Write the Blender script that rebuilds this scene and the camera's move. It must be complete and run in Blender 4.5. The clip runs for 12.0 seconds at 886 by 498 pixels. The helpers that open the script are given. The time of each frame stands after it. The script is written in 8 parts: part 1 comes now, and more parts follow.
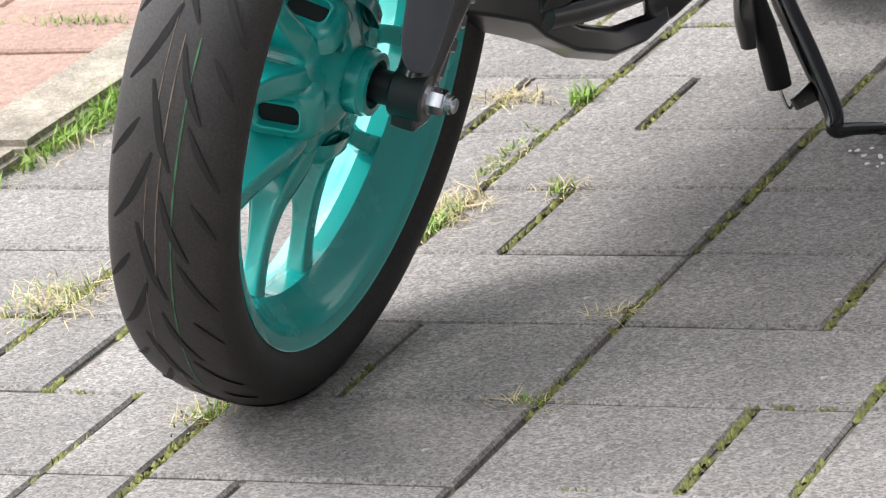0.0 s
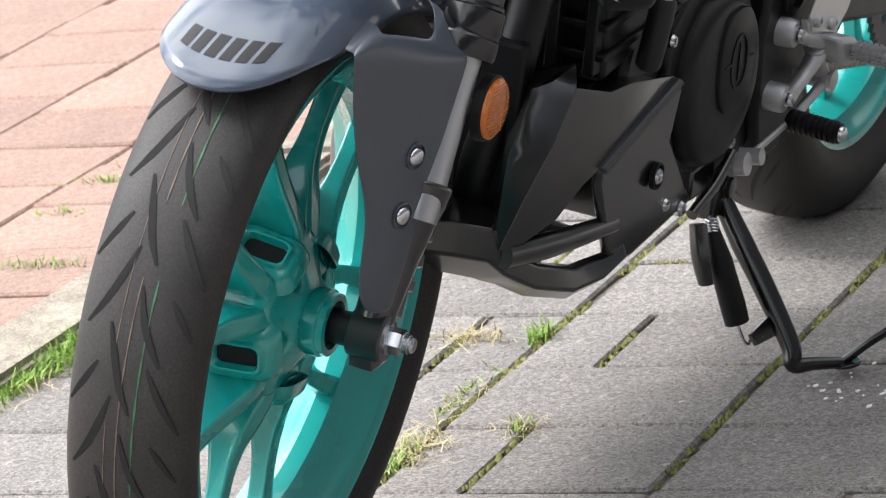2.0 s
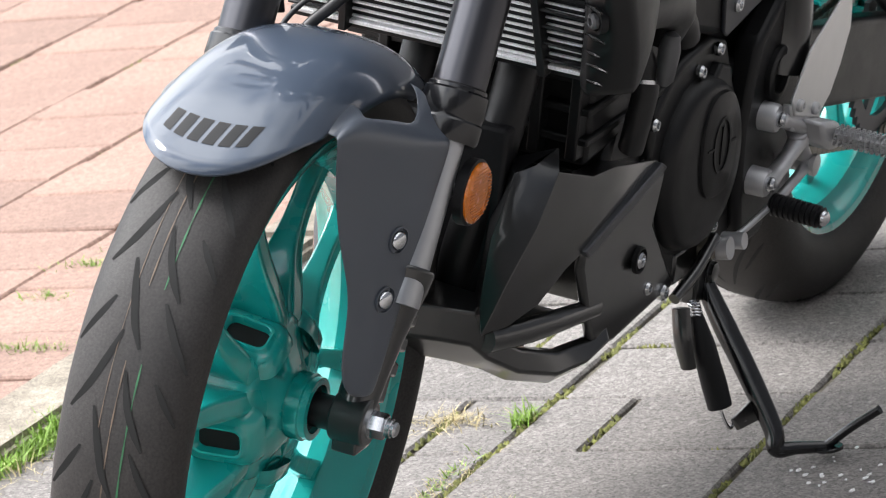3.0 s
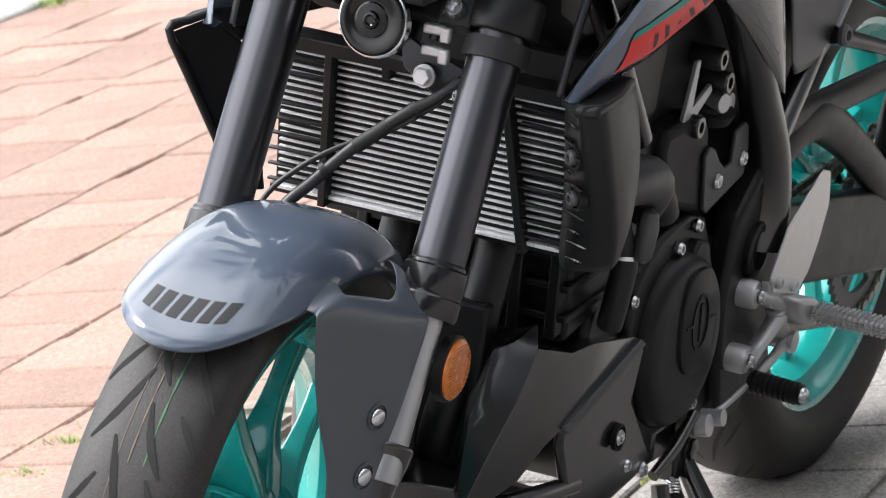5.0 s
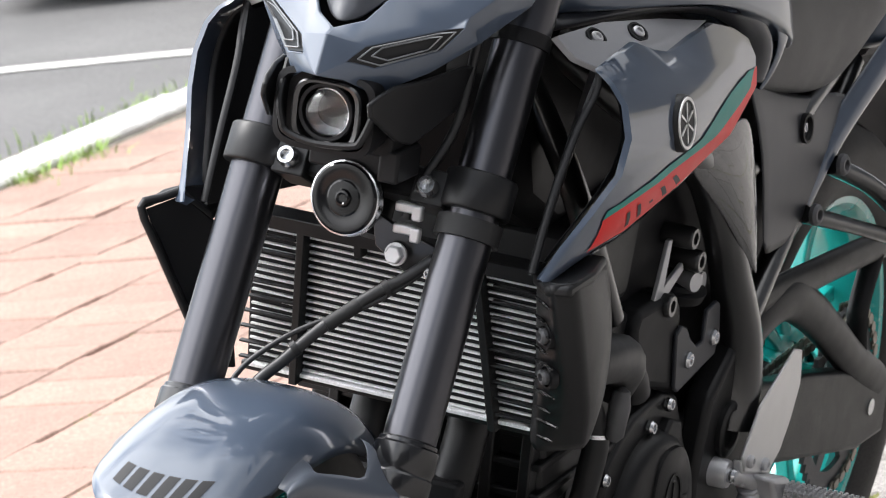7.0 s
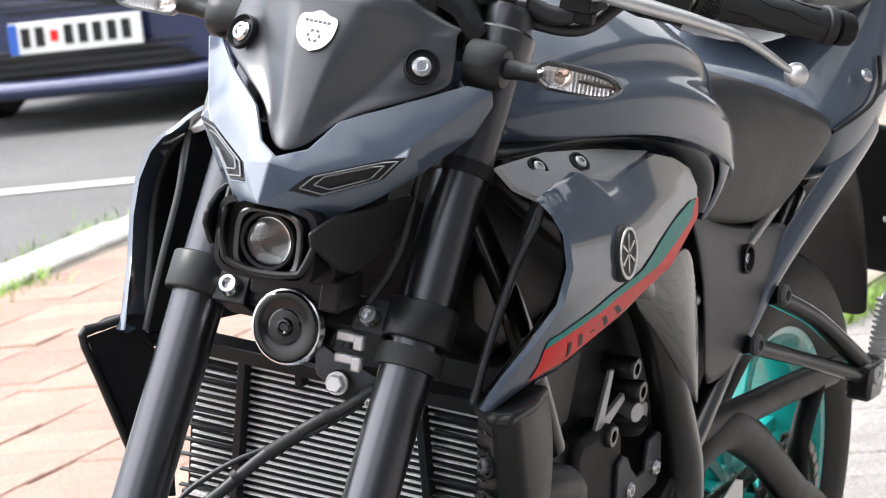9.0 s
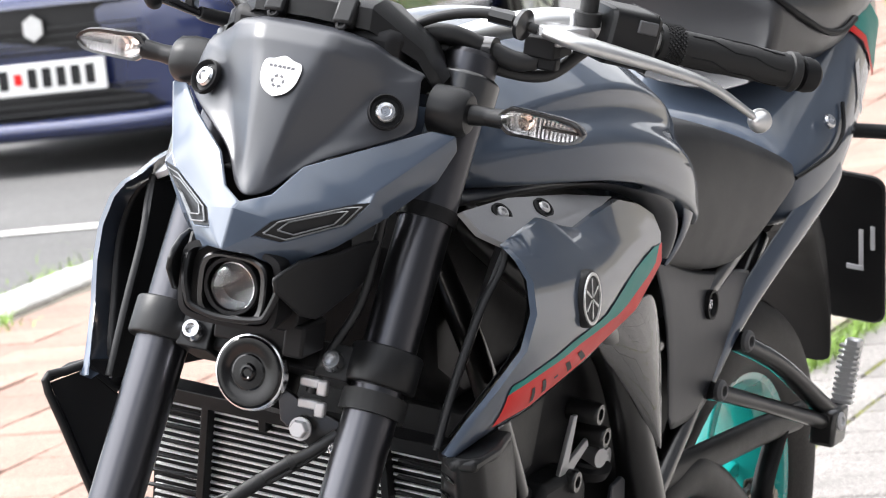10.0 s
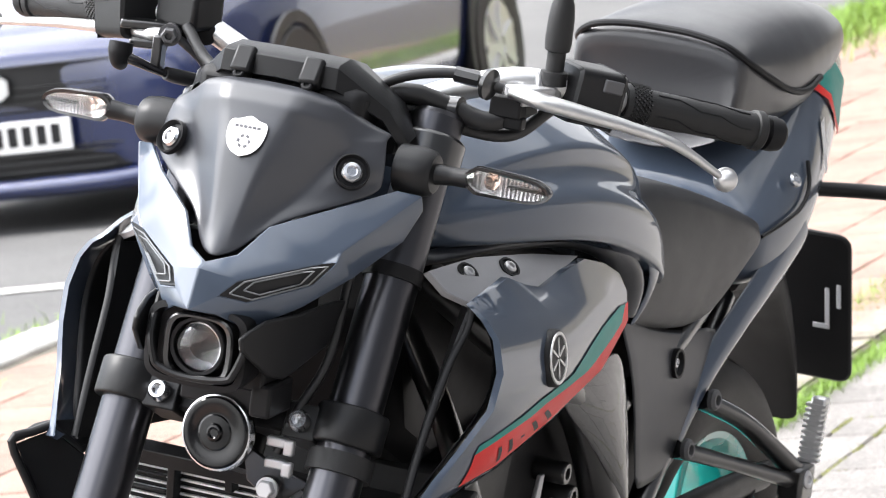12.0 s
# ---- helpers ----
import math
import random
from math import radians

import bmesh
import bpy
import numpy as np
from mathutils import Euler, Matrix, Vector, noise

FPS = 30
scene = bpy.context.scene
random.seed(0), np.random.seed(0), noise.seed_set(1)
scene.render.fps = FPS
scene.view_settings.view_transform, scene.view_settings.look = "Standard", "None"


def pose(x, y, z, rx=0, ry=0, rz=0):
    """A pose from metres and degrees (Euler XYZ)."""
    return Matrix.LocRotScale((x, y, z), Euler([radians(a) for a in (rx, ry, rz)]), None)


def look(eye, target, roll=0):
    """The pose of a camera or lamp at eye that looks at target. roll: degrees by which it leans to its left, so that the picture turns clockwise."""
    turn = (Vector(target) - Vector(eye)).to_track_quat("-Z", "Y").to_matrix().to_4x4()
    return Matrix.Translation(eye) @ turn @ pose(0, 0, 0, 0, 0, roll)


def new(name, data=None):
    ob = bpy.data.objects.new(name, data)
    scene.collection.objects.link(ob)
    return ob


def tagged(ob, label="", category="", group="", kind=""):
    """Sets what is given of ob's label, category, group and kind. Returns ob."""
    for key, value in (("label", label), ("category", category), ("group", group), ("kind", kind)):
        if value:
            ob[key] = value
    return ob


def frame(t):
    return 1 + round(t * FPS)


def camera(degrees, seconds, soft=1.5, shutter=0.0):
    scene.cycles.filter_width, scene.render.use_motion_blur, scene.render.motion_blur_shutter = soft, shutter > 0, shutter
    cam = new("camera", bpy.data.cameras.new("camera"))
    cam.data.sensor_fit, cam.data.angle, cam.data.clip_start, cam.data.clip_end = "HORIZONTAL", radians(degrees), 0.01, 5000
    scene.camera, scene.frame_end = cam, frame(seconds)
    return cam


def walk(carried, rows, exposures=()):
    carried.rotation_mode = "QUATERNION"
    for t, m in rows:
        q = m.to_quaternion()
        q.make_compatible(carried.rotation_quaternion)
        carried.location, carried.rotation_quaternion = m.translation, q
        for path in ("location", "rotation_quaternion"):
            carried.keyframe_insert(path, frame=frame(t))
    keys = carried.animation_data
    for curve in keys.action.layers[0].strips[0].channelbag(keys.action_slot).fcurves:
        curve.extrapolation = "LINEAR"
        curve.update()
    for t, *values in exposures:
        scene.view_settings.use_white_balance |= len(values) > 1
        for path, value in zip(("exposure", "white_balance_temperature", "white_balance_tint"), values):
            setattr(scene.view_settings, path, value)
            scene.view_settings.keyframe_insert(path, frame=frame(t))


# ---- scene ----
# ---------------------------------------------------------------- camera
cam = camera(12.0, 12.0, soft=1.1)
EYE = (3.090, 1.924, 1.276)          # it turns on one spot
ROWS = [                              # seconds, yaw, pitch, roll
    (0.0, 119.381, -17.787, -7.840), (0.5, 119.172, -16.937, -8.008), (1.0, 118.810, -16.187, -7.979),
    (1.5, 118.596, -15.420, -8.134), (2.0, 118.327, -14.643, -8.202), (2.5, 118.154, -14.138, -8.170),
    (3.0, 117.921, -13.546, -8.071), (3.2, 117.833, -13.311, -8.030), (4.8, 117.338, -11.420, -7.930),
    (5.0, 117.288, -11.208, -7.895), (5.5, 117.113, -10.577, -7.832), (6.0, 116.943, -9.959, -7.751),
    (6.5, 116.741, -9.354, -7.688), (7.0, 116.566, -8.860, -7.646), (8.8, 115.651, -7.372, -7.330),
    (9.0, 115.539, -7.221, -7.313), (9.5, 115.234, -6.893, -7.265), (10.0, 114.968, -6.670, -7.183),
    (10.5, 114.769, -6.502, -7.198), (11.0, 114.662, -6.337, -7.256), (11.5, 114.542, -6.135, -7.319),
    (12.0, 114.407, -5.924, -7.264),
]
walk(cam, [(t, pose(*EYE, 90 + pitch, 0, yaw) @ pose(0, 0, 0, 0, 0, roll)) for t, yaw, pitch, roll in ROWS],
     exposures=[(0.0, 0.70), (3.0, 0.76), (6.0, 0.86), (9.0, 1.05), (12.0, 1.20)])
cam.data.dof.use_dof = True
cam.data.dof.focus_distance = 3.75
cam.data.dof.aperture_fstop = 30.0

# ---------------------------------------------------------------- light: a bright, thinly clouded sky
SUN_AZ, SUN_EL = radians(286), radians(52)     # azimuth from +x towards +y
world = bpy.data.worlds.new("sky")
scene.world = world
world.use_nodes = True
wn, wl = world.node_tree.nodes, world.node_tree.links
wn.clear()
w_out, w_bg = wn.new("ShaderNodeOutputWorld"), wn.new("ShaderNodeBackground")
w_sky, w_mix, w_noise, w_ramp, w_co = (wn.new("ShaderNode" + k) for k in ("TexSky", "Mix", "TexNoise", "ValToRGB", "TexCoord"))
w_sky.sky_type, w_sky.sun_disc = "NISHITA", False
w_sky.sun_elevation, w_sky.sun_rotation = SUN_EL, math.pi / 2 - SUN_AZ
w_mix.data_type = "RGBA"
w_noise.inputs["Scale"].default_value, w_noise.inputs["Detail"].default_value = 2.3, 8
w_ramp.color_ramp.elements[0].position, w_ramp.color_ramp.elements[1].position = 0.36, 0.57
w_mix.inputs["B"].default_value = (20.8, 20.9, 21.3, 1)
wl.new(w_co.outputs["Generated"], w_noise.inputs["Vector"])
wl.new(w_noise.outputs["Fac"], w_ramp.inputs["Fac"])
wl.new(w_ramp.outputs["Color"], w_mix.inputs["Factor"])
wl.new(w_sky.outputs["Color"], w_mix.inputs["A"])
# thin cloud is brightest round the sun
w_dot, w_clip, w_pow, w_gain, w_scale = (wn.new("ShaderNode" + k) for k in ("VectorMath", "Math", "Math", "Math", "VectorMath"))
w_dot.operation, w_clip.operation, w_pow.operation, w_gain.operation, w_scale.operation = "DOT_PRODUCT", "MAXIMUM", "POWER", "MULTIPLY_ADD", "SCALE"
w_dot.inputs[1].default_value = (math.cos(SUN_AZ) * math.cos(SUN_EL), math.sin(SUN_AZ) * math.cos(SUN_EL), math.sin(SUN_EL))
w_clip.inputs[1].default_value, w_pow.inputs[1].default_value = 0.0, 2.0
w_gain.inputs[1].default_value, w_gain.inputs[2].default_value = 1.55, 0.31
wl.new(w_co.outputs["Generated"], w_dot.inputs[0])
wl.new(w_dot.outputs["Value"], w_clip.inputs[0])
wl.new(w_clip.outputs[0], w_pow.inputs[0])
wl.new(w_pow.outputs[0], w_gain.inputs[0])
wl.new(w_mix.outputs["Result"], w_scale.inputs[0])
wl.new(w_gain.outputs[0], w_scale.inputs["Scale"])
wl.new(w_scale.outputs["Vector"], w_bg.inputs["Color"])
wl.new(w_bg.outputs["Background"], w_out.inputs["Surface"])
w_bg.inputs["Strength"].default_value = 0.1
sun = new("sun", bpy.data.lights.new("sun", "SUN"))
sun.data.energy, sun.data.angle, sun.data.color = 2.1, radians(20), (1.0, 0.975, 0.96)
sun.matrix_world = look((0, 0, 6), (-math.cos(SUN_AZ) * math.cos(SUN_EL), -math.sin(SUN_AZ) * math.cos(SUN_EL), 6 - math.sin(SUN_EL)))


# ---------------------------------------------------------------- materials
def nodes_of(m):
    return m.node_tree.nodes, m.node_tree.links


def material(name, colour, rough=0.5, metal=0.0, vary=0.12, scale=40.0, bump=0.0, bump_scale=400.0, coat=0.0,
             coat_rough=0.05, speck=0.0, speck_scale=250.0, rnd=0.0, island=0.0, rough_vary=0.1, ior=1.5, spec=0.5, grain=0.0, grain_scale=600.0):
    """A surface with grain at two scales: large soft stains and fine relief."""
    m = bpy.data.materials.new(name)
    m.use_nodes = True
    n, l = nodes_of(m)
    b = n["Principled BSDF"]
    b.inputs["Metallic"].default_value, b.inputs["Roughness"].default_value = metal, rough
    b.inputs["Coat Weight"].default_value, b.inputs["Coat Roughness"].default_value = coat, coat_rough
    b.inputs["IOR"].default_value, b.inputs["Specular IOR Level"].default_value = ior, spec
    co = n.new("ShaderNodeTexCoord")
    big = n.new("ShaderNodeTexNoise")
    big.inputs["Scale"].default_value, big.inputs["Detail"].default_value = scale, 5
    l.new(co.outputs["Object"], big.inputs["Vector"])
    mr = n.new("ShaderNodeMapRange")
    mr.inputs["From Min"].default_value, mr.inputs["From Max"].default_value = 0.25, 0.75
    mr.inputs["To Min"].default_value, mr.inputs["To Max"].default_value = 1 - vary, 1 + vary
    l.new(big.outputs["Fac"], mr.inputs["Value"])
    value = mr.outputs["Result"]
    if speck:
        fine = n.new("ShaderNodeTexNoise")
        fine.inputs["Scale"].default_value, fine.inputs["Detail"].default_value = speck_scale, 3
        l.new(co.outputs["Object"], fine.inputs["Vector"])
        fm = n.new("ShaderNodeMapRange")
        fm.inputs["From Min"].default_value, fm.inputs["From Max"].default_value = 0.3, 0.7
        fm.inputs["To Min"].default_value, fm.inputs["To Max"].default_value = 1 - speck, 1 + speck
        l.new(fine.outputs["Fac"], fm.inputs["Value"])
        mul = n.new("ShaderNodeMath")
        mul.operation = "MULTIPLY"
        l.new(value, mul.inputs[0])
        l.new(fm.outputs["Result"], mul.inputs[1])
        value = mul.outputs[0]
    if grain:
        for scale_g, low, high, start in ((grain_scale, 1 - grain, 1 + grain, 0.0), (grain_scale * 0.42, 1.0, 1.0 + 1.6 * grain, 0.90)):
            cells = n.new("ShaderNodeTexVoronoi")
            cells.inputs["Scale"].default_value = scale_g
            l.new(co.outputs["Object"], cells.inputs["Vector"])
            gm = n.new("ShaderNodeMapRange")
            gm.inputs["From Min"].default_value = start
            gm.inputs["To Min"].default_value, gm.inputs["To Max"].default_value = low, high
            l.new(cells.outputs["Color"], gm.inputs["Value"])
            mul = n.new("ShaderNodeMath")
            mul.operation = "MULTIPLY"
            l.new(value, mul.inputs[0])
            l.new(gm.outputs["Result"], mul.inputs[1])
            value = mul.outputs[0]
    if rnd or island:
        src = n.new("ShaderNodeObjectInfo").outputs["Random"] if rnd else n.new("ShaderNodeNewGeometry").outputs["Random Per Island"]
        rm = n.new("ShaderNodeMapRange")
        k = rnd or island
        rm.inputs["To Min"].default_value, rm.inputs["To Max"].default_value = 1 - k, 1 + k
        l.new(src, rm.inputs["Value"])
        mul = n.new("ShaderNodeMath")
        mul.operation = "MULTIPLY"
        l.new(value, mul.inputs[0])
        l.new(rm.outputs["Result"], mul.inputs[1])
        value = mul.outputs[0]
    vm = n.new("ShaderNodeVectorMath")
    vm.operation = "SCALE"
    vm.inputs[0].default_value = colour[:3]
    l.new(value, vm.inputs["Scale"])
    l.new(vm.outputs["Vector"], b.inputs["Base Color"])
    if rough_vary:
        rr = n.new("ShaderNodeMapRange")
        rr.inputs["To Min"].default_value, rr.inputs["To Max"].default_value = max(rough - rough_vary, 0.02), min(rough + rough_vary, 1)
        l.new(big.outputs["Fac"], rr.inputs["Value"])
        l.new(rr.outputs["Result"], b.inputs["Roughness"])
    if bump:
        bn = n.new("ShaderNodeTexNoise")
        bn.inputs["Scale"].default_value, bn.inputs["Detail"].default_value = bump_scale, 4
        l.new(co.outputs["Object"], bn.inputs["Vector"])
        bp = n.new("ShaderNodeBump")
        bp.inputs["Strength"].default_value, bp.inputs["Distance"].default_value = bump, 0.001
        l.new(bn.outputs["Fac"], bp.inputs["Height"])
        l.new(bp.outputs["Normal"], b.inputs["Normal"])
    return m


def lens_material(name, colour, rough=0.03):
    m = bpy.data.materials.new(name)
    m.use_nodes = True
    b = m.node_tree.nodes["Principled BSDF"]
    b.inputs["Base Color"].default_value = (*colour, 1)
    b.inputs["Transmission Weight"].default_value, b.inputs["Roughness"].default_value = 1.0, rough
    b.inputs["IOR"].default_value = 1.45
    return m


PAINT = material("grey_gloss_paint", (0.060, 0.078, 0.110), 0.30, 0.0, 0.04, 9, coat=1.0, coat_rough=0.015, rough_vary=0.04, spec=0.12)
PAINT.node_tree.nodes["Principled BSDF"].inputs["Coat IOR"].default_value = 1.55
PANEL = material("grey_satin_paint", (0.058, 0.068, 0.086), 0.36, 0.0, 0.05, 14, rough_vary=0.06, coat=0.35, coat_rough=0.12)
SIDE = material("dark_side_cover", (0.026, 0.028, 0.034), 0.40, 0.0, 0.06, 14, rough_vary=0.05, spec=0.4)
PLASTIC = material("black_plastic", (0.0095, 0.0097, 0.0105), 0.38, 0, 0.08, 30, spec=0.28, bump=0.10, bump_scale=1400, rough_vary=0.08)
COWL = material("charcoal_plastic", (0.034, 0.036, 0.043), 0.33, 0, 0.05, 16, bump=0.05, bump_scale=1500, rough_vary=0.05, spec=0.7)
BELLY = material("satin_black_plastic", (0.0085, 0.0085, 0.0092), 0.33, 0, 0.08, 18, rough_vary=0.05, spec=0.5, coat=1.0, coat_rough=0.13)
DARK = material("deep_black_plastic", (0.008, 0.008, 0.009), 0.5, 0, 0.1, 30, spec=0.22)
GLOSSBLACK = material("gloss_black_paint", (0.006, 0.006, 0.007), 0.22, 0, 0.05, 25, coat=0.25, rough_vary=0.05)
PIANO = material("gloss_black_lacquer", (0.016, 0.017, 0.019), 0.25, 0, 0.04, 20, coat=1.0, coat_rough=0.015, rough_vary=0.03)
HORNBLACK = material("black_horn_enamel", (0.004, 0.004, 0.0045), 0.16, 0, 0.05, 25, spec=0.35, rough_vary=0.02)
ENGINE = material("dark_engine_paint", (0.009, 0.009, 0.0097), 0.40, 0.1, 0.10, 35, bump=0.12, bump_scale=900, spec=0.3)
ENGINE_RAW = material("grey_engine_cast", (0.10, 0.10, 0.105), 0.5, 0.5, 0.12, 45, bump=0.2, bump_scale=700)
FORK = material("black_anodised_tube", (0.075, 0.075, 0.082), 0.28, 0.95, 0.0, 12, rough_vary=0.0)
STEEL = material("bright_steel", (0.62, 0.63, 0.65), 0.22, 1.0, 0.10, 60, rough_vary=0.1)
TUBE = material("brushed_fork_tube", (0.42, 0.43, 0.45), 0.38, 1.0, 0.05, 20, rough_vary=0.05)
ALU = material("cast_aluminium", (0.50, 0.50, 0.51), 0.44, 0.7, 0.08, 40, bump=0.10, bump_scale=900)
POLISHED = material("polished_aluminium", (0.66, 0.66, 0.66), 0.36, 0.9, 0.05, 40)
TEAL = material("teal_gloss_paint", (0.008, 0.350, 0.322), 0.27, 0.0, 0.05, 10, coat=0.9, coat_rough=0.06, rough_vary=0.05)
RUBBER = material("tyre_rubber", (0.024, 0.0218, 0.0205), 0.58, 0, 0.30, 22, bump=0.25, bump_scale=600, speck=0.34, speck_scale=420, rough_vary=0.12, spec=0.4)
# near-black that stands in for shade inside tread grooves and spoke slots
RECESSBLACK = material("recess_shade_black", (0.006, 0.006, 0.006), 0.85, 0, 0.2, 40)
GRIPRUBBER = material("grip_rubber", (0.012, 0.012, 0.0125), 0.58, 0, 0.1, 60, spec=0.4, bump=0.3, bump_scale=900)
VINYL = material("black_seat_vinyl", (0.014, 0.014, 0.016), 0.42, 0, 0.06, 22, bump=0.2, bump_scale=1100, spec=0.5)
PILLION = material("glossy_seat_vinyl", (0.024, 0.024, 0.027), 0.40, 0, 0.06, 22, bump=0.12, bump_scale=1100, coat=0.4, coat_rough=0.18)
HOSE = material("black_hose", (0.014, 0.014, 0.015), 0.45, 0, 0.1, 60)
FIN = material("radiator_fin", (0.85, 0.85, 0.86), 0.40, 0.15, 0.15, 80, speck=0.2, speck_scale=900)
FOLD = material("dull_fin_metal", (0.55, 0.55, 0.56), 0.5, 0.3, 0.2, 80)
AMBER = material("amber_reflector", (0.56, 0.145, 0.004), 0.25, 0, 0.15, 120, bump=0.4, bump_scale=700, coat=0.5, speck=0.12, speck_scale=500)
PLATEGREY = material("grey_cast_plate", (0.26, 0.26, 0.27), 0.45, 0.3, 0.08, 40, bump=0.1, bump_scale=900)
RED = material("red_decal", (0.72, 0.018, 0.016), 0.40, 0, 0.03, 20, spec=0.2)
TEALDECAL = material("teal_decal", (0.010, 0.24, 0.205), 0.40, 0, 0.03, 20, spec=0.2)
BLACKDECAL = material("black_decal", (0.010, 0.010, 0.011), 0.48, 0, 0.03, 20, spec=0.3)
PALEDECAL = material("pale_decal", (0.55, 0.56, 0.58), 0.35, 0, 0.03, 20)
STICKER = material("white_sticker", (0.78, 0.78, 0.78), 0.35, 0, 0.03, 30)
INK = material("grey_ink", (0.08, 0.08, 0.09), 0.5, 0, 0.05, 30)
GREENLINE = material("green_tyre_mark", (0.02, 0.11, 0.045), 0.6, 0, 0.4, 60)
TANLINE = material("tan_tyre_mark", (0.12, 0.085, 0.06), 0.6, 0, 0.4, 60)
LAMPLINE = material("lamp_line_grey", (0.17, 0.175, 0.18), 0.3, 0.3, 0.05, 40)
SMOKED = material("smoked_lamp", (0.010, 0.010, 0.011), 0.34, 0, 0.05, 40, spec=0.3)
LAMPINNER = material("lamp_reflector", (0.60, 0.60, 0.61), 0.2, 0.9, 0.1, 90, bump=0.4, bump_scale=600)
LAMPBOWL = material("dark_lamp_bowl", (0.10, 0.10, 0.10), 0.22, 0.9, 0.03, 20, rough_vary=0)
CLEAR = lens_material("clear_lens", (0.97, 0.97, 0.97))
BULB = lens_material("amber_bulb", (0.95, 0.74, 0.62))
CHAINMETAL = material("chain_steel", (0.25, 0.235, 0.20), 0.42, 0.9, 0.2, 90)

# ---------------------------------------------------------------- shape helpers
LEAN, TURN = radians(14.51), radians(1.74)    # on its stand, bars a touch to the left
RAKE = radians(25)
AXIS = Vector((-math.sin(RAKE), 0, math.cos(RAKE)))
STEER = Matrix.Translation((0.095, 0, 0)) @ Matrix.Rotation(TURN, 4, AXIS) @ Matrix.Translation((-0.095, 0, 0))
STAND = Matrix.Translation((0, 0, 0.004)) @ Matrix.Rotation(-LEAN, 4, "X")
FRONT_AXLE, REAR_AXLE = Vector((0, 0, 0.293)), Vector((-1.388, 0, 0.321))
# where the front wheel stands on the bike: its centre, its turn and tilt, and its size
WHEEL = (Matrix.Translation((-0.0254, -0.0117, 0.2998)) @ Matrix.Rotation(radians(3.91), 4, "Z") @ Matrix.Rotation(radians(-1.31), 4, "X")
         @ Matrix.Scale(1.048, 4) @ Matrix.Translation(-FRONT_AXLE))


def part(name, bm, mat, parent, label="", sharp=38, bevel=0.0, seg=2, sub=0, steer=False, thick=0.0):
    """Links a bmesh as one mesh under a thing or under a part."""
    if steer:
        bm.transform(WHEEL if steer == "wheel" else STEER)
    bmesh.ops.recalc_face_normals(bm, faces=bm.faces)
    me = bpy.data.meshes.new(name)
    bm.to_mesh(me)
    bm.free()
    me.materials.append(mat)
    me.shade_smooth()
    if not sub:
        me.set_sharp_from_angle(angle=radians(sharp))
    ob = new(name, me)
    if parent is not None:
        ob.parent = parent
    if thick:
        s = ob.modifiers.new("thickness", "SOLIDIFY")
        s.thickness, s.offset = thick, -1
    if sub:
        s = ob.modifiers.new("smooth", "SUBSURF")
        s.levels = s.render_levels = sub
    if bevel:
        b = ob.modifiers.new("edge", "BEVEL")
        b.width, b.segments, b.limit_method, b.angle_limit = bevel, seg, "ANGLE", radians(35)
        b.harden_normals = False
    if label:
        ob["label"] = label
    return ob


def basis(d):
    d = Vector(d).normalized()
    a = d.cross(Vector((0, 0, 1)) if abs(d.z) < 0.9 else Vector((1, 0, 0))).normalized()
    return a, d.cross(a), d


def ring(bm, c, a, b, ra, rb=None, n=24, power=2.0, start=0.0):
    rb = ra if rb is None else rb
    out = []
    for i in range(n):
        t = 2 * math.pi * i / n + start
        ct, st = math.cos(t), math.sin(t)
        f = 2.0 / power
        out.append(bm.verts.new(Vector(c) + a * (ra * math.copysign(abs(ct) ** f, ct)) + b * (rb * math.copysign(abs(st) ** f, st))))
    return out


def bridge(bm, r0, r1):
    n = len(r0)
    for i in range(n):
        bm.faces.new((r0[i], r0[(i + 1) % n], r1[(i + 1) % n], r1[i]))


def loft(bm, rings, cap=True, closed=False):
    for r0, r1 in zip(rings, rings[1:]):
        bridge(bm, r0, r1)
    if closed:
        bridge(bm, rings[-1], rings[0])
    elif cap:
        bm.faces.new(rings[0][::-1])
        bm.faces.new(rings[-1])
    return bm


def cyl(bm, p0, p1, r0, r1=None, n=24):
    p0, p1 = Vector(p0), Vector(p1)
    a, b, _ = basis(p1 - p0)
    return loft(bm, [ring(bm, p0, a, b, r0, n=n), ring(bm, p1, a, b, r0 if r1 is None else r1, n=n)])


def lathe(bm, profile, origin, axis, n=32, closed=False, cap=True):
    """profile: (distance along the axis, radius)."""
    a, b, d = basis(axis)
    rings = [ring(bm, Vector(origin) + d * s, a, b, max(r, 1e-4), n=n) for s, r in profile]
    return loft(bm, rings, cap=cap and not closed, closed=closed)


def spline(pts, steps=8):
    P = [Vector(p) for p in pts]
    P = [P[0] * 2 - P[1]] + P + [P[-1] * 2 - P[-2]]
    out = []
    for i in range(1, len(P) - 2):
        for k in range(steps):
            t = k / steps
            out.append(0.5 * (2 * P[i] + (P[i + 1] - P[i - 1]) * t + (2 * P[i - 1] - 5 * P[i] + 4 * P[i + 1] - P[i + 2]) * t * t
                              + (3 * P[i] - P[i - 1] - 3 * P[i + 1] + P[i + 2]) * t ** 3))
    return out + [P[-2]]


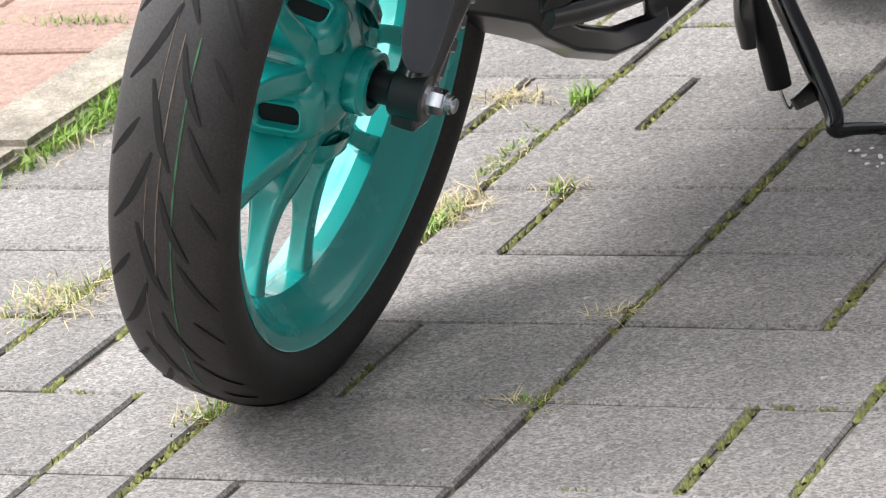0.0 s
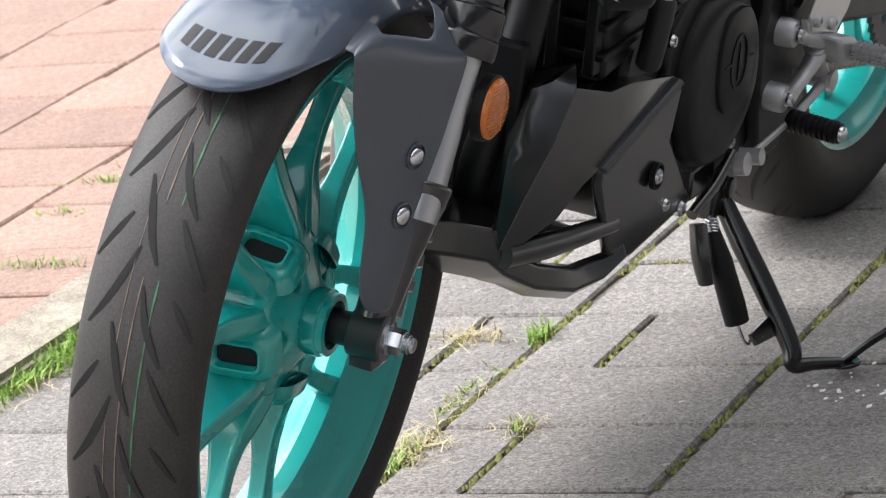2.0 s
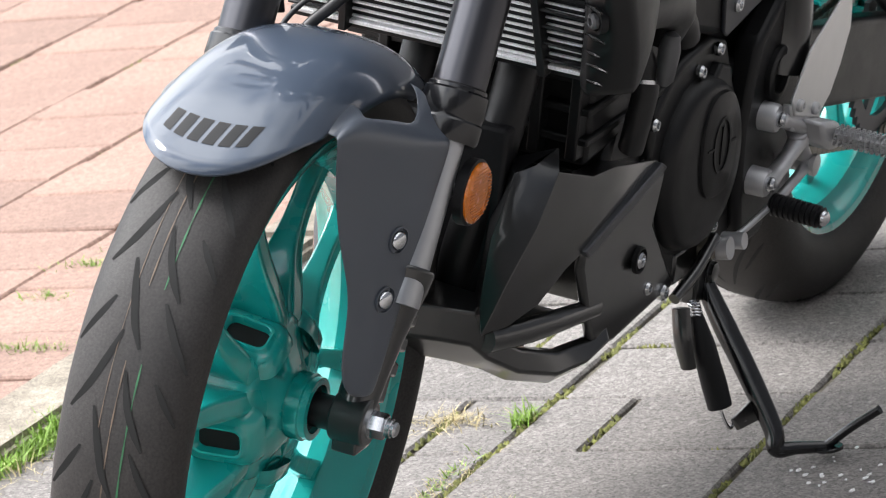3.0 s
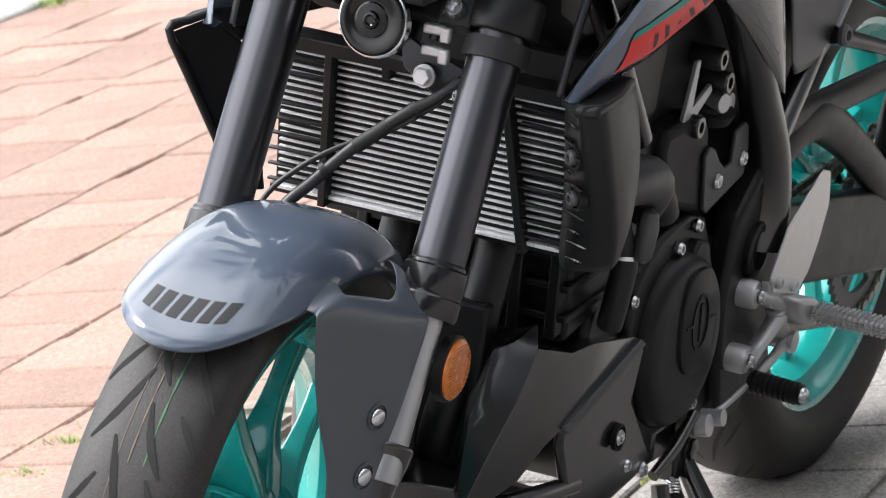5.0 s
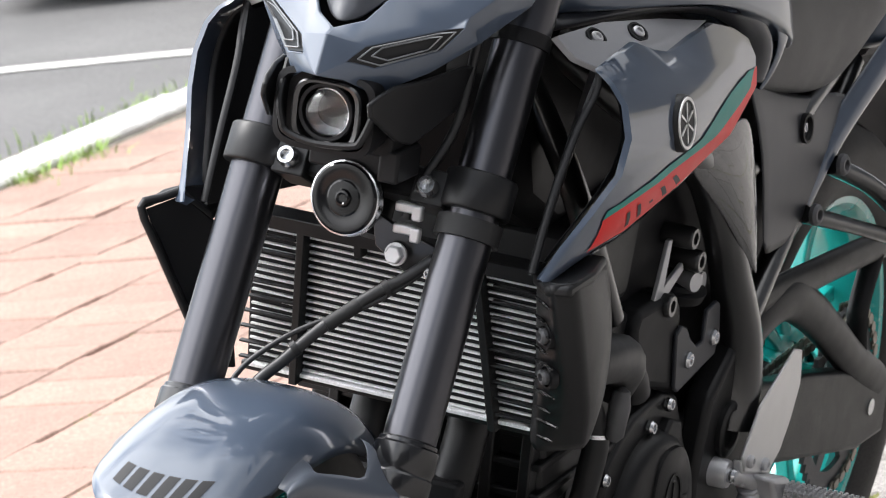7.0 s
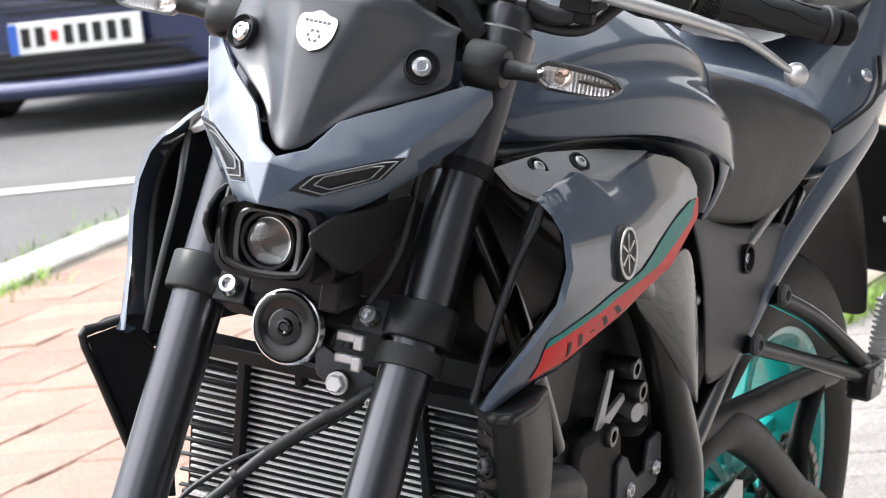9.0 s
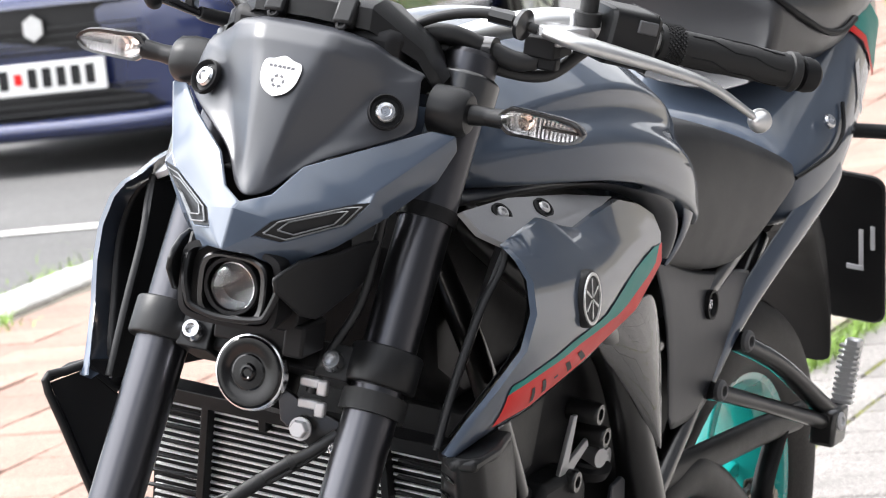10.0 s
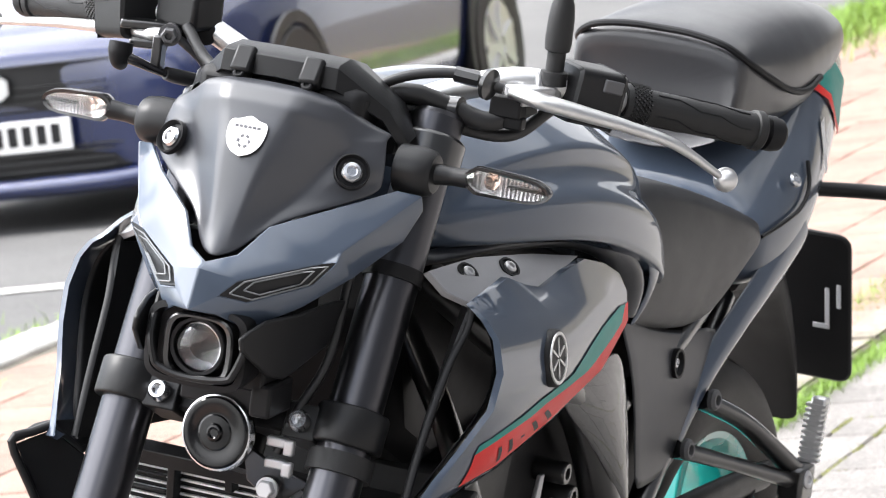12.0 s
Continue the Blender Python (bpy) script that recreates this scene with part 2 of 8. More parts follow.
def tube(bm, pts, r, n=12, steps=8, flat=1.0, up=None):
    """A round (or flattened) bar along a smooth line; r may be a list, one for each point."""
    path = spline(pts, steps) if steps > 1 else [Vector(p) for p in pts]
    rs = r if isinstance(r, (list, tuple)) else [r] * len(pts)
    rings, a = [], None
    for i, p in enumerate(path):
        d = (path[min(i + 1, len(path) - 1)] - path[max(i - 1, 0)]).normalized()
        if a is None:
            a = Vector(up) if up else basis(d)[0]
        a = (a - d * a.dot(d)).normalized()
        s = i / max(steps, 1)
        k = min(int(s), len(rs) - 2)
        w = rs[k] + (rs[k + 1] - rs[k]) * min(s - k, 1)
        rings.append(ring(bm, p, a, d.cross(a), w, w * flat, n=n))
    return loft(bm, rings)


def slab(bm, pts, shift):
    """A flat piece: an outline of points, given thickness along shift."""
    r0 = [bm.verts.new(p) for p in pts]
    r1 = [bm.verts.new(Vector(p) + Vector(shift)) for p in pts]
    return loft(bm, [r0, r1])


def prism(bm, xz, y0, y1):
    """An outline in the bike's side view, from y0 to y1."""
    return slab(bm, [(x, y0, z) for x, z in xz], (0, y1 - y0, 0))


def brick(bm, c, size, rot=None):
    m = Matrix.Translation(c) @ (rot.to_4x4() if rot else Matrix.Identity(4)) @ Matrix.Diagonal((*size, 1))
    bmesh.ops.create_cube(bm, size=1.0, matrix=m)
    return bm


def sheet(bm, rows, crease_rows=(), crease_cols=(), crease=0.85):
    """An open skin through rows of points, all rows of one length; some lines may be kept crisp."""
    v = [[bm.verts.new(p) for p in row] for row in rows]
    for a, b in zip(v, v[1:]):
        for i in range(len(a) - 1):
            bm.faces.new((a[i], a[i + 1], b[i + 1], b[i]))
    if crease_rows or crease_cols:
        layer = bm.edges.layers.float.new("crease_edge")
        for r in crease_rows:
            for p, q in zip(v[r], v[r][1:]):
                bm.edges.get((p, q))[layer] = crease
        for c in crease_cols:
            for a, b in zip(v, v[1:]):
                bm.edges.get((a[c], b[c]))[layer] = crease
    return bm


def shell(bm, rows, inward):
    """A skin with real thickness: rows of points, and the same moved inward, closed at the rim."""
    off = Vector(inward)
    out = [[bm.verts.new(p) for p in row] for row in rows]
    inn = [[bm.verts.new(Vector(p) + off) for p in row] for row in rows]
    n, m = len(rows), len(rows[0])
    for g in (out, inn):
        for i in range(n - 1):
            for j in range(m - 1):
                bm.faces.new((g[i][j], g[i][j + 1], g[i + 1][j + 1], g[i + 1][j]))
    loop = [(0, j) for j in range(m)] + [(i, m - 1) for i in range(1, n)] + [(n - 1, j) for j in range(m - 2, -1, -1)] + [(i, 0) for i in range(n - 2, 0, -1)]
    for (a, b), (c, d) in zip(loop, loop[1:] + loop[:1]):
        bm.faces.new((out[a][b], out[c][d], inn[c][d], inn[a][b]))
    return bm


def facets(bm, points, polygons):
    """A faceted shell from named corners."""
    v = {k: bm.verts.new(p) for k, p in points.items()}
    for poly in polygons:
        bm.faces.new([v[k] for k in poly.split()])
    return bm


def mirrored(bm):
    """The same again on the bike's other side."""
    geo = bmesh.ops.duplicate(bm, geom=bm.verts[:] + bm.edges[:] + bm.faces[:])["geom"]
    vs = [g for g in geo if isinstance(g, bmesh.types.BMVert)]
    for v in vs:
        v.co.y = -v.co.y
    bmesh.ops.reverse_faces(bm, faces=[g for g in geo if isinstance(g, bmesh.types.BMFace)])
    return bm


def bm_new():
    return bmesh.new()


def bolt(parent, p, d, r=0.008, h=0.005, mat=STEEL, kind="socket", steer=False, name="bolt"):
    """A screw head: a washer, a rounded head and its socket or six sides."""
    bm = bm_new()
    p, d = Vector(p), Vector(d).normalized()
    if kind == "hex":
        lathe(bm, [(0, r * 1.25), (h * 0.25, r * 1.25), (h * 0.25, r * 0.9)], p, d, n=20)
        a, b, _ = basis(d)
        loft(bm, [ring(bm, p + d * h * 0.25, a, b, r, n=6), ring(bm, p + d * h * 0.9, a, b, r, n=6), ring(bm, p + d * h, a, b, r * 0.85, n=6)])
    else:
        lathe(bm, [(0, r), (h * 0.6, r), (h, r * 0.75), (h, r * 0.5), (h * 0.4, r * 0.42), (h * 0.4, 0.0005)], p, d, n=18)
    return part(name, bm, mat, parent, steer=steer, sharp=30)
# ---------------------------------------------------------------- the ground
GRID = Matrix.Translation((-0.778, 0.210, 0)) @ Matrix.Rotation(radians(3.953), 4, "Z")   # x along the parking bay, y across
ROW = 0.196
SOIL = material("joint_soil", (0.13, 0.115, 0.09), 0.95, 0, 0.35, 6, speck=0.4, speck_scale=160, bump=0.8, bump_scale=220)
MOSS = material("moss", (0.135, 0.140, 0.040), 0.95, 0, 0.45, 18, speck=0.4, speck_scale=300, island=0.35)
GRASS = material("grass_blade", (0.19, 0.32, 0.04), 0.6, 0, 0.25, 12, island=0.4)
STRAW = material("dry_grass_blade", (0.48, 0.40, 0.22), 0.7, 0, 0.2, 12, island=0.35)
KERBSTONE = material("concrete_kerb", (0.240, 0.210, 0.168), 0.9, 0, 0.42, 9, speck=0.2, speck_scale=60, bump=0.6, bump_scale=500, grain=0.4, grain_scale=420)
GREYPAVER = material("grey_concrete_paver", (0.190, 0.176, 0.165), 0.88, 0, 0.20, 6, speck=0.18, speck_scale=90, bump=0.3, bump_scale=900, rnd=0.12, grain=0.55, grain_scale=400)
GREYFAR = material("grey_concrete_paving", (0.200, 0.186, 0.175), 0.88, 0, 0.20, 6, speck=0.18, speck_scale=90, bump=0.3, bump_scale=900, island=0.12, grain=0.55, grain_scale=400)
PINKPAVER = material("red_concrete_paver", (0.288, 0.188, 0.150), 0.9, 0, 0.15, 5, speck=0.16, speck_scale=80, bump=0.4, bump_scale=700, rnd=0.12, grain=0.32, grain_scale=380)
PINKFAR = material("red_concrete_paving", (0.288, 0.188, 0.150), 0.9, 0, 0.15, 5, speck=0.16, speck_scale=80, bump=0.4, bump_scale=700, island=0.12, grain=0.32, grain_scale=380)
ASPHALT = material("worn_asphalt", (0.104, 0.102, 0.100), 0.9, 0, 0.22, 1.2, speck=0.35, speck_scale=120, bump=0.6, bump_scale=200)
WHITELINE = material("worn_white_paint", (0.62, 0.61, 0.58), 0.8, 0, 0.25, 9, speck=0.2, speck_scale=120)

bm = bm_new()
sheet(bm, [[GRID @ Vector((v, u, z)) for u, z in ((-400, -0.105), (-3.66, -0.105), (-3.66, -0.0065), (400, -0.0065))] for v in (-500, -3, 500)])
tagged(part("ground", bm, SOIL, None), "brown soil and sand between and under the paving", "ground", kind="structure")

KERB_TURN = Matrix.Translation((-5.4, -3.48, 0)) @ Matrix.Rotation(radians(7.0), 4, "Z")   # the street runs a little askew
bm = bm_new()
sheet(bm, [[KERB_TURN @ Vector((v, u, -0.045)) for u in (-60, -9, -0.19)] for v in (-300, -20, 0, 120)])
tagged(part("road", bm, ASPHALT, None), "worn grey asphalt street with pale patches", "road", kind="structure")
bm = bm_new()
for v0, v1, u0, u1 in ((-3.05, -2.93, -2.2, -0.45), (-9.05, -8.93, -2.2, -0.45), (3.0, 3.12, -2.2, -0.45)):
    slab(bm, [KERB_TURN @ Vector((v, u, -0.0405)) for v, u in ((v0, u0), (v1, u0), (v1, u1), (v0, u1))], (0, 0, 0.002))
tagged(part("road_marking", bm, WHITELINE, None), "worn white parking bay lines on the asphalt", "road marking", kind="structure")

# the street kerb, stones one metre long
kerb = tagged(new("street_kerb"), "white-painted concrete street kerb with worn edges", "kerb", kind="structure")
bm0 = bm_new()
brick(bm0, (0, 0, 0), (0.99, 0.17, 0.16))
bmesh.ops.bevel(bm0, geom=bm0.edges[:], offset=0.012, segments=1, affect="EDGES")
stone = part("kerb_stone", bm0, WHITELINE, kerb)
stone.matrix_basis = KERB_TURN @ Matrix.Translation((-10, -0.10, -0.068))
for i in range(1, 36):
    o = new("kerb_stone", stone.data)
    o.parent = kerb
    o.matrix_basis = KERB_TURN @ pose(-10 + i, -0.10 + random.uniform(-0.004, 0.004), -0.068 + random.uniform(-0.006, 0.004))

# the edging between grey and red paving
edging = tagged(new("paving_edging"), "weathered concrete edging strip between grey and red paving", "kerb", kind="structure")
bm0 = bm_new()
brick(bm0, (0, 0, 0), (0.985, 0.112, 0.12))
bmesh.ops.bevel(bm0, geom=bm0.edges[:], offset=0.008, segments=2, affect="EDGES")
strip = part("edging_stone", bm0, KERBSTONE, edging)
strip.matrix_basis = GRID @ Matrix.Translation((-9.4, -0.945, -0.044))
for i in range(1, 24):
    o = new("edging_stone", strip.data)
    o.parent = edging
    o.matrix_basis = GRID @ pose(-9.4 + i, -0.945, -0.044 + random.uniform(-0.003, 0.003))

# unseen plain dark walls, added behind and beside the camera to darken reflections
DARKWALL = material("plain_dark_wall", (0.070, 0.074, 0.082), 0.9, 0, 0.25, 0.5, speck=0.2, speck_scale=4)
closing = tagged(new("wall_row"), "unseen plain dark walls added to close the street and darken reflections", "wall", kind="structure")
for x, y, w, dpt, h in ((-26, 7.0, 4, 12, 12.0), (-8.0, 13.5, 32, 4, 11.0), (11.6, 15.0, 7.0, 5, 10.0), (22.0, 9.5, 5, 13.9, 7.5), (24.5, -4.0, 4, 13, 4.6)):
    bm = bm_new()
    brick(bm, (x, y, h / 2), (w, dpt, h))
    part("house_front", bm, DARKWALL, closing)
# ---------------------------------------------------------------- the motorcycle: front wheel, fork, front end
bike = tagged(new("motorcycle"), "grey and black naked motorcycle with teal wheels on its side stand", "motorcycle")
bike.matrix_basis = STAND


def fpos(s, y=0.0, ahead=0.0):
    """A point on the fork: s metres up the leg from the axle."""
    return Vector((-math.sin(RAKE) * s + math.cos(RAKE) * ahead, y, FRONT_AXLE.z + math.cos(RAKE) * s + math.sin(RAKE) * ahead))


def smooth_profile(pts, steps=4):
    return [(p.x, p.y) for p in spline([(a, b, 0) for a, b in pts], steps)]


def tyre(name, parent, axle, half, radius, bead, steer):
    h = radius - bead
    side = [(0.74 * half, bead - 0.004), (0.84 * half, bead + 0.03 * h), (0.965 * half, bead + 0.24 * h), (1.0 * half, bead + 0.45 * h), (0.965 * half, bead + 0.63 * h),
            (0.84 * half, bead + 0.80 * h), (0.62 * half, bead + 0.915 * h), (0.33 * half, bead + 0.982 * h), (0, radius)]
    prof = smooth_profile(side + [(-a, b) for a, b in side[-2::-1]], 4)
    prof += [(-0.62 * half, bead - 0.006), (0.62 * half, bead - 0.006)]
    bm = bm_new()
    lathe(bm, prof, axle, (0, 1, 0), n=112, closed=True)
    tyre_ob = part(name, bm, RUBBER, parent, "new black road tyre with slanted grooves", sharp=50, steer=steer)

    def skin(a, y, lift=0.0006):
        """A point on the tread: angle round the wheel and place across it."""
        q = abs(y) / half
        r = None
        pts = smooth_profile(side, 6)
        for (y0, r0), (y1, r1) in zip(pts[24:], pts[25:]):
            if y1 <= abs(y) <= y0:
                r = r1 + (r0 - r1) * (abs(y) - y1) / max(y0 - y1, 1e-6)
        r = (r if r else radius) + lift
        return Vector((axle.x + r * math.cos(a), y, axle.z + r * math.sin(a)))
    return tyre_ob, skin


def tread_strip(bm, skin, line, width, lift=0.0007):
    """A narrow strip that lies along the tread: line of (angle, y)."""
    pts = [(p.x, p.y) for p in spline([(a, y, 0) for a, y in line], 4)]
    mid = [skin(a, y, lift) for a, y in pts]
    n = len(mid)
    prev = None
    for i in range(n):
        d = (mid[min(i + 1, n - 1)] - mid[max(i - 1, 0)]).normalized()
        up = (skin(*pts[i], lift + 0.01) - mid[i]).normalized()
        s = d.cross(up).normalized() * (width * min(1.0, 0.35 + 2.2 * min(i, n - 1 - i) / n))
        pair = (bm.verts.new(mid[i] - s), bm.verts.new(mid[i] + s))
        if prev:
            bm.faces.new((prev[0], prev[1], pair[1], pair[0]))
        prev = pair


front_wheel = part("front_wheel", lathe(bm_new(), [(-0.062, 0.0085), (0.128, 0.0085)], FRONT_AXLE, (0, 1, 0), 16), STEEL, bike, "teal cast front wheel on a steel axle", steer="wheel")
front_tyre, skin = tyre("tyre", front_wheel, FRONT_AXLE, 0.0555, 0.293, 0.2395, "wheel")
# flat black strips laid on the tread for the shade of cut grooves
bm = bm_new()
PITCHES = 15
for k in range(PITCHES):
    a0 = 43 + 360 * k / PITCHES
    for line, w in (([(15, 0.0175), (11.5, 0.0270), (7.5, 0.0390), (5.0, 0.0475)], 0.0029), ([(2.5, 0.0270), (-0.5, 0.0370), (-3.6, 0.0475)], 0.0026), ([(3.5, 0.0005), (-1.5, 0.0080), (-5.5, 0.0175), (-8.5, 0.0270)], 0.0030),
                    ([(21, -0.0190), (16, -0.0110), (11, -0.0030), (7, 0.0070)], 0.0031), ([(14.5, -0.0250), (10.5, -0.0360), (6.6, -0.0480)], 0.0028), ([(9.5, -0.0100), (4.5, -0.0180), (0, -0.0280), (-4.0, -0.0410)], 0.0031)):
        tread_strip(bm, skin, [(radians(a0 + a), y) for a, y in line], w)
tagged(part("tread_groove", bm, RECESSBLACK, front_wheel, "flat black strips painted as the shade of slanted tread grooves", steer="wheel"), kind="stuff")
for y, w, m in ((0.0125, 0.0009, GREENLINE), (-0.001, 0.0007, TANLINE), (-0.0115, 0.0005, TANLINE)):
    bm = bm_new()
    for k in range(60):
        if noise.noise(Vector((k * 0.35, y * 300, 0))) > -0.28:
            tread_strip(bm, skin, [(k * math.pi / 30, y), ((k + 1.0) * math.pi / 30, y)], w, 0.0005)
    tagged(part("tyre_mark", bm, m, front_wheel, "thin painted factory line round the tread", steer="wheel"), kind="stuff")


def wheel_rim(parent, axle, half, steer, arm0, hub_left, hub_r):
    bm = bm_new()
    prof = [(half + 0.0045, 0.2365), (half + 0.0060, 0.2385), (half + 0.003, 0.2395), (half - 0.004, 0.232), (half - 0.006, 0.22), (0, 0.214), (-half + 0.006, 0.22), (-half + 0.004, 0.232), (-half - 0.002, 0.2355),
            (-half - 0.0045, 0.2345), (-half - 0.002, 0.226), (-half + 0.005, 0.220), (-half + 0.014, 0.2165), (-half + 0.021, 0.2075), (-0.008, 0.2005), (0.008, 0.2005),
            (half - 0.021, 0.2075), (half - 0.014, 0.2165), (half - 0.005, 0.220), (half + 0.002, 0.226)]
    lathe(bm, prof, axle, (0, 1, 0), n=120, closed=True)
    part("rim", bm, TEAL, parent, "teal cast rim", sharp=32, steer=steer)
    bm = bm_new()
    lathe(bm, [(-0.045, 0.020), (-0.045, 0.030), (-0.02, 0.034), (0.012, 0.034), (hub_left - 0.018, hub_r * 1.02), (hub_left - 0.0175, hub_r * 1.08), (hub_left - 0.006, hub_r * 1.08), (hub_left - 0.005, hub_r),
               (hub_left + 0.001, hub_r), (hub_left + 0.0015, hub_r - 0.006), (hub_left - 0.006, hub_r - 0.007), (hub_left - 0.006, 0.008)], axle, (0, 1, 0), n=80)
    part("hub", bm, TEAL, parent, "teal wheel hub", sharp=24, steer=steer)
    def depth(r):
        """The hub star's lower and upper bound along the axle at a radius."""
        pts = ((0.03, -0.036, 0.040), (0.045, -0.035, 0.0325), (0.06, -0.034, 0.0275), (0.072, -0.0335, 0.0235), (0.082, -0.0330, 0.0200), (0.10, -0.0310, 0.0115), (0.125, -0.0255, 0.0010), (0.15, -0.0190, -0.0010), (0.18, -0.0150, 0.0035), (0.21, -0.014, 0.0100))
        for (r0, a0, b0), (r1, a1, b1) in zip(pts, pts[1:]):
            if r <= r1 or r1 > 0.2:
                f = max(0.0, (r - r0) / (r1 - r0))
                top = b0 + (b1 - b0) * f
                return a0 + (a1 - a0) * f, top

    # each spoke pair is a U: stations from the rim down one arm, round the crotch and up the other: inner and outer edge, lower and upper bound along the axle
    leg = [(0.2165, 0.0395, 0.2110, 0.0665, -0.015, 0.0095), (0.2000, 0.0410, 0.1970, 0.0605, -0.0125, 0.0060), (0.1720, 0.0410, 0.1690, 0.0575, -0.0115, 0.0040), (0.1420, 0.0395, 0.1380, 0.0555, -0.0130, 0.0045), (0.1160, 0.0355, 0.1080, 0.0535, -0.018, 0.0090),
           (0.0990, 0.0310, 0.0840, 0.0490, -0.026, 0.0170), (0.0790, 0.0275, 0.0580, 0.0415, -0.032, 0.0240), (0.0640, 0.0225, 0.0440, 0.0310, -0.034, 0.0270), (0.0585, 0.0140, 0.0390, 0.0190, -0.034, 0.0285)]
    band = leg + [(0.0575, 0.0, 0.0380, 0.0, -0.034, 0.0285)] + [(a, -b, c, -d, lo, hi) for a, b, c, d, lo, hi in leg[::-1]]
    MID = 0.004

    def at(th, u, v, y):
        return Vector((axle.x + u * math.cos(th) - v * math.sin(th), y, axle.z + u * math.sin(th) + v * math.cos(th)))

    for k in range(5):
        th = arm0 + k * 2 * math.pi / 5
        bm = bm_new()
        rings = []
        for q, (ui, vi, uo, vo, lo, hi) in enumerate(band):
            slant = 0.12 * max(0.0, 1 - max(0, abs(q - len(leg)) - 1) / 3.0)          # the crotch faces a little outward
            rings.append([bm.verts.new(at(th, u - w * slant * y, v, y)) for u, v, y, w in ((ui, vi, lo, 1), (ui, vi, (lo + hi) / 2, 1), (ui, vi, hi, 1), (uo, vo, hi, 0), (uo, vo, (lo + hi) / 2, 0), (uo, vo, lo, 0))])
        layer = bm.edges.layers.float.new("crease_edge")
        loft(bm, rings)
        for ra, rb in zip(rings, rings[1:]):
            for j in (0, 2, 3, 5):
                bm.edges.get((ra[j], rb[j]))[layer] = 0.55
        spoke = part("spoke", bm, TEAL, parent, "teal V-shaped spoke pair with a slotted foot", sub=2, steer=steer)

        def loop_at(h, ey, ev, rad):
            pts = []
            for sy, sv, a0 in ((1, 1, 0), (-1, 1, 90), (-1, -1, 180), (1, -1, 270)):
                for q in range(0, 91, 18):
                    a = radians(a0 + q)
                    y = MID + sy * (ey - rad) + rad * math.cos(a)
                    v = sv * (ev - rad) + rad * math.sin(a)
                    pts.append(bm.verts.new(at(th, 0.0760 + h - 0.16 * y, v - 0.001, y)))
            return pts
        # foot pad with a raised, rounded slot edge; a black floor paints the slot's shade
        bm = bm_new()
        loft(bm, [loop_at(*q) for q in ((-0.014, 0.0330, 0.0290, 0.016), (-0.003, 0.0320, 0.0260, 0.015), (0.0015, 0.0290, 0.0220, 0.013), (0.0030, 0.0255, 0.0180, 0.011), (0.0034, 0.0238, 0.0162, 0.010), (0.0058, 0.0228, 0.0150, 0.009),
                                        (0.0066, 0.0214, 0.0136, 0.008), (0.0058, 0.0196, 0.0118, 0.007), (-0.002, 0.0180, 0.0100, 0.006))], cap=False)
        part("foot_pad", bm, TEAL, spoke, "teal foot pad with a raised slot edge", sharp=50, steer=steer)
        bm = bm_new()
        loft(bm, [loop_at(-0.001, 0.0186, 0.0106, 0.006), loop_at(-0.005, 0.0186, 0.0106, 0.006)])
        part("slot_floor", bm, RECESSBLACK, spoke, "black plate painted as the shade deep in the slot", steer=steer)
    # the star of the hub: a dished flange with a three-cornered hole under each spoke foot
    bm = bm_new()
    angs = (-36, -30, -24, -19, -15, -8, 0, 8, 15, 19, 24, 30)
    radii = (0.028, 0.0345, 0.038, 0.0525, 0.058, 0.063, 0.067, 0.069, 0.0691)
    grid = []
    for r in radii:
        row = []
        for k in range(5):
            for a in angs:
                aa = a
                if r < 0.040 and abs(a) <= 15:
                    aa = a * 0.45
                elif r < 0.040 and abs(a) <= 24:
                    aa = math.copysign(6.75 + (abs(a) - 15) * 1.92, a)
                rr = min(r, 0.069) + (0.010 * (abs(a) / 36) ** 2 if r > 0.055 else 0.0)
                y = depth(r)[1] - 0.001 if r < 0.0685 else depth(r)[1] - 0.006 if r == 0.069 else -0.033
                row.append(bm.verts.new(at(arm0 + k * 2 * math.pi / 5 + radians(aa), rr, 0, y)))
        grid.append(row)
    m = len(grid[0])
    for i in range(len(radii) - 1):
        for j in range(m):
            if i == 2 and angs[j % 12] in (-15, -8, 0, 8):
                continue
            bm.faces.new((grid[i][j], grid[i][(j + 1) % m], grid[i + 1][(j + 1) % m], grid[i + 1][j]))
    for k in range(5):
        j0 = k * 12 + 4
        loop = [grid[2][j0 + q] for q in range(5)] + [grid[3][j0 + q] for q in range(4, -1, -1)]
        bridge(bm, loop, [bm.verts.new(v.co - Vector((0, 0.022, 0))) for v in loop])
    part("hub_star", bm, TEAL, parent, "teal star-shaped hub flange with three-cornered holes", sub=1, steer=steer)


wheel_rim(front_wheel, FRONT_AXLE, 0.040, "wheel", radians(61), 0.058, 0.0275)
part("bearing_seal", lathe(bm_new(), [(0.045, 0.0205), (0.0545, 0.0205), (0.0545, 0.010), (0.045, 0.010)], FRONT_AXLE, (0, 1, 0), 28), GLOSSBLACK, front_wheel, steer="wheel")
part("spacer", lathe(bm_new(), [(0.05, 0.0150), (0.078, 0.0150)], FRONT_AXLE, (0, 1, 0), 24), PLASTIC, front_wheel, steer="wheel")
bm = bm_new()
lathe(bm, [(-0.052, 0.075), (-0.056, 0.075), (-0.056, 0.149), (-0.052, 0.149)], FRONT_AXLE, (0, 1, 0), 64, closed=True)
part("brake_disc", bm, STEEL, front_wheel, "steel brake disc", steer="wheel")
bm = bm_new()
lathe(bm, [(0.0, 0.0135), (0.002, 0.0135), (0.002, 0.0105)], FRONT_AXLE + Vector((0, 0.1085, 0)), (0, 1, 0), 24)
a, b, d = basis((0, 1, 0))
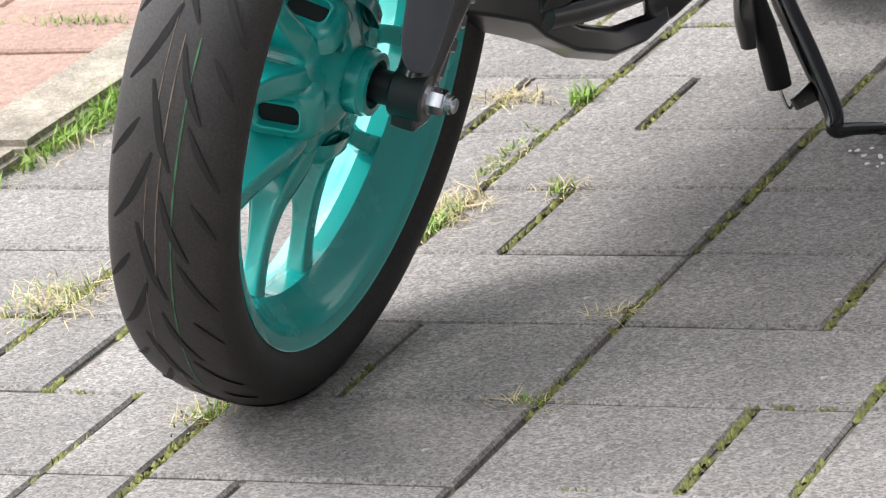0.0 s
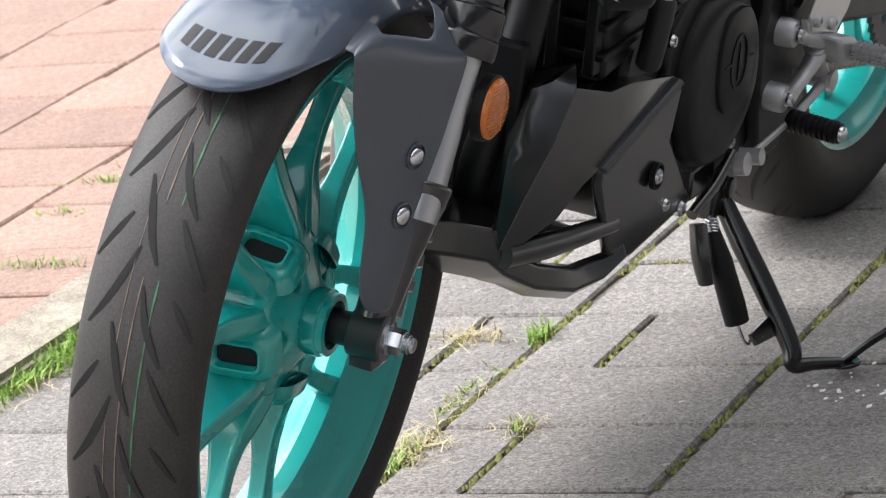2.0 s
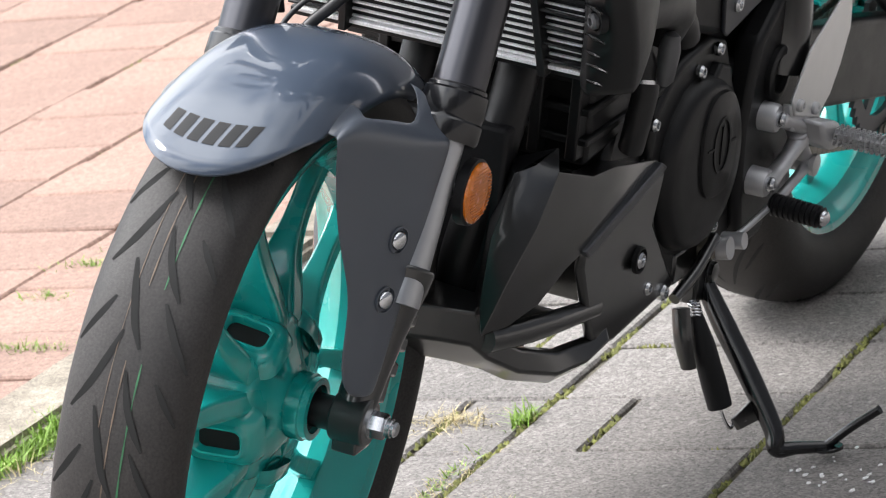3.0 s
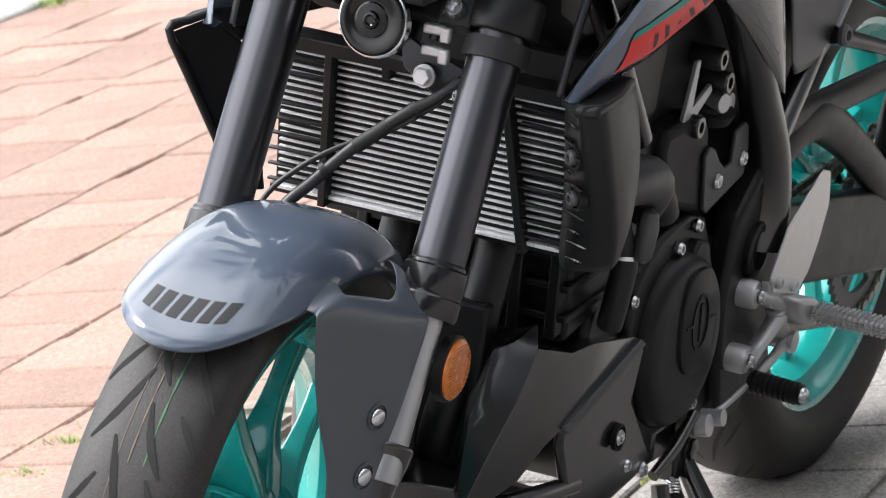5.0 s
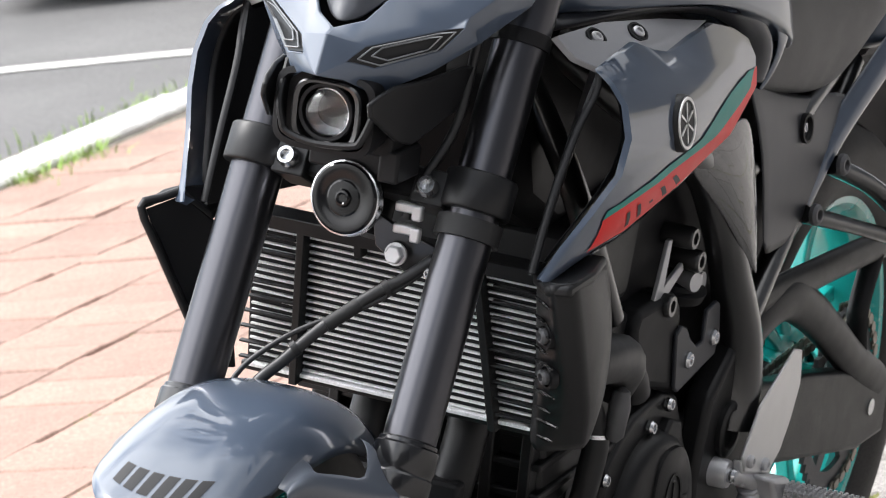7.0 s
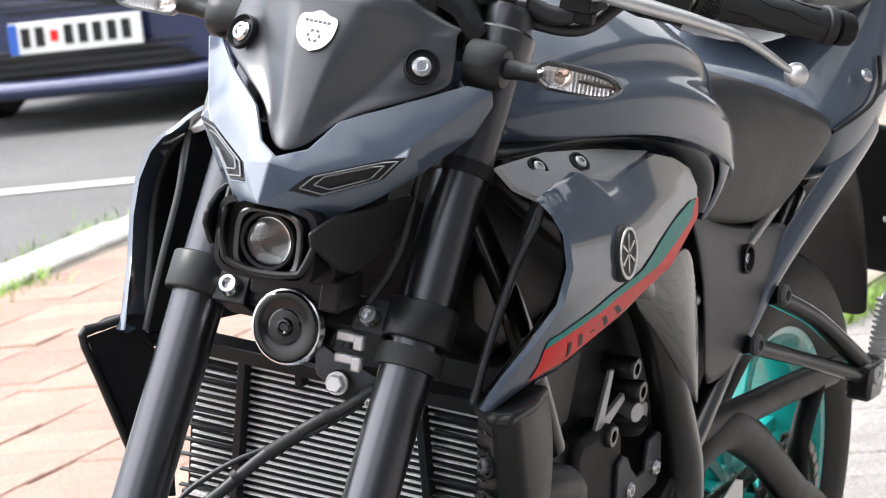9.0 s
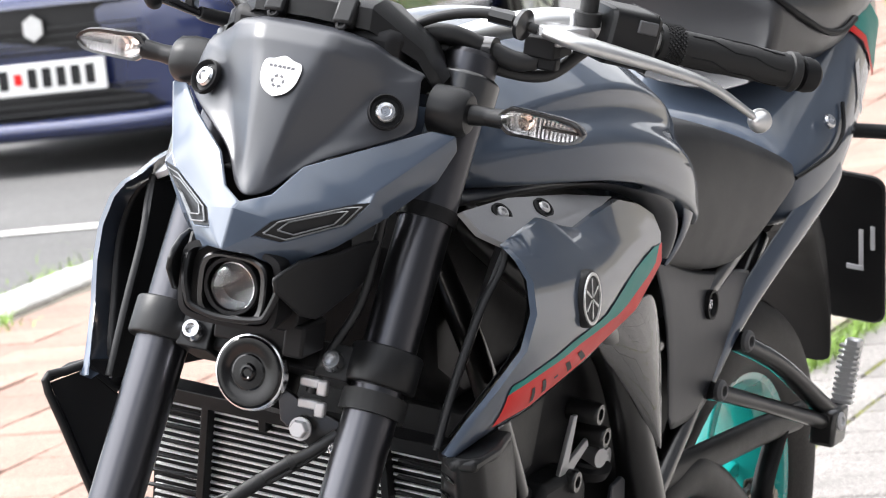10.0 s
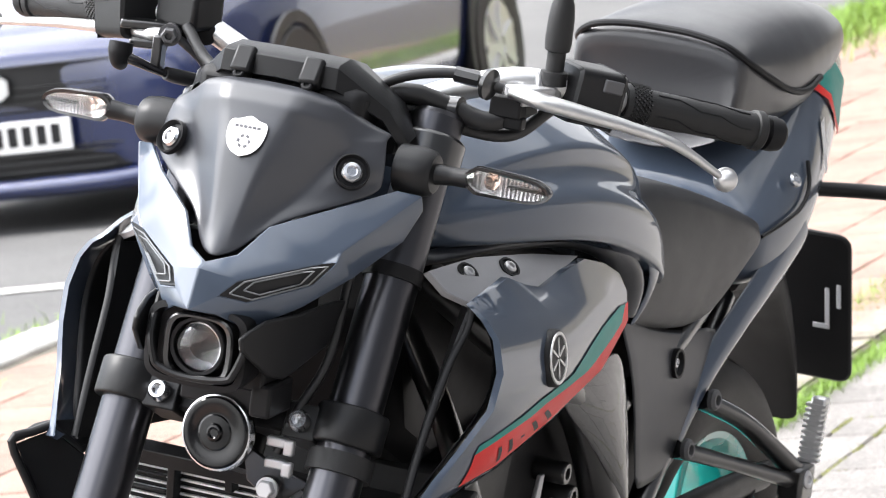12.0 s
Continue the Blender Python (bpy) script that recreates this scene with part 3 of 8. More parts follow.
loft(bm, [ring(bm, FRONT_AXLE + Vector((0, 0.1105, 0)), a, b, 0.0118, n=6), ring(bm, FRONT_AXLE + Vector((0, 0.1215, 0)), a, b, 0.0118, n=6), ring(bm, FRONT_AXLE + Vector((0, 0.1235, 0)), a, b, 0.0105, n=6)])
lathe(bm, [(0.012, 0.0072), (0.0205, 0.0072), (0.0225, 0.0055)], FRONT_AXLE + Vector((0, 0.1105, 0)), (0, 1, 0), 16)
part("axle_nut", bm, STEEL, front_wheel, "bright steel axle nut", steer="wheel")

# ---- fork
fork = part("fork", loft(bm := bm_new(), [ring(bm, fpos(s, 0, -0.038), *basis(AXIS)[:2], 0.017, n=20) for s in (0.50, 0.86)]), ENGINE, bike, "black upside-down fork", steer=True)
FW = 0.1067
for sg in (1, -1):
    bm = bm_new()
    lathe(bm, [(0.125, 0.0185), (0.34, 0.0185)], fpos(0, sg * FW), AXIS, 32)
    part("inner_tube", bm, TUBE, fork, "bare metal inner fork tube", steer=True)
    bm = bm_new()
    lathe(bm, [(0.290, 0.020), (0.290, 0.0243), (0.323, 0.0243),
               (0.50, 0.0246), (0.60, 0.0250), (0.80, 0.0250), (0.845, 0.0250), (0.850, 0.022)], fpos(0, sg * FW), AXIS, 40)
    part("outer_tube", bm, FORK, fork, "black anodised outer fork tube", sharp=30, steer=True)
    bm = bm_new()
    lathe(bm, [(0.274, 0.0190), (0.274, 0.0282), (0.278, 0.0298), (0.292, 0.0300), (0.294, 0.0288), (0.297, 0.0288), (0.299, 0.0298), (0.318, 0.0292), (0.320, 0.0270), (0.323, 0.0268), (0.325, 0.0240)], fpos(0, sg * FW), AXIS, 40)
    part("seal_collar", bm, GLOSSBLACK, fork, "gloss black seal collar", sharp=30, steer=True)
    bm = bm_new()
    ends = [STEER.inverted() @ WHEEL @ (FRONT_AXLE + Vector((0, sg * y, 0))) for y in (0.0765, 0.1085)]
    boss = ends[0].lerp(ends[1], 0.45)
    cyl(bm, *ends, 0.0225, n=28)
    loft(bm, [ring(bm, boss.lerp(fpos(0.160, sg * FW), q) + Vector((-0.012 * math.sin(math.pi * q), -sg * 0.006 * math.sin(math.pi * q), 0)), *basis(AXIS)[:2], r, n=28)
              for q, r in ((0.0, 0.018), (0.25, 0.0195), (0.52, 0.0215), (0.72, 0.0235), (0.86, 0.0250), (0.985, 0.0245), (1.0, 0.0205))])
    lug = part("fork_lug", bm, BELLY, fork, "black fork bottom casting", bevel=0.002, steer=True)
    for q in (0.30, 0.48, 0.66):
        part("lug_rib", brick(bm_new(), boss.lerp(fpos(0.148, sg * FW), q) + Vector((-0.030, -sg * 0.002, 0)), (0.026, 0.026, 0.014), Matrix.Rotation(-RAKE, 3, "Y")), BELLY, lug, bevel=0.003, steer=True)
    part("lug_web", brick(bm_new(), boss.lerp(fpos(0.148, sg * FW), 0.45) + Vector((-0.026, -sg * 0.002, 0)), (0.020, 0.018, 0.100), Matrix.Rotation(-RAKE, 3, "Y")), BELLY, lug, bevel=0.003, steer=True)
    part("pinch_clamp", brick(bm_new(), boss + Vector((-0.004, 0, -0.020)), (0.032, 0.024, 0.020)), BELLY, lug, bevel=0.002, steer=True)
    # lower clamp ring and its bolt ear
    bm = bm_new()
    lathe(bm, [(0.533, 0.025), (0.533, 0.0315), (0.536, 0.033), (0.566, 0.033), (0.569, 0.0315), (0.569, 0.025)], fpos(0, sg * FW), AXIS, 36)
    slab(bm, [fpos(q, sg * (FW - 0.022), h) for q, h in ((0.530, 0.022), (0.530, -0.03), (0.562, -0.03), (0.562, 0.022))], (0, -sg * 0.032, 0))
    part("lower_clamp", bm, PLASTIC, fork, "black lower fork clamp", bevel=0.0015, steer=True)
    bolt(fork, fpos(0.545, sg * 0.069, 0.0215), (math.cos(RAKE), 0, math.sin(RAKE)), 0.0105, 0.012, STEEL, steer=True)
    bm = bm_new()
    lathe(bm, [(0.80, 0.025), (0.80, 0.032), (0.825, 0.032), (0.828, 0.029)], fpos(0, sg * FW), AXIS, 28)
    slab(bm, [fpos(q, sg * FW, h) for q, h in ((0.80, 0.02), (0.80, -0.03), (0.822, -0.03), (0.822, 0.02))], (0, -sg * FW, 0))
    part("top_clamp", bm, BELLY, fork, "black top fork clamp", bevel=0.001, steer=True)
    bm = bm_new()
    lathe(bm, [(0.690, 0.0252), (0.690, 0.0275), (0.703, 0.0275), (0.703, 0.0252)], fpos(0, sg * FW), AXIS, 32, closed=True)
    part("collar", bm, DARK, fork, "black rubber collar", steer=True)
bm = bm_new()
slab(bm, [fpos(q, 0.062, h) for q, h in ((0.535, 0.012), (0.535, -0.05), (0.565, -0.05), (0.565, 0.012))], (0, -0.124, 0))
part("clamp_bridge", bm, DARK, fork, "black bridge of the lower clamp", bevel=0.003, steer=True)
bm = bm_new()
lathe(bm, [(0.508, 0.0255), (0.508, 0.0300), (0.527, 0.0300), (0.527, 0.0255)], fpos(0, FW), AXIS, 36, closed=True)
part("strap", bm, GRIPRUBBER, fork, "black ribbed strap round the fork tube", steer=True)

# ---- mudguard
def guard_point(f, g, lift=0.0):
    """A point on the mudguard: f across from -1 to 1, g from its front lip to its rear edge."""
    side = abs(f)
    th = radians((53.5 + 17.5 * side ** 2.2) * (1 - g) + (139 - 26 * side ** 2) * g)
    r = 0.3165 - 0.001 * g - (0.030 + 0.013 * min(1.0, 3 * g)) * side ** 2.7 + lift
    half = 0.0735 + 0.003 * math.sin(math.pi * g)
    return FRONT_AXLE + Vector((math.cos(th) * r, half * math.sin(f * 1.3) / math.sin(1.3), math.sin(th) * r))


mud = bm_new()
sheet(mud, [[guard_point(q / 16, k / 27) for q in range(-16, 17)] for k in range(28)])
mudguard = part("mudguard", mud, PAINT, bike, "glossy grey front mudguard with dark satin side panels", sharp=60, steer="wheel", thick=0.003)
for sg in (1, -1):
    # one skin: a shoulder that leaves the mudguard, with an opening in front of the fork, and the guard panel below it
    lower = []
    for xa, za, xb, zb in ((0.057, 0.553, -0.0955, 0.545), (0.047, 0.495, -0.080, 0.502), (0.026, 0.446, -0.063, 0.450), (0.0205, 0.415, -0.0525, 0.415), (0.025, 0.372, -0.0390, 0.372), (0.018, 0.343, -0.0290, 0.343), (0.002, 0.332, -0.0225, 0.330)):
        xs = [xa + (xb - xa) * q / 6 for q in range(7)]
        lower.append([(x, 0.098 - 0.27 * x + 0.004 * math.sin(math.pi * q / 6), za + (zb - za) * q / 6) for q, x in enumerate(xs)])
    bm = bm_new()
    sheet(bm, [[(x, sg * y, z) for x, y, z in row] for row in (
        [(0.056, 0.060, 0.590), (0.030, 0.060, 0.598), (-0.003, 0.061, 0.601), (-0.033, 0.062, 0.602), (-0.070, 0.064, 0.598), (-0.106, 0.068, 0.590), (-0.108, 0.078, 0.588)],
        [(0.056, 0.074, 0.585), (0.030, 0.075, 0.592), (-0.003, 0.076, 0.594), (-0.033, 0.077, 0.595), (-0.070, 0.078, 0.592), (-0.108, 0.080, 0.586), (-0.110, 0.090, 0.582)],
        [(0.060, 0.080, 0.587), (0.038, 0.083, 0.594), (0.018, 0.087, 0.594), (-0.004, 0.092, 0.588), (-0.030, 0.097, 0.581), (-0.060, 0.104, 0.570), (-0.104, 0.112, 0.556)],
        [(0.070, 0.088, 0.587), (0.051, 0.092, 0.592), (0.028, 0.098, 0.586), (0.001, 0.105, 0.576), (-0.026, 0.112, 0.567), (-0.056, 0.118, 0.559), (-0.094, 0.124, 0.552)], *lower)], crease_rows=(2,), crease=0.5)
    bm.faces.ensure_lookup_table()
    bmesh.ops.delete(bm, geom=[bm.faces[k] for k in (2, 3, 4, 8, 9, 10)], context="FACES")
    part("side_panel", bm, PANEL, mudguard, "dark grey fork guard panel with an opening in its shoulder", sub=2, steer=True, thick=0.0035)
    d = Vector((0.26, sg * 0.965, 0)).normalized()
    for x, z in ((-0.029, 0.474), (-0.019, 0.421)):
        p = Vector((x, sg * (0.1015 - 0.27 * x), z)) + d * 0.0008
        bm = bm_new()
        lathe(bm, [(-0.001, 0.0125), (0.0012, 0.0125), (0.0015, 0.0115), (-0.0025, 0.0105), (-0.0025, 0.0005)], p, d, 24)
        part("bolt_recess", bm, PANEL, mudguard, steer=True)
        bm = bm_new()
        lathe(bm, [(-0.002, 0.0088), (0.0015, 0.0085), (0.0038, 0.0065), (0.0048, 0.003), (0.0048, 0.0005)], p, d, 24)
        part("bolt", bm, STEEL, mudguard, steer=True)
    # amber reflector behind the panel
    n_r = Vector((-0.01, sg * 0.98, 0.05)).normalized()
    c = Vector((-0.134, sg * 0.133, 0.494))
    a, b = Vector((0, 0, 1)), n_r.cross(Vector((0, 0, 1))).normalized()
    bm = bm_new()
    loft(bm, [ring(bm, c + n_r * q, a, b, r, n=36) for q, r in ((-0.010, 0.022), (-0.008, 0.0305), (0.001, 0.0305), (0.002, 0.0285))])
    back = part("reflector_holder", bm, DARK, fork, "black reflector holder", steer=True)
    bm = bm_new()
    loft(bm, [ring(bm, c + n_r * q, a, b, r, n=36) for q, r in ((0.0, 0.0283), (0.004, 0.028), (0.0062, 0.025), (0.0068, 0.012))])
    lens = part("reflector", bm, AMBER, back, "round amber reflector", steer=True)
    for q in range(-7, 8):
        h = q * 0.0031
        w = math.sqrt(0.0245 ** 2 - h * h)
        part("rib", tube(bm_new(), [c + n_r * 0.0064 + a * h + b * (w * k) for k in (-1, 0, 1)], 0.0007, n=5, steps=1), AMBER, lens, steer=True)
    bm = bm_new()
    tube(bm, [c - n_r * 0.008, c - n_r * 0.02 + Vector((0.01, 0, 0.0)), fpos(0.20, sg * 0.107)], 0.006, n=8)
    part("reflector_stay", bm, ALU, fork, steer=True)

# plain dark bars where the mudguard carries a maker's name
for k in range(6):
    f0 = -0.42 + 0.138 * k
    bm = bm_new()
    sheet(bm, [[guard_point(f0 + 0.100 * a / 4 + 0.045 * b / 4, 0.064 + 0.056 * b / 4, 0.0003) for a in range(5)] for b in range(5)])
    part("name_bar", bm, BLACKDECAL, mudguard, "dark decal bar", steer="wheel")
# ---------------------------------------------------------------- head: mask, lamp, signals, horn, bars
def both(row):
    """A full row from its left half, centre first."""
    return [(x, -y, z) for x, y, z in row[:0:-1]] + list(row)


head = part("headlight_unit", sheet(bm_new(), [both(r) for r in (
    [(-0.129, 0, 0.946), (-0.138, 0.012, 0.949), (-0.146, 0.021, 0.955), (-0.171, 0.038, 0.978), (-0.195, 0.070, 0.990), (-0.233, 0.111, 1.008)],
    [(-0.145, 0, 0.968), (-0.147, 0.010, 0.968), (-0.162, 0.026, 0.972), (-0.186, 0.044, 0.990), (-0.205, 0.074, 1.001), (-0.238, 0.111, 1.018)],
    [(-0.158, 0, 0.998), (-0.159, 0.015, 0.998), (-0.182, 0.038, 0.994), (-0.198, 0.052, 1.001), (-0.210, 0.079, 1.011), (-0.239, 0.111, 1.024)],
    [(-0.169, 0, 1.029), (-0.170, 0.020, 1.028), (-0.198, 0.050, 1.016), (-0.208, 0.060, 1.015), (-0.214, 0.085, 1.022), (-0.240, 0.110, 1.031)],
    [(-0.178, 0, 1.047), (-0.180, 0.024, 1.046), (-0.209, 0.059, 1.034), (-0.218, 0.069, 1.033), (-0.225, 0.090, 1.037), (-0.244, 0.108, 1.042)],
    [(-0.189, 0, 1.066), (-0.190, 0.029, 1.065), (-0.214, 0.066, 1.051), (-0.224, 0.077, 1.050), (-0.234, 0.092, 1.050), (-0.248, 0.105, 1.052)],
    [(-0.1930, 0, 1.0755), (-0.1945, 0.034, 1.0745), (-0.2145, 0.0640, 1.0665), (-0.230, 0.080, 1.0580), (-0.2415, 0.0935, 1.0555), (-0.2520, 0.1045, 1.0540)],
    [(-0.2050, 0, 1.0880), (-0.2065, 0.036, 1.0870), (-0.2205, 0.0640, 1.0800), (-0.235, 0.081, 1.0660), (-0.2465, 0.0940, 1.0595), (-0.2570, 0.1045, 1.0560)],
    [(-0.2220, 0, 1.0920), (-0.2230, 0.036, 1.0910), (-0.2330, 0.0620, 1.0840), (-0.247, 0.080, 1.0700), (-0.2565, 0.0940, 1.0610), (-0.2660, 0.1030, 1.0560)],
)], crease_rows=(5, 6, 7), crease_cols=(3, 4, 6, 7), crease=0.93), COWL, bike, "matte charcoal headlight cowl with a white shield sticker", sub=2, steer=True, thick=0.004)
# meter hood above the cowl
bm = bm_new()
sheet(bm, [both(r) for r in (
    [(-0.240, 0, 1.090), (-0.245, 0.054, 1.087), (-0.272, 0.089, 1.062), (-0.285, 0.104, 1.036)],
    [(-0.228, 0, 1.0935), (-0.2335, 0.0558, 1.0905), (-0.262, 0.0925, 1.0660), (-0.276, 0.1085, 1.038)],
    [(-0.2305, 0, 1.1105), (-0.2365, 0.0552, 1.1095), (-0.2700, 0.0935, 1.0750), (-0.284, 0.1105, 1.044)],
    [(-0.236, 0, 1.1135), (-0.2415, 0.0545, 1.1120), (-0.2745, 0.0925, 1.0775), (-0.289, 0.1095, 1.046)],
    [(-0.262, 0, 1.1165), (-0.268, 0.0530, 1.1145), (-0.300, 0.0890, 1.0800), (-0.314, 0.1050, 1.048)],
    [(-0.310, 0, 1.1060), (-0.314, 0.0500, 1.1040), (-0.335, 0.0830, 1.0720), (-0.345, 0.0950, 1.044)])])
part("meter_hood", bm, PLASTIC, head, "black hood over the meter", sharp=22, bevel=0.0018, steer=True, thick=0.004)
bm = bm_new()
brick(bm, (-0.262, 0, 1.070), (0.05, 0.16, 0.045))
part("meter", bm, DARK, head, "black meter body", bevel=0.01, steer=True)
for sg in (1, -1):
    bm = bm_new()
    brick(bm, (-0.2335, sg * 0.033, 1.1020), (0.016, 0.019, 0.026), Matrix.Rotation(radians(-35), 3, "Y"))
    part("hood_clip", bm, PLASTIC, head, bevel=0.003, steer=True)
    bolt(head, (-0.2235, sg * 0.033, 1.0920), (0.8, 0, 0.6), 0.0055, 0.003, DARK, steer=True)
    bm = bm_new()
    d = Vector((0.80, sg * 0.42, 0.42)).normalized()
    lathe(bm, [(-0.004, 0.0162), (0.0012, 0.0160), (0.002, 0.0148), (-0.003, 0.0128), (-0.003, 0.001)], (-0.214, sg * 0.088, 1.0265), d, 28)
    ringpart = part("bolt_cup", bm, DARK, head, "dark recessed ring", steer=True)
    bm = bm_new()
    lathe(bm, [(-0.003, 0.0098), (0.000, 0.0098), (0.0022, 0.0078), (0.0026, 0.005), (0.0004, 0.0040), (0.0004, 0.0005)], (-0.214, sg * 0.088, 1.0265), d, 24)
    part("bolt", bm, STEEL, ringpart, "bright screw", steer=True)
# shield sticker, with its emblem and unreadable line as plain shapes
nrm = Vector((0.86, 0, 0.51)).normalized()
upv = Vector((-0.51, 0, 0.86)).normalized()
c0 = Vector((-0.1775, 0, 1.0465)) + nrm * 0.0012
shield = [(0, -0.0195), (-0.010, -0.0150), (-0.0165, -0.006), (-0.0185, 0.006), (-0.0165, 0.0135), (-0.009, 0.0155), (0, 0.0190), (0.009, 0.0155), (0.0165, 0.0135), (0.0185, 0.006), (0.0165, -0.006), (0.010, -0.0150)]
outline = [(p.x, p.y) for p in spline([(a, b, 0) for a, b in shield + shield[:1]], 4)][:-1]
bm = bm_new()
slab(bm, [c0 + Vector((0, a, 0)) + upv * b for a, b in outline], nrm * 0.0006)
stick = part("sticker", bm, STICKER, head, "white shield-shaped sticker", steer=True)
bm = bm_new()
for k in range(6):
    t = k * math.pi / 3
    p = c0 + nrm * 0.0009 + Vector((0, math.cos(t) * 0.0052, 0)) + upv * (math.sin(t) * 0.0052 - 0.005)
    brick(bm, p, (0.0004, 0.0022, 0.0032), Matrix.Rotation(t, 3, nrm) @ Matrix.Rotation(radians(-30.7), 3, "Y"))
for k in range(6):
    p = c0 + nrm * 0.0009 + Vector((0, -0.0105 + 0.0042 * k, 0)) + upv * 0.0085
    brick(bm, p, (0.0004, 0.0030, 0.0022), Matrix.Rotation(radians(-30.7), 3, "Y"))
part("sticker_print", bm, INK, stick, "grey wheel emblem and a line of bars", steer=True)

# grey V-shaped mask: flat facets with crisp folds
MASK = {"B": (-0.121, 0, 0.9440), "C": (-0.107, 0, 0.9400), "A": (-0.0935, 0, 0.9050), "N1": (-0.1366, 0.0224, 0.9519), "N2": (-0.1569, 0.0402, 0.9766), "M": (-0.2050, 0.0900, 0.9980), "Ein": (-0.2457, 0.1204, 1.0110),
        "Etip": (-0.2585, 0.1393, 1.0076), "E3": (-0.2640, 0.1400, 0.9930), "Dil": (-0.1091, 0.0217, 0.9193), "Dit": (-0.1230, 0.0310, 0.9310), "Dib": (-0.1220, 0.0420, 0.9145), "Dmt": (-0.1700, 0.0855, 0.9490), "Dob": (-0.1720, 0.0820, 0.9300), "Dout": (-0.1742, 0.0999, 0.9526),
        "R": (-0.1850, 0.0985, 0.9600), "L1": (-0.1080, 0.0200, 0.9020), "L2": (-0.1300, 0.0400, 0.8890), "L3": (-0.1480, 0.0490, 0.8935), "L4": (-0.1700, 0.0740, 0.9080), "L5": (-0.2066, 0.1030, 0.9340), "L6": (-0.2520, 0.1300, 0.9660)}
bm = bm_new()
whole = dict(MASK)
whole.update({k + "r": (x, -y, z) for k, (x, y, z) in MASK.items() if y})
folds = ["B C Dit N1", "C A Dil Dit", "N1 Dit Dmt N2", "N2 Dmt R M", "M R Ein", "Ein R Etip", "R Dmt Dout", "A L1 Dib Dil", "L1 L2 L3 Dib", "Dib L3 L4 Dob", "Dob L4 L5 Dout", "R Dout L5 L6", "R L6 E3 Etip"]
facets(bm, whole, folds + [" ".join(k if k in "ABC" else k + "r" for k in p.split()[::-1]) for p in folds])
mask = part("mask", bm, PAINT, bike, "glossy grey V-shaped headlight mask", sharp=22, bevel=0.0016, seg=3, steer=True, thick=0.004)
for sg in (1, -1):
    # slanted daytime lamp in the brow
    lamp = [Vector(MASK[k]) for k in ("Dil", "Dib", "Dob", "Dout", "Dmt", "Dit")]
    mid = sum(lamp, Vector()) / 6
    out = (lamp[2] - lamp[0]).cross(lamp[4] - lamp[0]).normalized()
    out = out if out.x > 0 else -out
    pts = [mid + (p - mid) * 0.99 - out * 0.0010 for p in lamp]
    glass = part("daytime_lamp", slab(bm_new(), [(p.x, sg * p.y, p.z) for p in pts], Vector((-out.x, -sg * out.y, -out.z)) * 0.008), SMOKED, mask, "smoked slanted daytime lamp", steer=True)
    for size in (0.84, 0.60):
        loop = [mid + (p - mid) * size + out * 0.0006 for p in lamp]
        part("lamp_line", tube(bm_new(), [(p.x, sg * p.y, p.z) for p in loop + loop[:1]], 0.0008, n=6, steps=1), LAMPLINE, glass, "pale line round the lamp", steer=True)
    # dark wing plate beside the lamp
    bm = bm_new()
    pts = [(-0.098, 0.0520, 0.888), (-0.108, 0.0555, 0.893), (-0.134, 0.0600, 0.900), (-0.184, 0.0700, 0.9000), (-0.236, 0.0790, 0.9040), (-0.262, 0.0820, 0.9010), (-0.248, 0.0760, 0.8710), (-0.240, 0.0740, 0.8620), (-0.176, 0.0700, 0.8470), (-0.160, 0.0690, 0.8440), (-0.138, 0.0640, 0.8500), (-0.100, 0.0540, 0.876)]
    slab(bm, [(x, sg * y, z) for x, y, z in pts], (0, -sg * 0.005, 0))
    part("side_plate", bm, PLASTIC, head, "matte black plate beside the headlamp", bevel=0.002, steer=True)
# lamp housing and projector
bm = bm_new()
loft(bm, [ring(bm, (x, 0.0, 0.868), Vector((0, 1, 0)), Vector((0, 0, 1)), a, b, n=32, power=5) for x, a, b in ((-0.20, 0.040, 0.030), (-0.135, 0.048, 0.036), (-0.1185, 0.048, 0.036), (-0.1175, 0.043, 0.031), (-0.128, 0.040, 0.029))])
part("lamp_housing", bm, DARK, head, "black headlamp housing", steer=True, sharp=30)
bm = bm_new()
tube(bm, [(-0.130, -0.043, 0.906), (-0.114, -0.041, 0.875), (-0.112, -0.036, 0.855), (-0.112, -0.030, 0.846), (-0.112, -0.004, 0.841), (-0.112, 0.032, 0.845), (-0.113, 0.041, 0.853), (-0.118, 0.050, 0.882)], 0.0034, n=8, steps=5)
part("housing_lip", bm, PLASTIC, head, "black lip under the headlamp", steer=True)
bm = bm_new()
loft(bm, [ring(bm, (x, 0.003, 0.869), Vector((0, 1, 0)), Vector((0, 0, 1)), a, a, n=36) for x, a in ((-0.14, 0.024), (-0.1165, 0.0265), (-0.1150, 0.0255), (-0.1155, 0.0225), (-0.135, 0.0215))])
part("lamp_bezel", bm, DARK, head, steer=True)
bm = bm_new()
lathe(bm, [(-0.006, 0.0205), (-0.003, 0.0212), (0.001, 0.0205), (0.0055, 0.0170), (0.0085, 0.0110), (0.0100, 0.0050), (0.0103, 0.0004)], (-0.1155, 0.0045, 0.869), (1, 0, 0), 40)
part("headlamp_lens", bm, CLEAR, head, "clear round projector lens", steer=True)
bm = bm_new()
lathe(bm, [(0.0, 0.0005), (0.001, 0.009), (0.005, 0.016), (0.010, 0.0205), (0.010, 0.0215), (-0.002, 0.0215)], (-0.1300, 0.0045, 0.869), (1, 0, 0), 32, cap=False)
part("lamp_bowl", bm, LAMPBOWL, head, "mirrored lamp bowl", steer=True)
bm = bm_new()
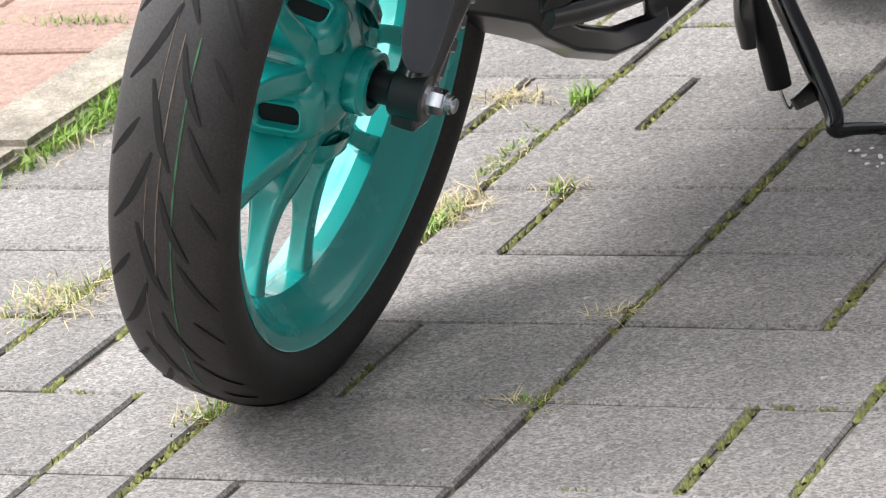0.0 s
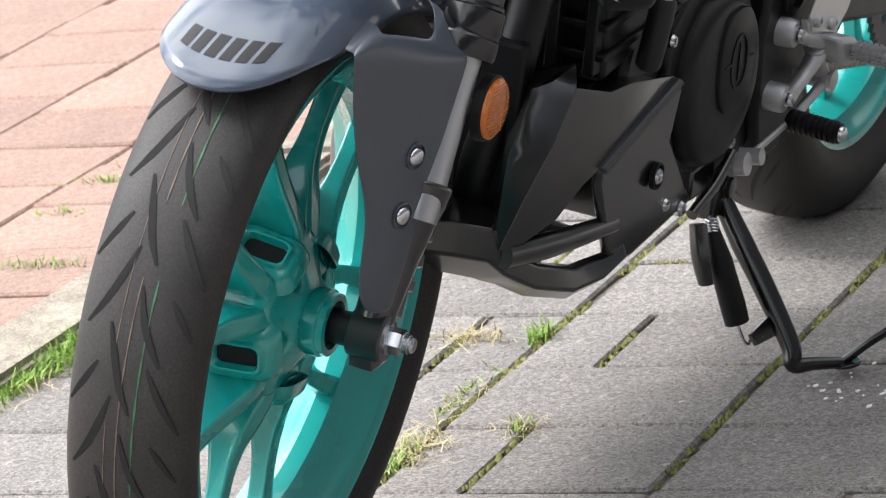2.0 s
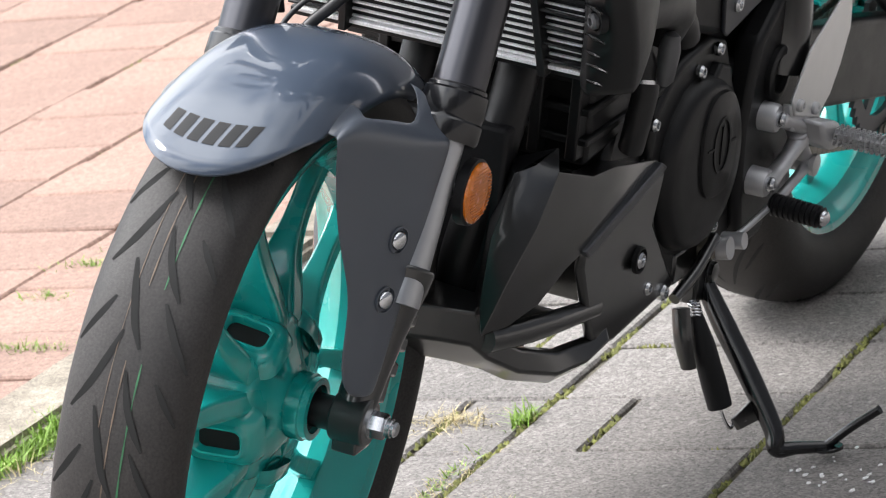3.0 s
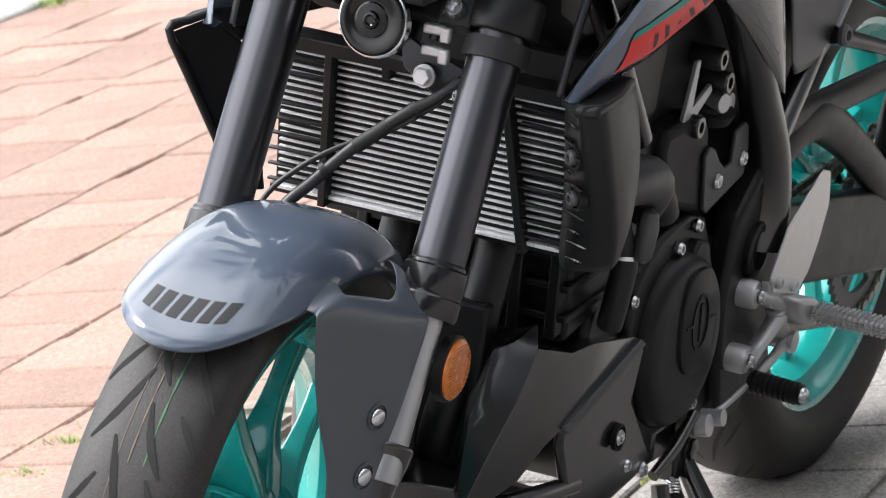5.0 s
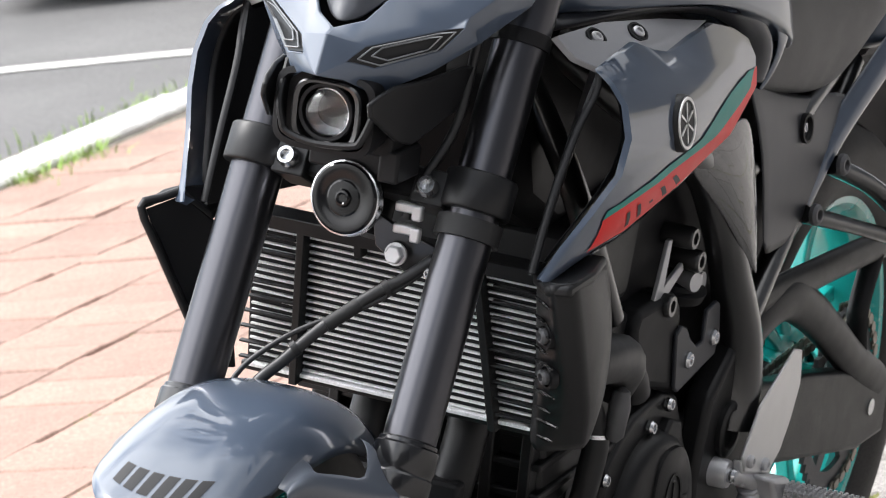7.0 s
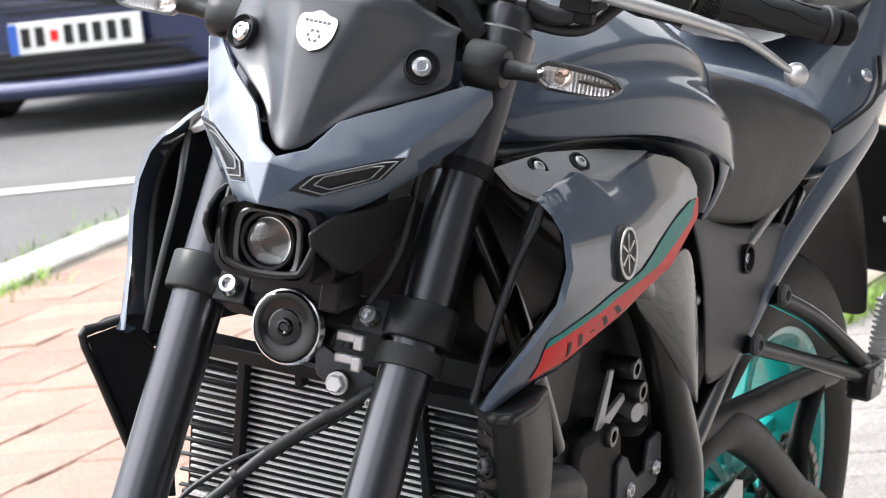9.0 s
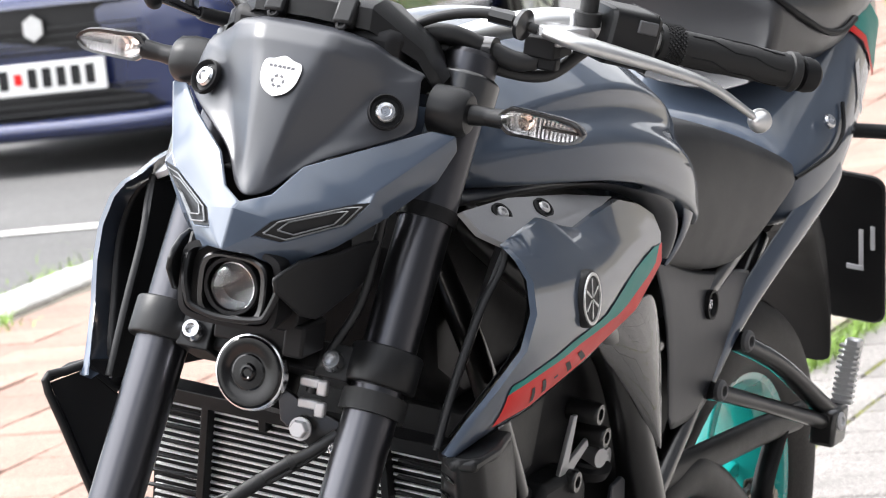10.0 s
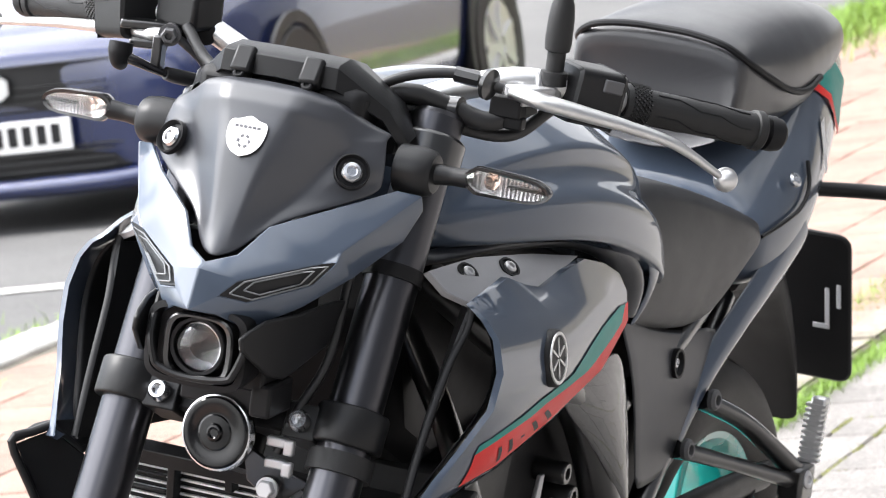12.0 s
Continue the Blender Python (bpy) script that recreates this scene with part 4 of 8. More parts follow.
loft(bm, [ring(bm, (x, 0.0045, 0.868), Vector((0, 1, 0)), Vector((0, 0, 1)), a, b, n=40, power=3.6) for x, a, b in ((-0.130, 0.0330, 0.0300), (-0.1140, 0.0330, 0.0300), (-0.1120, 0.0315, 0.0285), (-0.1130, 0.0275, 0.0265), (-0.1200, 0.0262, 0.0255))], cap=False)
part("lamp_frame", bm, BELLY, head, "square black frame round the lens", steer=True, sharp=30)
# brackets between lamp and clamp
for c, size in (((-0.185, 0, 0.838), (0.05, 0.10, 0.022)), ((-0.205, 0, 0.815), (0.03, 0.085, 0.03)), ((-0.185, 0.048, 0.820), (0.05, 0.02, 0.03)), ((-0.225, 0, 0.91), (0.06, 0.11, 0.09))):
    part("lamp_bracket", brick(bm_new(), c, size), DARK, head, "black headlamp bracket", bevel=0.003, steer=True)

# ---- turn signals
for sg in (1, -1):
    root = Vector((-0.272, sg * 0.110, 1.026))
    bm = bm_new()
    lathe(bm, [(0, 0.022), (0.018, 0.0225), (0.030, 0.0205), (0.034, 0.017), (0.035, 0.010)], root, (0, sg, 0.0), 28)
    signal = part("turn_signal", bm, PLASTIC, bike, "front turn signal with a clear pointed lens on a black stem", steer=True)
    bm = bm_new()
    tube(bm, [root + Vector((0, sg * 0.03, 0)), root + Vector((-0.001, sg * 0.05, 0.001)), root + Vector((0, sg * 0.068, 0.002))], [0.0098, 0.0082, 0.0090], n=14)
    part("stem", bm, PLASTIC, signal, steer=True)
    y0, y1, zc, xc = 0.170, 0.249, 1.029, -0.266

    def signal_loop(bm, x, grow):
        out = []
        for ct, st in ((-1, 0), (-0.92, 0.32), (-0.80, 0.72), (-0.68, 0.97), (-0.60, 1.0), (0.0, 1.0), (0.42, 0.99), (0.70, 0.86), (0.90, 0.55), (1.0, 0.10), (1.0, -0.12), (0.93, -0.52), (0.78, -0.82), (0.52, -0.98),
                       (0.0, -1.0), (-0.60, -1.0), (-0.68, -0.97), (-0.80, -0.72), (-0.92, -0.32)):
            f = 0.5 + 0.5 * ct
            out.append(bm.verts.new((x - 0.012 * f, sg * ((y0 + y1) / 2 + ((y1 - y0) / 2 + grow * 1.4) * ct), zc + (0.0128 - 0.0016 * f + grow) * st - 0.004 * f)))
        return out
    bm = bm_new()
    loft(bm, [signal_loop(bm, xc - 0.022, -0.006), signal_loop(bm, xc - 0.014, -0.001), signal_loop(bm, xc - 0.004, 0.0005), signal_loop(bm, xc + 0.0015, 0.0), signal_loop(bm, xc + 0.001, -0.0025), signal_loop(bm, xc - 0.014, -0.003)])
    part("signal_body", bm, GLOSSBLACK, signal, "black signal shell", steer=True, sharp=30)
    bm = bm_new()
    loft(bm, [signal_loop(bm, xc - 0.013, -0.0028), signal_loop(bm, xc - 0.012, -0.0028)])
    part("signal_reflector", bm, LAMPINNER, signal, steer=True)
    bm = bm_new()
    for k in range(20):
        y = y0 + 0.006 + k * 0.0036
        f = (y - y0) / (y1 - y0)
        h = 0.0088 - 0.0012 * f - (0.003 if k < 2 or k > 17 else 0)
        if k < 3 or k > 7:
            brick(bm, (xc - 0.008 - 0.012 * f, sg * y, zc - 0.004 * f), (0.004, 0.0014, 2 * h))
    tagged(part("signal_ribs", bm, LAMPINNER, signal, "fine ribs inside the lens", steer=True), kind="stuff")
    bm = bm_new()
    lathe(bm, [(0, 0.007), (0.004, 0.0065), (0.008, 0.003)], (xc - 0.011, sg * 0.196, zc), (1, 0, 0), 18)
    part("bulb", bm, BULB, signal, "amber bulb", steer=True)
    part("light_bar", slab(bm_new(), [(xc - 0.0045 - 0.012 * f, sg * (y0 + (y1 - y0) * f), zc + h - 0.004 * f) for f, h in ((0.52, -0.0012), (0.97, -0.0012), (0.97, 0.0012), (0.52, 0.0012))], (-0.002, 0, 0)), SMOKED, signal, "dark bar across the lens", steer=True)
    bm = bm_new()
    loft(bm, [signal_loop(bm, xc - 0.003, -0.0026), signal_loop(bm, xc + 0.0025, -0.0030), signal_loop(bm, xc + 0.0045, -0.0055)])
    part("signal_lens", bm, CLEAR, signal, "clear ribbed lens", steer=True)

# ---- horn
hc, hd = Vector((-0.182, 0.0, 0.778)), Vector((1.0, -0.06, 0.10)).normalized()
bm = bm_new()
lathe(bm, [(-0.022, 0.012), (-0.020, 0.030), (-0.004, 0.0335), (-0.001, 0.0325), (0.0004, 0.0305), (0.0008, 0.0220), (0.0002, 0.0205), (0.0002, 0.0165), (0.0010, 0.0150), (0.0012, 0.0085), (0.0040, 0.0070), (0.0044, 0.0052), (0.0030, 0.0035), (0.0030, 0.0005)], hc, hd, 64)
horn = part("horn", bm, HORNBLACK, bike, "round black horn with a bright rim", steer=True, sharp=25)
bm = bm_new()
lathe(bm, [(-0.0095, 0.0320), (-0.0095, 0.0350), (-0.0065, 0.0352), (-0.0050, 0.0345), (-0.0035, 0.0348), (-0.0015, 0.0340), (-0.001, 0.0325)], hc, hd, 56, closed=True)
part("rim", bm, STEEL, horn, "bright steel horn rim", steer=True)
for dz in (0.0, -0.020):
    bm = bm_new()
    brick(bm, hc + Vector((-0.022, 0.052, -0.002 + dz)), (0.010, 0.020, 0.009))
    brick(bm, hc + Vector((-0.020, 0.064, -0.005 + dz)), (0.008, 0.010, 0.014))
    part("terminal", bm, ALU, horn, "pale wire terminal", bevel=0.002, steer=True)
bm = bm_new()
slab(bm, [(-0.200, 0.02, 0.77), (-0.205, 0.025, 0.735), (-0.208, 0.055, 0.715), (-0.209, 0.085, 0.722), (-0.205, 0.082, 0.745), (-0.200, 0.050, 0.755)], (-0.006, 0, 0))
part("horn_stay", bm, BELLY, horn, "black horn stay", bevel=0.001, steer=True)
bolt(horn, (-0.199, 0.049, 0.733), (1, 0, 0.1), 0.0085, 0.010, ALU, "hex", steer=True)
bolt(horn, (-0.198, 0.083, 0.722), (1, 0, 0.1), 0.0055, 0.004, STEEL, "socket", steer=True)

# ---- handlebar
SWITCH_AT = (0.009, 0.014)
LEVER_RIGHT = [Vector(p) for p in ((-0.362, -0.172, 1.087), (-0.364, -0.186, 1.0865), (-0.381, -0.222, 1.0836), (-0.405, -0.268, 1.076), (-0.424, -0.315, 1.069), (-0.446, -0.385, 1.0564))]
bar = part("handlebar", tube(bm_new(), [(-0.490, -0.374, 1.073), (-0.450, -0.310, 1.084), (-0.408, -0.232, 1.098), (-0.395, -0.165, 1.102), (-0.392, -0.115, 1.085), (-0.385, -0.06, 1.062), (-0.382, 0, 1.058), (-0.385, 0.06, 1.062),
                                      (-0.398, 0.115, 1.085), (-0.415, 0.165, 1.098), (-0.455, 0.225, 1.088), (-0.530, 0.300, 1.072), (-0.585, 0.350, 1.060)], 0.0118, n=20, steps=6), POLISHED, bike, "tapered silver handlebar with black grips", steer=True)
for sg in (1, -1):
    e0, e1 = (Vector((-0.468, 0.240, 1.085)), Vector((-0.575, 0.343, 1.062))) if sg > 0 else (Vector((-0.413, -0.250, 1.095)), Vector((-0.488, -0.370, 1.074)))
    d = (e1 - e0).normalized()
    L = (e1 - e0).length
    bm = bm_new()
    prof = [(0, 0.0165), (0.004, 0.0180), (0.016, 0.0180)]
    for k in range(12):
        prof += [(0.02 + k * (L - 0.03) / 12, 0.0160), (0.02 + (k + 0.5) * (L - 0.03) / 12, 0.0164)]
    prof += [(L - 0.010, 0.0160), (L - 0.009, 0.0185), (L - 0.002, 0.0190), (L, 0.0175)]
    lathe(bm, prof, e0, d, 28)
    grip = part("grip", bm, GRIPRUBBER, bar, "black rubber grip with a cross-hatched patch", steer=True)
    bm = bm_new()
    a, b, _ = basis(d)
    for i in range(7):
        for j in range(26):
            t = 2 * math.pi * (j + 0.5 * (i % 2)) / 26
            p = e0 + d * (0.006 + 0.0028 * i) + (a * math.cos(t) + b * math.sin(t)) * 0.0184
            brick(bm, p, (0.0019, 0.0019, 0.0019), Matrix.Rotation(0.8, 3, d))
    for turn0 in (0.3, 1.3, 2.3, 3.3, 4.3, 5.3):
        line = [e0 + d * (0.032 + 0.011 * q) + (a * math.cos(turn0 + w) + b * math.sin(turn0 + w)) * 0.0163 for q, w in enumerate((0.0, 0.0, 0.0, 0.25, 0.5, 0.5, 0.5, 0.75, 0.9, 0.9))]
        part("grip_line", tube(bm_new(), line, 0.0008, n=5, steps=1), DARK, grip, "fine angular line in the rubber", steer=True)
    tagged(part("grip_pattern", bm, GRIPRUBBER, grip, "cross-hatched rubber studs", steer=True), kind="stuff")
    bm = bm_new()
    lathe(bm, [(0.0, 0.009), (0.004, 0.012), (0.005, 0.0165), (0.012, 0.0168), (0.020, 0.0150), (0.024, 0.0110), (0.0245, 0.004)], e1, d, 28)
    part("bar_end", bm, DARK, bar, "black bar-end weight", steer=True, sharp=30)
    # switch box
    bm = bm_new()
    c = Vector((-0.446, 0.212, 1.090)) if sg > 0 else e0 - d * 0.036
    loft(bm, [ring(bm, c + d * q, b, a, r0, r1, n=40, power=7) for q, r0, r1 in ((-0.024, 0.024, 0.027), (-0.021, 0.0265, 0.030), (0.022, 0.027, 0.0305), (0.026, 0.025, 0.028), (0.028, 0.017, 0.018))])
    box = part("switch_box", bm, PLASTIC, bar, "black switch box", steer=True, sharp=30)
    face = d.cross(Vector((0, 0, 1))).normalized() * sg
    face = face if face.x > 0 else -face
    rise = d.cross(face).normalized()
    rise = rise if rise.z > 0 else -rise
    turn = Matrix((d, face, rise)).transposed()
    part("switch_recess", brick(bm_new(), c + d * SWITCH_AT[0] + face * 0.0262 + rise * SWITCH_AT[1], (0.029, 0.006, 0.021), turn), DARK, box, "dark recess round the switch", bevel=0.003, seg=2, steer=True)
    part("switch", brick(bm_new(), c + d * (SWITCH_AT[0] + 0.002) + face * 0.029 + rise * SWITCH_AT[1], (0.020, 0.007, 0.012), turn), ENGINE_RAW, box, "grey rocker switch", bevel=0.0015, steer=True)
    part("box_seam", brick(bm_new(), c + d * 0.0205 + face * 0.0005, (0.0016, 0.0555, 0.055), turn), DARK, box, "dark seam of the switch box", bevel=0.0005, steer=True)
    bolt(box, c - d * 0.014 + face * 0.0265 + rise * 0.019, face, 0.0042, 0.002, ENGINE, "socket", steer=True)
    # lever with ball end
    bm = bm_new()
    piv = Vector((-0.378, sg * 0.190, 1.090))
    lever_line = LEVER_RIGHT if sg < 0 else [piv + Vector((0.010, -sg * 0.020, 0.004)), piv + Vector((0.012, sg * 0.012, 0.0)), piv + Vector((-0.010, sg * 0.045, -0.008)), piv + Vector((-0.042, sg * 0.075, -0.018)), piv + Vector((-0.085, sg * 0.108, -0.034)), piv + Vector((-0.138, sg * 0.136, -0.064))]
    tube(bm, lever_line, [0.0085, 0.0105, 0.0095, 0.0080, 0.0068, 0.0050], n=14, flat=0.72, up=(0.6, -0.8 * sg, 0))
    bmesh.ops.create_uvsphere(bm, u_segments=24, v_segments=16, radius=0.0115, matrix=Matrix.Translation(lever_line[-1] + (lever_line[-1] - lever_line[-2]).normalized() * 0.012))
    part("lever", bm, POLISHED, bar, "polished ball-ended hand lever", steer=True)
    bm = bm_new()
    brick(bm, piv + Vector((-0.016, -sg * 0.012, -0.001)), (0.040, 0.026, 0.016), Matrix.Rotation(radians(-25 * sg), 3, "Z"))
    lathe(bm, [(-0.014, 0.0145), (0.012, 0.0145), (0.014, 0.012)], piv + Vector((-0.045, -sg * 0.010, 0.002)), d, 20)
    perch = part("lever_perch", bm, ALU if sg > 0 else BELLY, bar, "lever clamp", bevel=0.003, steer=True)
    if sg > 0:
        bm = bm_new()
        brick(bm, piv + Vector((-0.004, -0.026, -0.012)), (0.022, 0.030, 0.020))
        brick(bm, piv + Vector((-0.002, -0.018, -0.026)), (0.014, 0.018, 0.012))
        part("clutch_switch", bm, DARK, perch, "black clutch switch", bevel=0.002, steer=True)
    # mirror stalk
    m0 = Vector((-0.418, sg * 0.190, 1.098))
    bm = bm_new()
    lathe(bm, [(0, 0.0125), (0.012, 0.0125), (0.013, 0.0085), (0.03, 0.0085), (0.032, 0.0115), (0.040, 0.0125), (0.062, 0.0120), (0.074, 0.0105), (0.082, 0.0075), (0.10, 0.0060)], m0, (0.02, 0.02 * sg, 1), 22)
    stalk = part("mirror_stalk", bm, GRIPRUBBER, bar, "black mirror stalk with a rubber boot", steer=True, sharp=30)
    bm = bm_new()
    tube(bm, [m0 + Vector((0.002, 0, 0.095)), m0 + Vector((0.005, sg * 0.006, 0.13)), m0 + Vector((0.01, sg * 0.03, 0.17)), m0 + Vector((0.01, sg * 0.07, 0.20))], 0.0055, n=10)
    part("rod", bm, GLOSSBLACK, stalk, steer=True)
    bm = bm_new()
    tube(bm, [m0 + Vector((0.01, sg * 0.07, 0.20)), m0 + Vector((0.01, sg * 0.10, 0.215)), m0 + Vector((0.01, sg * 0.16, 0.225)), m0 + Vector((0.01, sg * 0.19, 0.222))], [0.012, 0.034, 0.036, 0.014], n=18, flat=0.35, up=(0, 0, 1))
    part("mirror_head", bm, PLASTIC, stalk, steer=True)
# brake reservoir on the right bar
bm = bm_new()
brick(bm, (-0.385, -0.160, 1.112), (0.040, 0.052, 0.034), Matrix.Rotation(radians(-20), 3, "Z"))
reservoir = part("brake_reservoir", bm, PLASTIC, bar, "black brake fluid reservoir with its master cylinder", bevel=0.005, seg=3, steer=True)
bm = bm_new()
lathe(bm, [(-0.012, 0.0095), (0.002, 0.0095), (0.003, 0.0105), (0.006, 0.0105), (0.006, 0.008)], (-0.358, -0.165, 1.090), (0.9, 0.3, 0), 20)
a, b, d = basis((0.9, 0.3, 0))
loft(bm, [ring(bm, Vector((-0.353, -0.1633, 1.090)) + d * h, a, b, r, n=6) for h, r in ((0.0, 0.0078), (0.007, 0.0078), (0.0085, 0.0065), (0.0085, 0.0040), (0.004, 0.0035), (0.004, 0.0003))])
part("hose_bolt", bm, ENGINE_RAW, reservoir, "grey banjo bolt", steer=True, sharp=25)
part("end_cap", lathe(bm_new(), [(-0.030, 0.0105), (0.0, 0.0105), (0.0015, 0.009), (0.0015, 0.0005)], (-0.380, -0.139, 1.092), (0.9, 0.4, 0), 28), PLASTIC, reservoir, "round black end cap", steer=True, sharp=30)
part("brake_hose", tube(bm_new(), [(-0.360, -0.162, 1.0895), (-0.366, -0.155, 1.083), (-0.377, -0.147, 1.073), (-0.386, -0.140, 1.062), (-0.390, -0.132, 1.040)], 0.0042, n=10), ENGINE_RAW, reservoir, "grey brake hose", steer=True)
bm = bm_new()
brick(bm, (-0.366, -0.196, 1.0935), (0.022, 0.044, 0.008), Matrix.Rotation(radians(25), 3, "Z"))
brick(bm, (-0.362, -0.188, 1.0775), (0.022, 0.036, 0.008), Matrix.Rotation(radians(25), 3, "Z"))
brick(bm, (-0.352, -0.172, 1.072), (0.014, 0.010, 0.034))
part("lever_fork", bm, BELLY, reservoir, "black fork that holds the lever", bevel=0.002, steer=True)
bolt(reservoir, (-0.3745, -0.214, 1.0965), (0.1, 0, 1), 0.0065, 0.006, STEEL, "hex", steer=True)
bm = bm_new()
tube(bm, [(-0.330, -0.200, 1.080), (-0.329, -0.200, 1.072), (-0.331, -0.200, 1.062), (-0.334, -0.199, 1.056)], [0.011, 0.0115, 0.0095, 0.005], n=14)
part("switch_boot", bm, DARK, reservoir, "black rubber switch boot", steer=True)
part("switch_cable", tube(bm_new(), [(-0.330, -0.195, 1.067), (-0.335, -0.185, 1.0635), (-0.348, -0.167, 1.0555), (-0.360, -0.157, 1.052)], [0.0055, 0.005, 0.0036, 0.0036], n=10), GLOSSBLACK, reservoir, "black switch cable", steer=True)
part("cable_sleeve", tube(bm_new(), [(-0.352, -0.163, 1.0545), (-0.362, -0.156, 1.0515), (-0.382, -0.142, 1.047)], [0.0062, 0.0070, 0.0070], n=12), HOSE, reservoir, "black cable sleeve", steer=True)
for sg in (1, -1):
    bm = bm_new()
    lathe(bm, [(0, 0.018), (0.04, 0.017), (0.055, 0.020), (0.062, 0.016)], (-0.372, sg * 0.045, 1.022), (0, 0, 1), 20)
    part("riser", bm, BELLY, bar, "black handlebar riser", steer=True)
lock = bm_new()
lathe(lock, [(0, 0.0155), (0.030, 0.0155), (0.033, 0.0185), (0.052, 0.0190), (0.058, 0.017)], (-0.352, 0.005, 1.035), (0.10, 0.05, 1), 24)
part("ignition_lock", lock, PLASTIC, bike, "black ignition lock", steer=True, sharp=30)

# ---- cables and hoses
cables = part("cable", tube(bm_new(), [(-0.36, 0.165, 1.096), (-0.345, 0.115, 1.104), (-0.325, 0.06, 1.085), (-0.315, 0.02, 1.03), (-0.32, 0.0, 0.96)], 0.0048, n=10), HOSE, bike, "black control cable and wiring", steer=True)
for pts, r, nm in (([(-0.40, 0.180, 1.080), (-0.375, 0.150, 1.062), (-0.362, 0.118, 1.070), (-0.345, 0.085, 1.080), (-0.335, 0.05, 1.070), (-0.33, 0.02, 1.03)], 0.0092, "wiring"),
                   ([(-0.425, 0.19, 1.075), (-0.395, 0.165, 1.050), (-0.372, 0.125, 1.052), (-0.35, 0.08, 1.066), (-0.335, 0.045, 1.05)], 0.0062, "wiring"),
                   ([(-0.36, -0.15, 1.10), (-0.345, -0.12, 1.075), (-0.33, -0.08, 1.06), (-0.325, -0.04, 1.02)], 0.0055, "brake_hose"),
                   ([(-0.28, 0.085, 0.99), (-0.262, 0.078, 0.92), (-0.240, 0.076, 0.85), (-0.215, 0.060, 0.80), (-0.208, 0.050, 0.765)], 0.0045, "brake_hose"),
                   ([(-0.205, 0.082, 0.733), (-0.190, 0.063, 0.715), (-0.175, 0.0415, 0.6995), (-0.150, 0.007, 0.667), (-0.130, -0.019, 0.635), (-0.115, -0.037, 0.612), (-0.100, -0.049, 0.577), (-0.07, -0.06, 0.54)], 0.0056, "brake_hose"),
                   ([(-0.204, 0.086, 0.731), (-0.186, 0.060, 0.706), (-0.168, 0.034, 0.686), (-0.146, -0.004, 0.667), (-0.128, -0.033, 0.645), (-0.114, -0.056, 0.617), (-0.09, -0.07, 0.57)], 0.0026, "brake_hose")):
    part(nm, tube(bm_new(), pts, r, n=12), HOSE, cables, steer=True)
bm = bm_new()
lathe(bm, [(0, 0.0066), (0.035, 0.0068), (0.036, 0.005)], (-0.168, 0.032, 0.690), (0.45, -0.62, -0.58), 14)
lathe(bm, [(0, 0.0076), (0.006, 0.0076)], (-0.182, 0.053, 0.7075), (0.45, -0.66, -0.52), 14)
lathe(bm, [(0, 0.0076), (0.006, 0.0076)], (-0.138, -0.010, 0.648), (0.45, -0.60, -0.60), 14)
part("hose_sleeve", bm, GRIPRUBBER, cables, "rubber sleeves on the brake hose", steer=True)
bm = bm_new()
lathe(bm, [(-0.005, 0.0112), (0.009, 0.0112), (0.009, 0.006), (-0.005, 0.006)], (-0.362, 0.118, 1.070), (0.1, 1, 0.1), 16, closed=True)
lathe(bm, [(0, 0.004), (0.002, 0.0145), (0.006, 0.0145), (0.008, 0.005)], (-0.352, 0.150, 1.100), (0.2, 1, -0.1), 20)
lathe(bm, [(0, 0.0075), (0.022, 0.0075)], (-0.348, 0.122, 1.104), (-0.2, 1, -0.1), 8)
part("cable_adjuster", bm, BELLY, cables, "cable tie and adjuster wheel", steer=True)
# ---------------------------------------------------------------- body: tank, wings, radiator, belly
def tank_ring(bm, x, half, tuck):
    pts = [(x, -y, z) for y, z in half[:0:-1]] + [(x, y, z) for y, z in half]
    y, z = half[-1]
    pts += [(x, y - tuck, z - 0.012), (x, 0, z - 0.02), (x, -y + tuck, z - 0.012)]
    return [bm.verts.new(p) for p in pts]


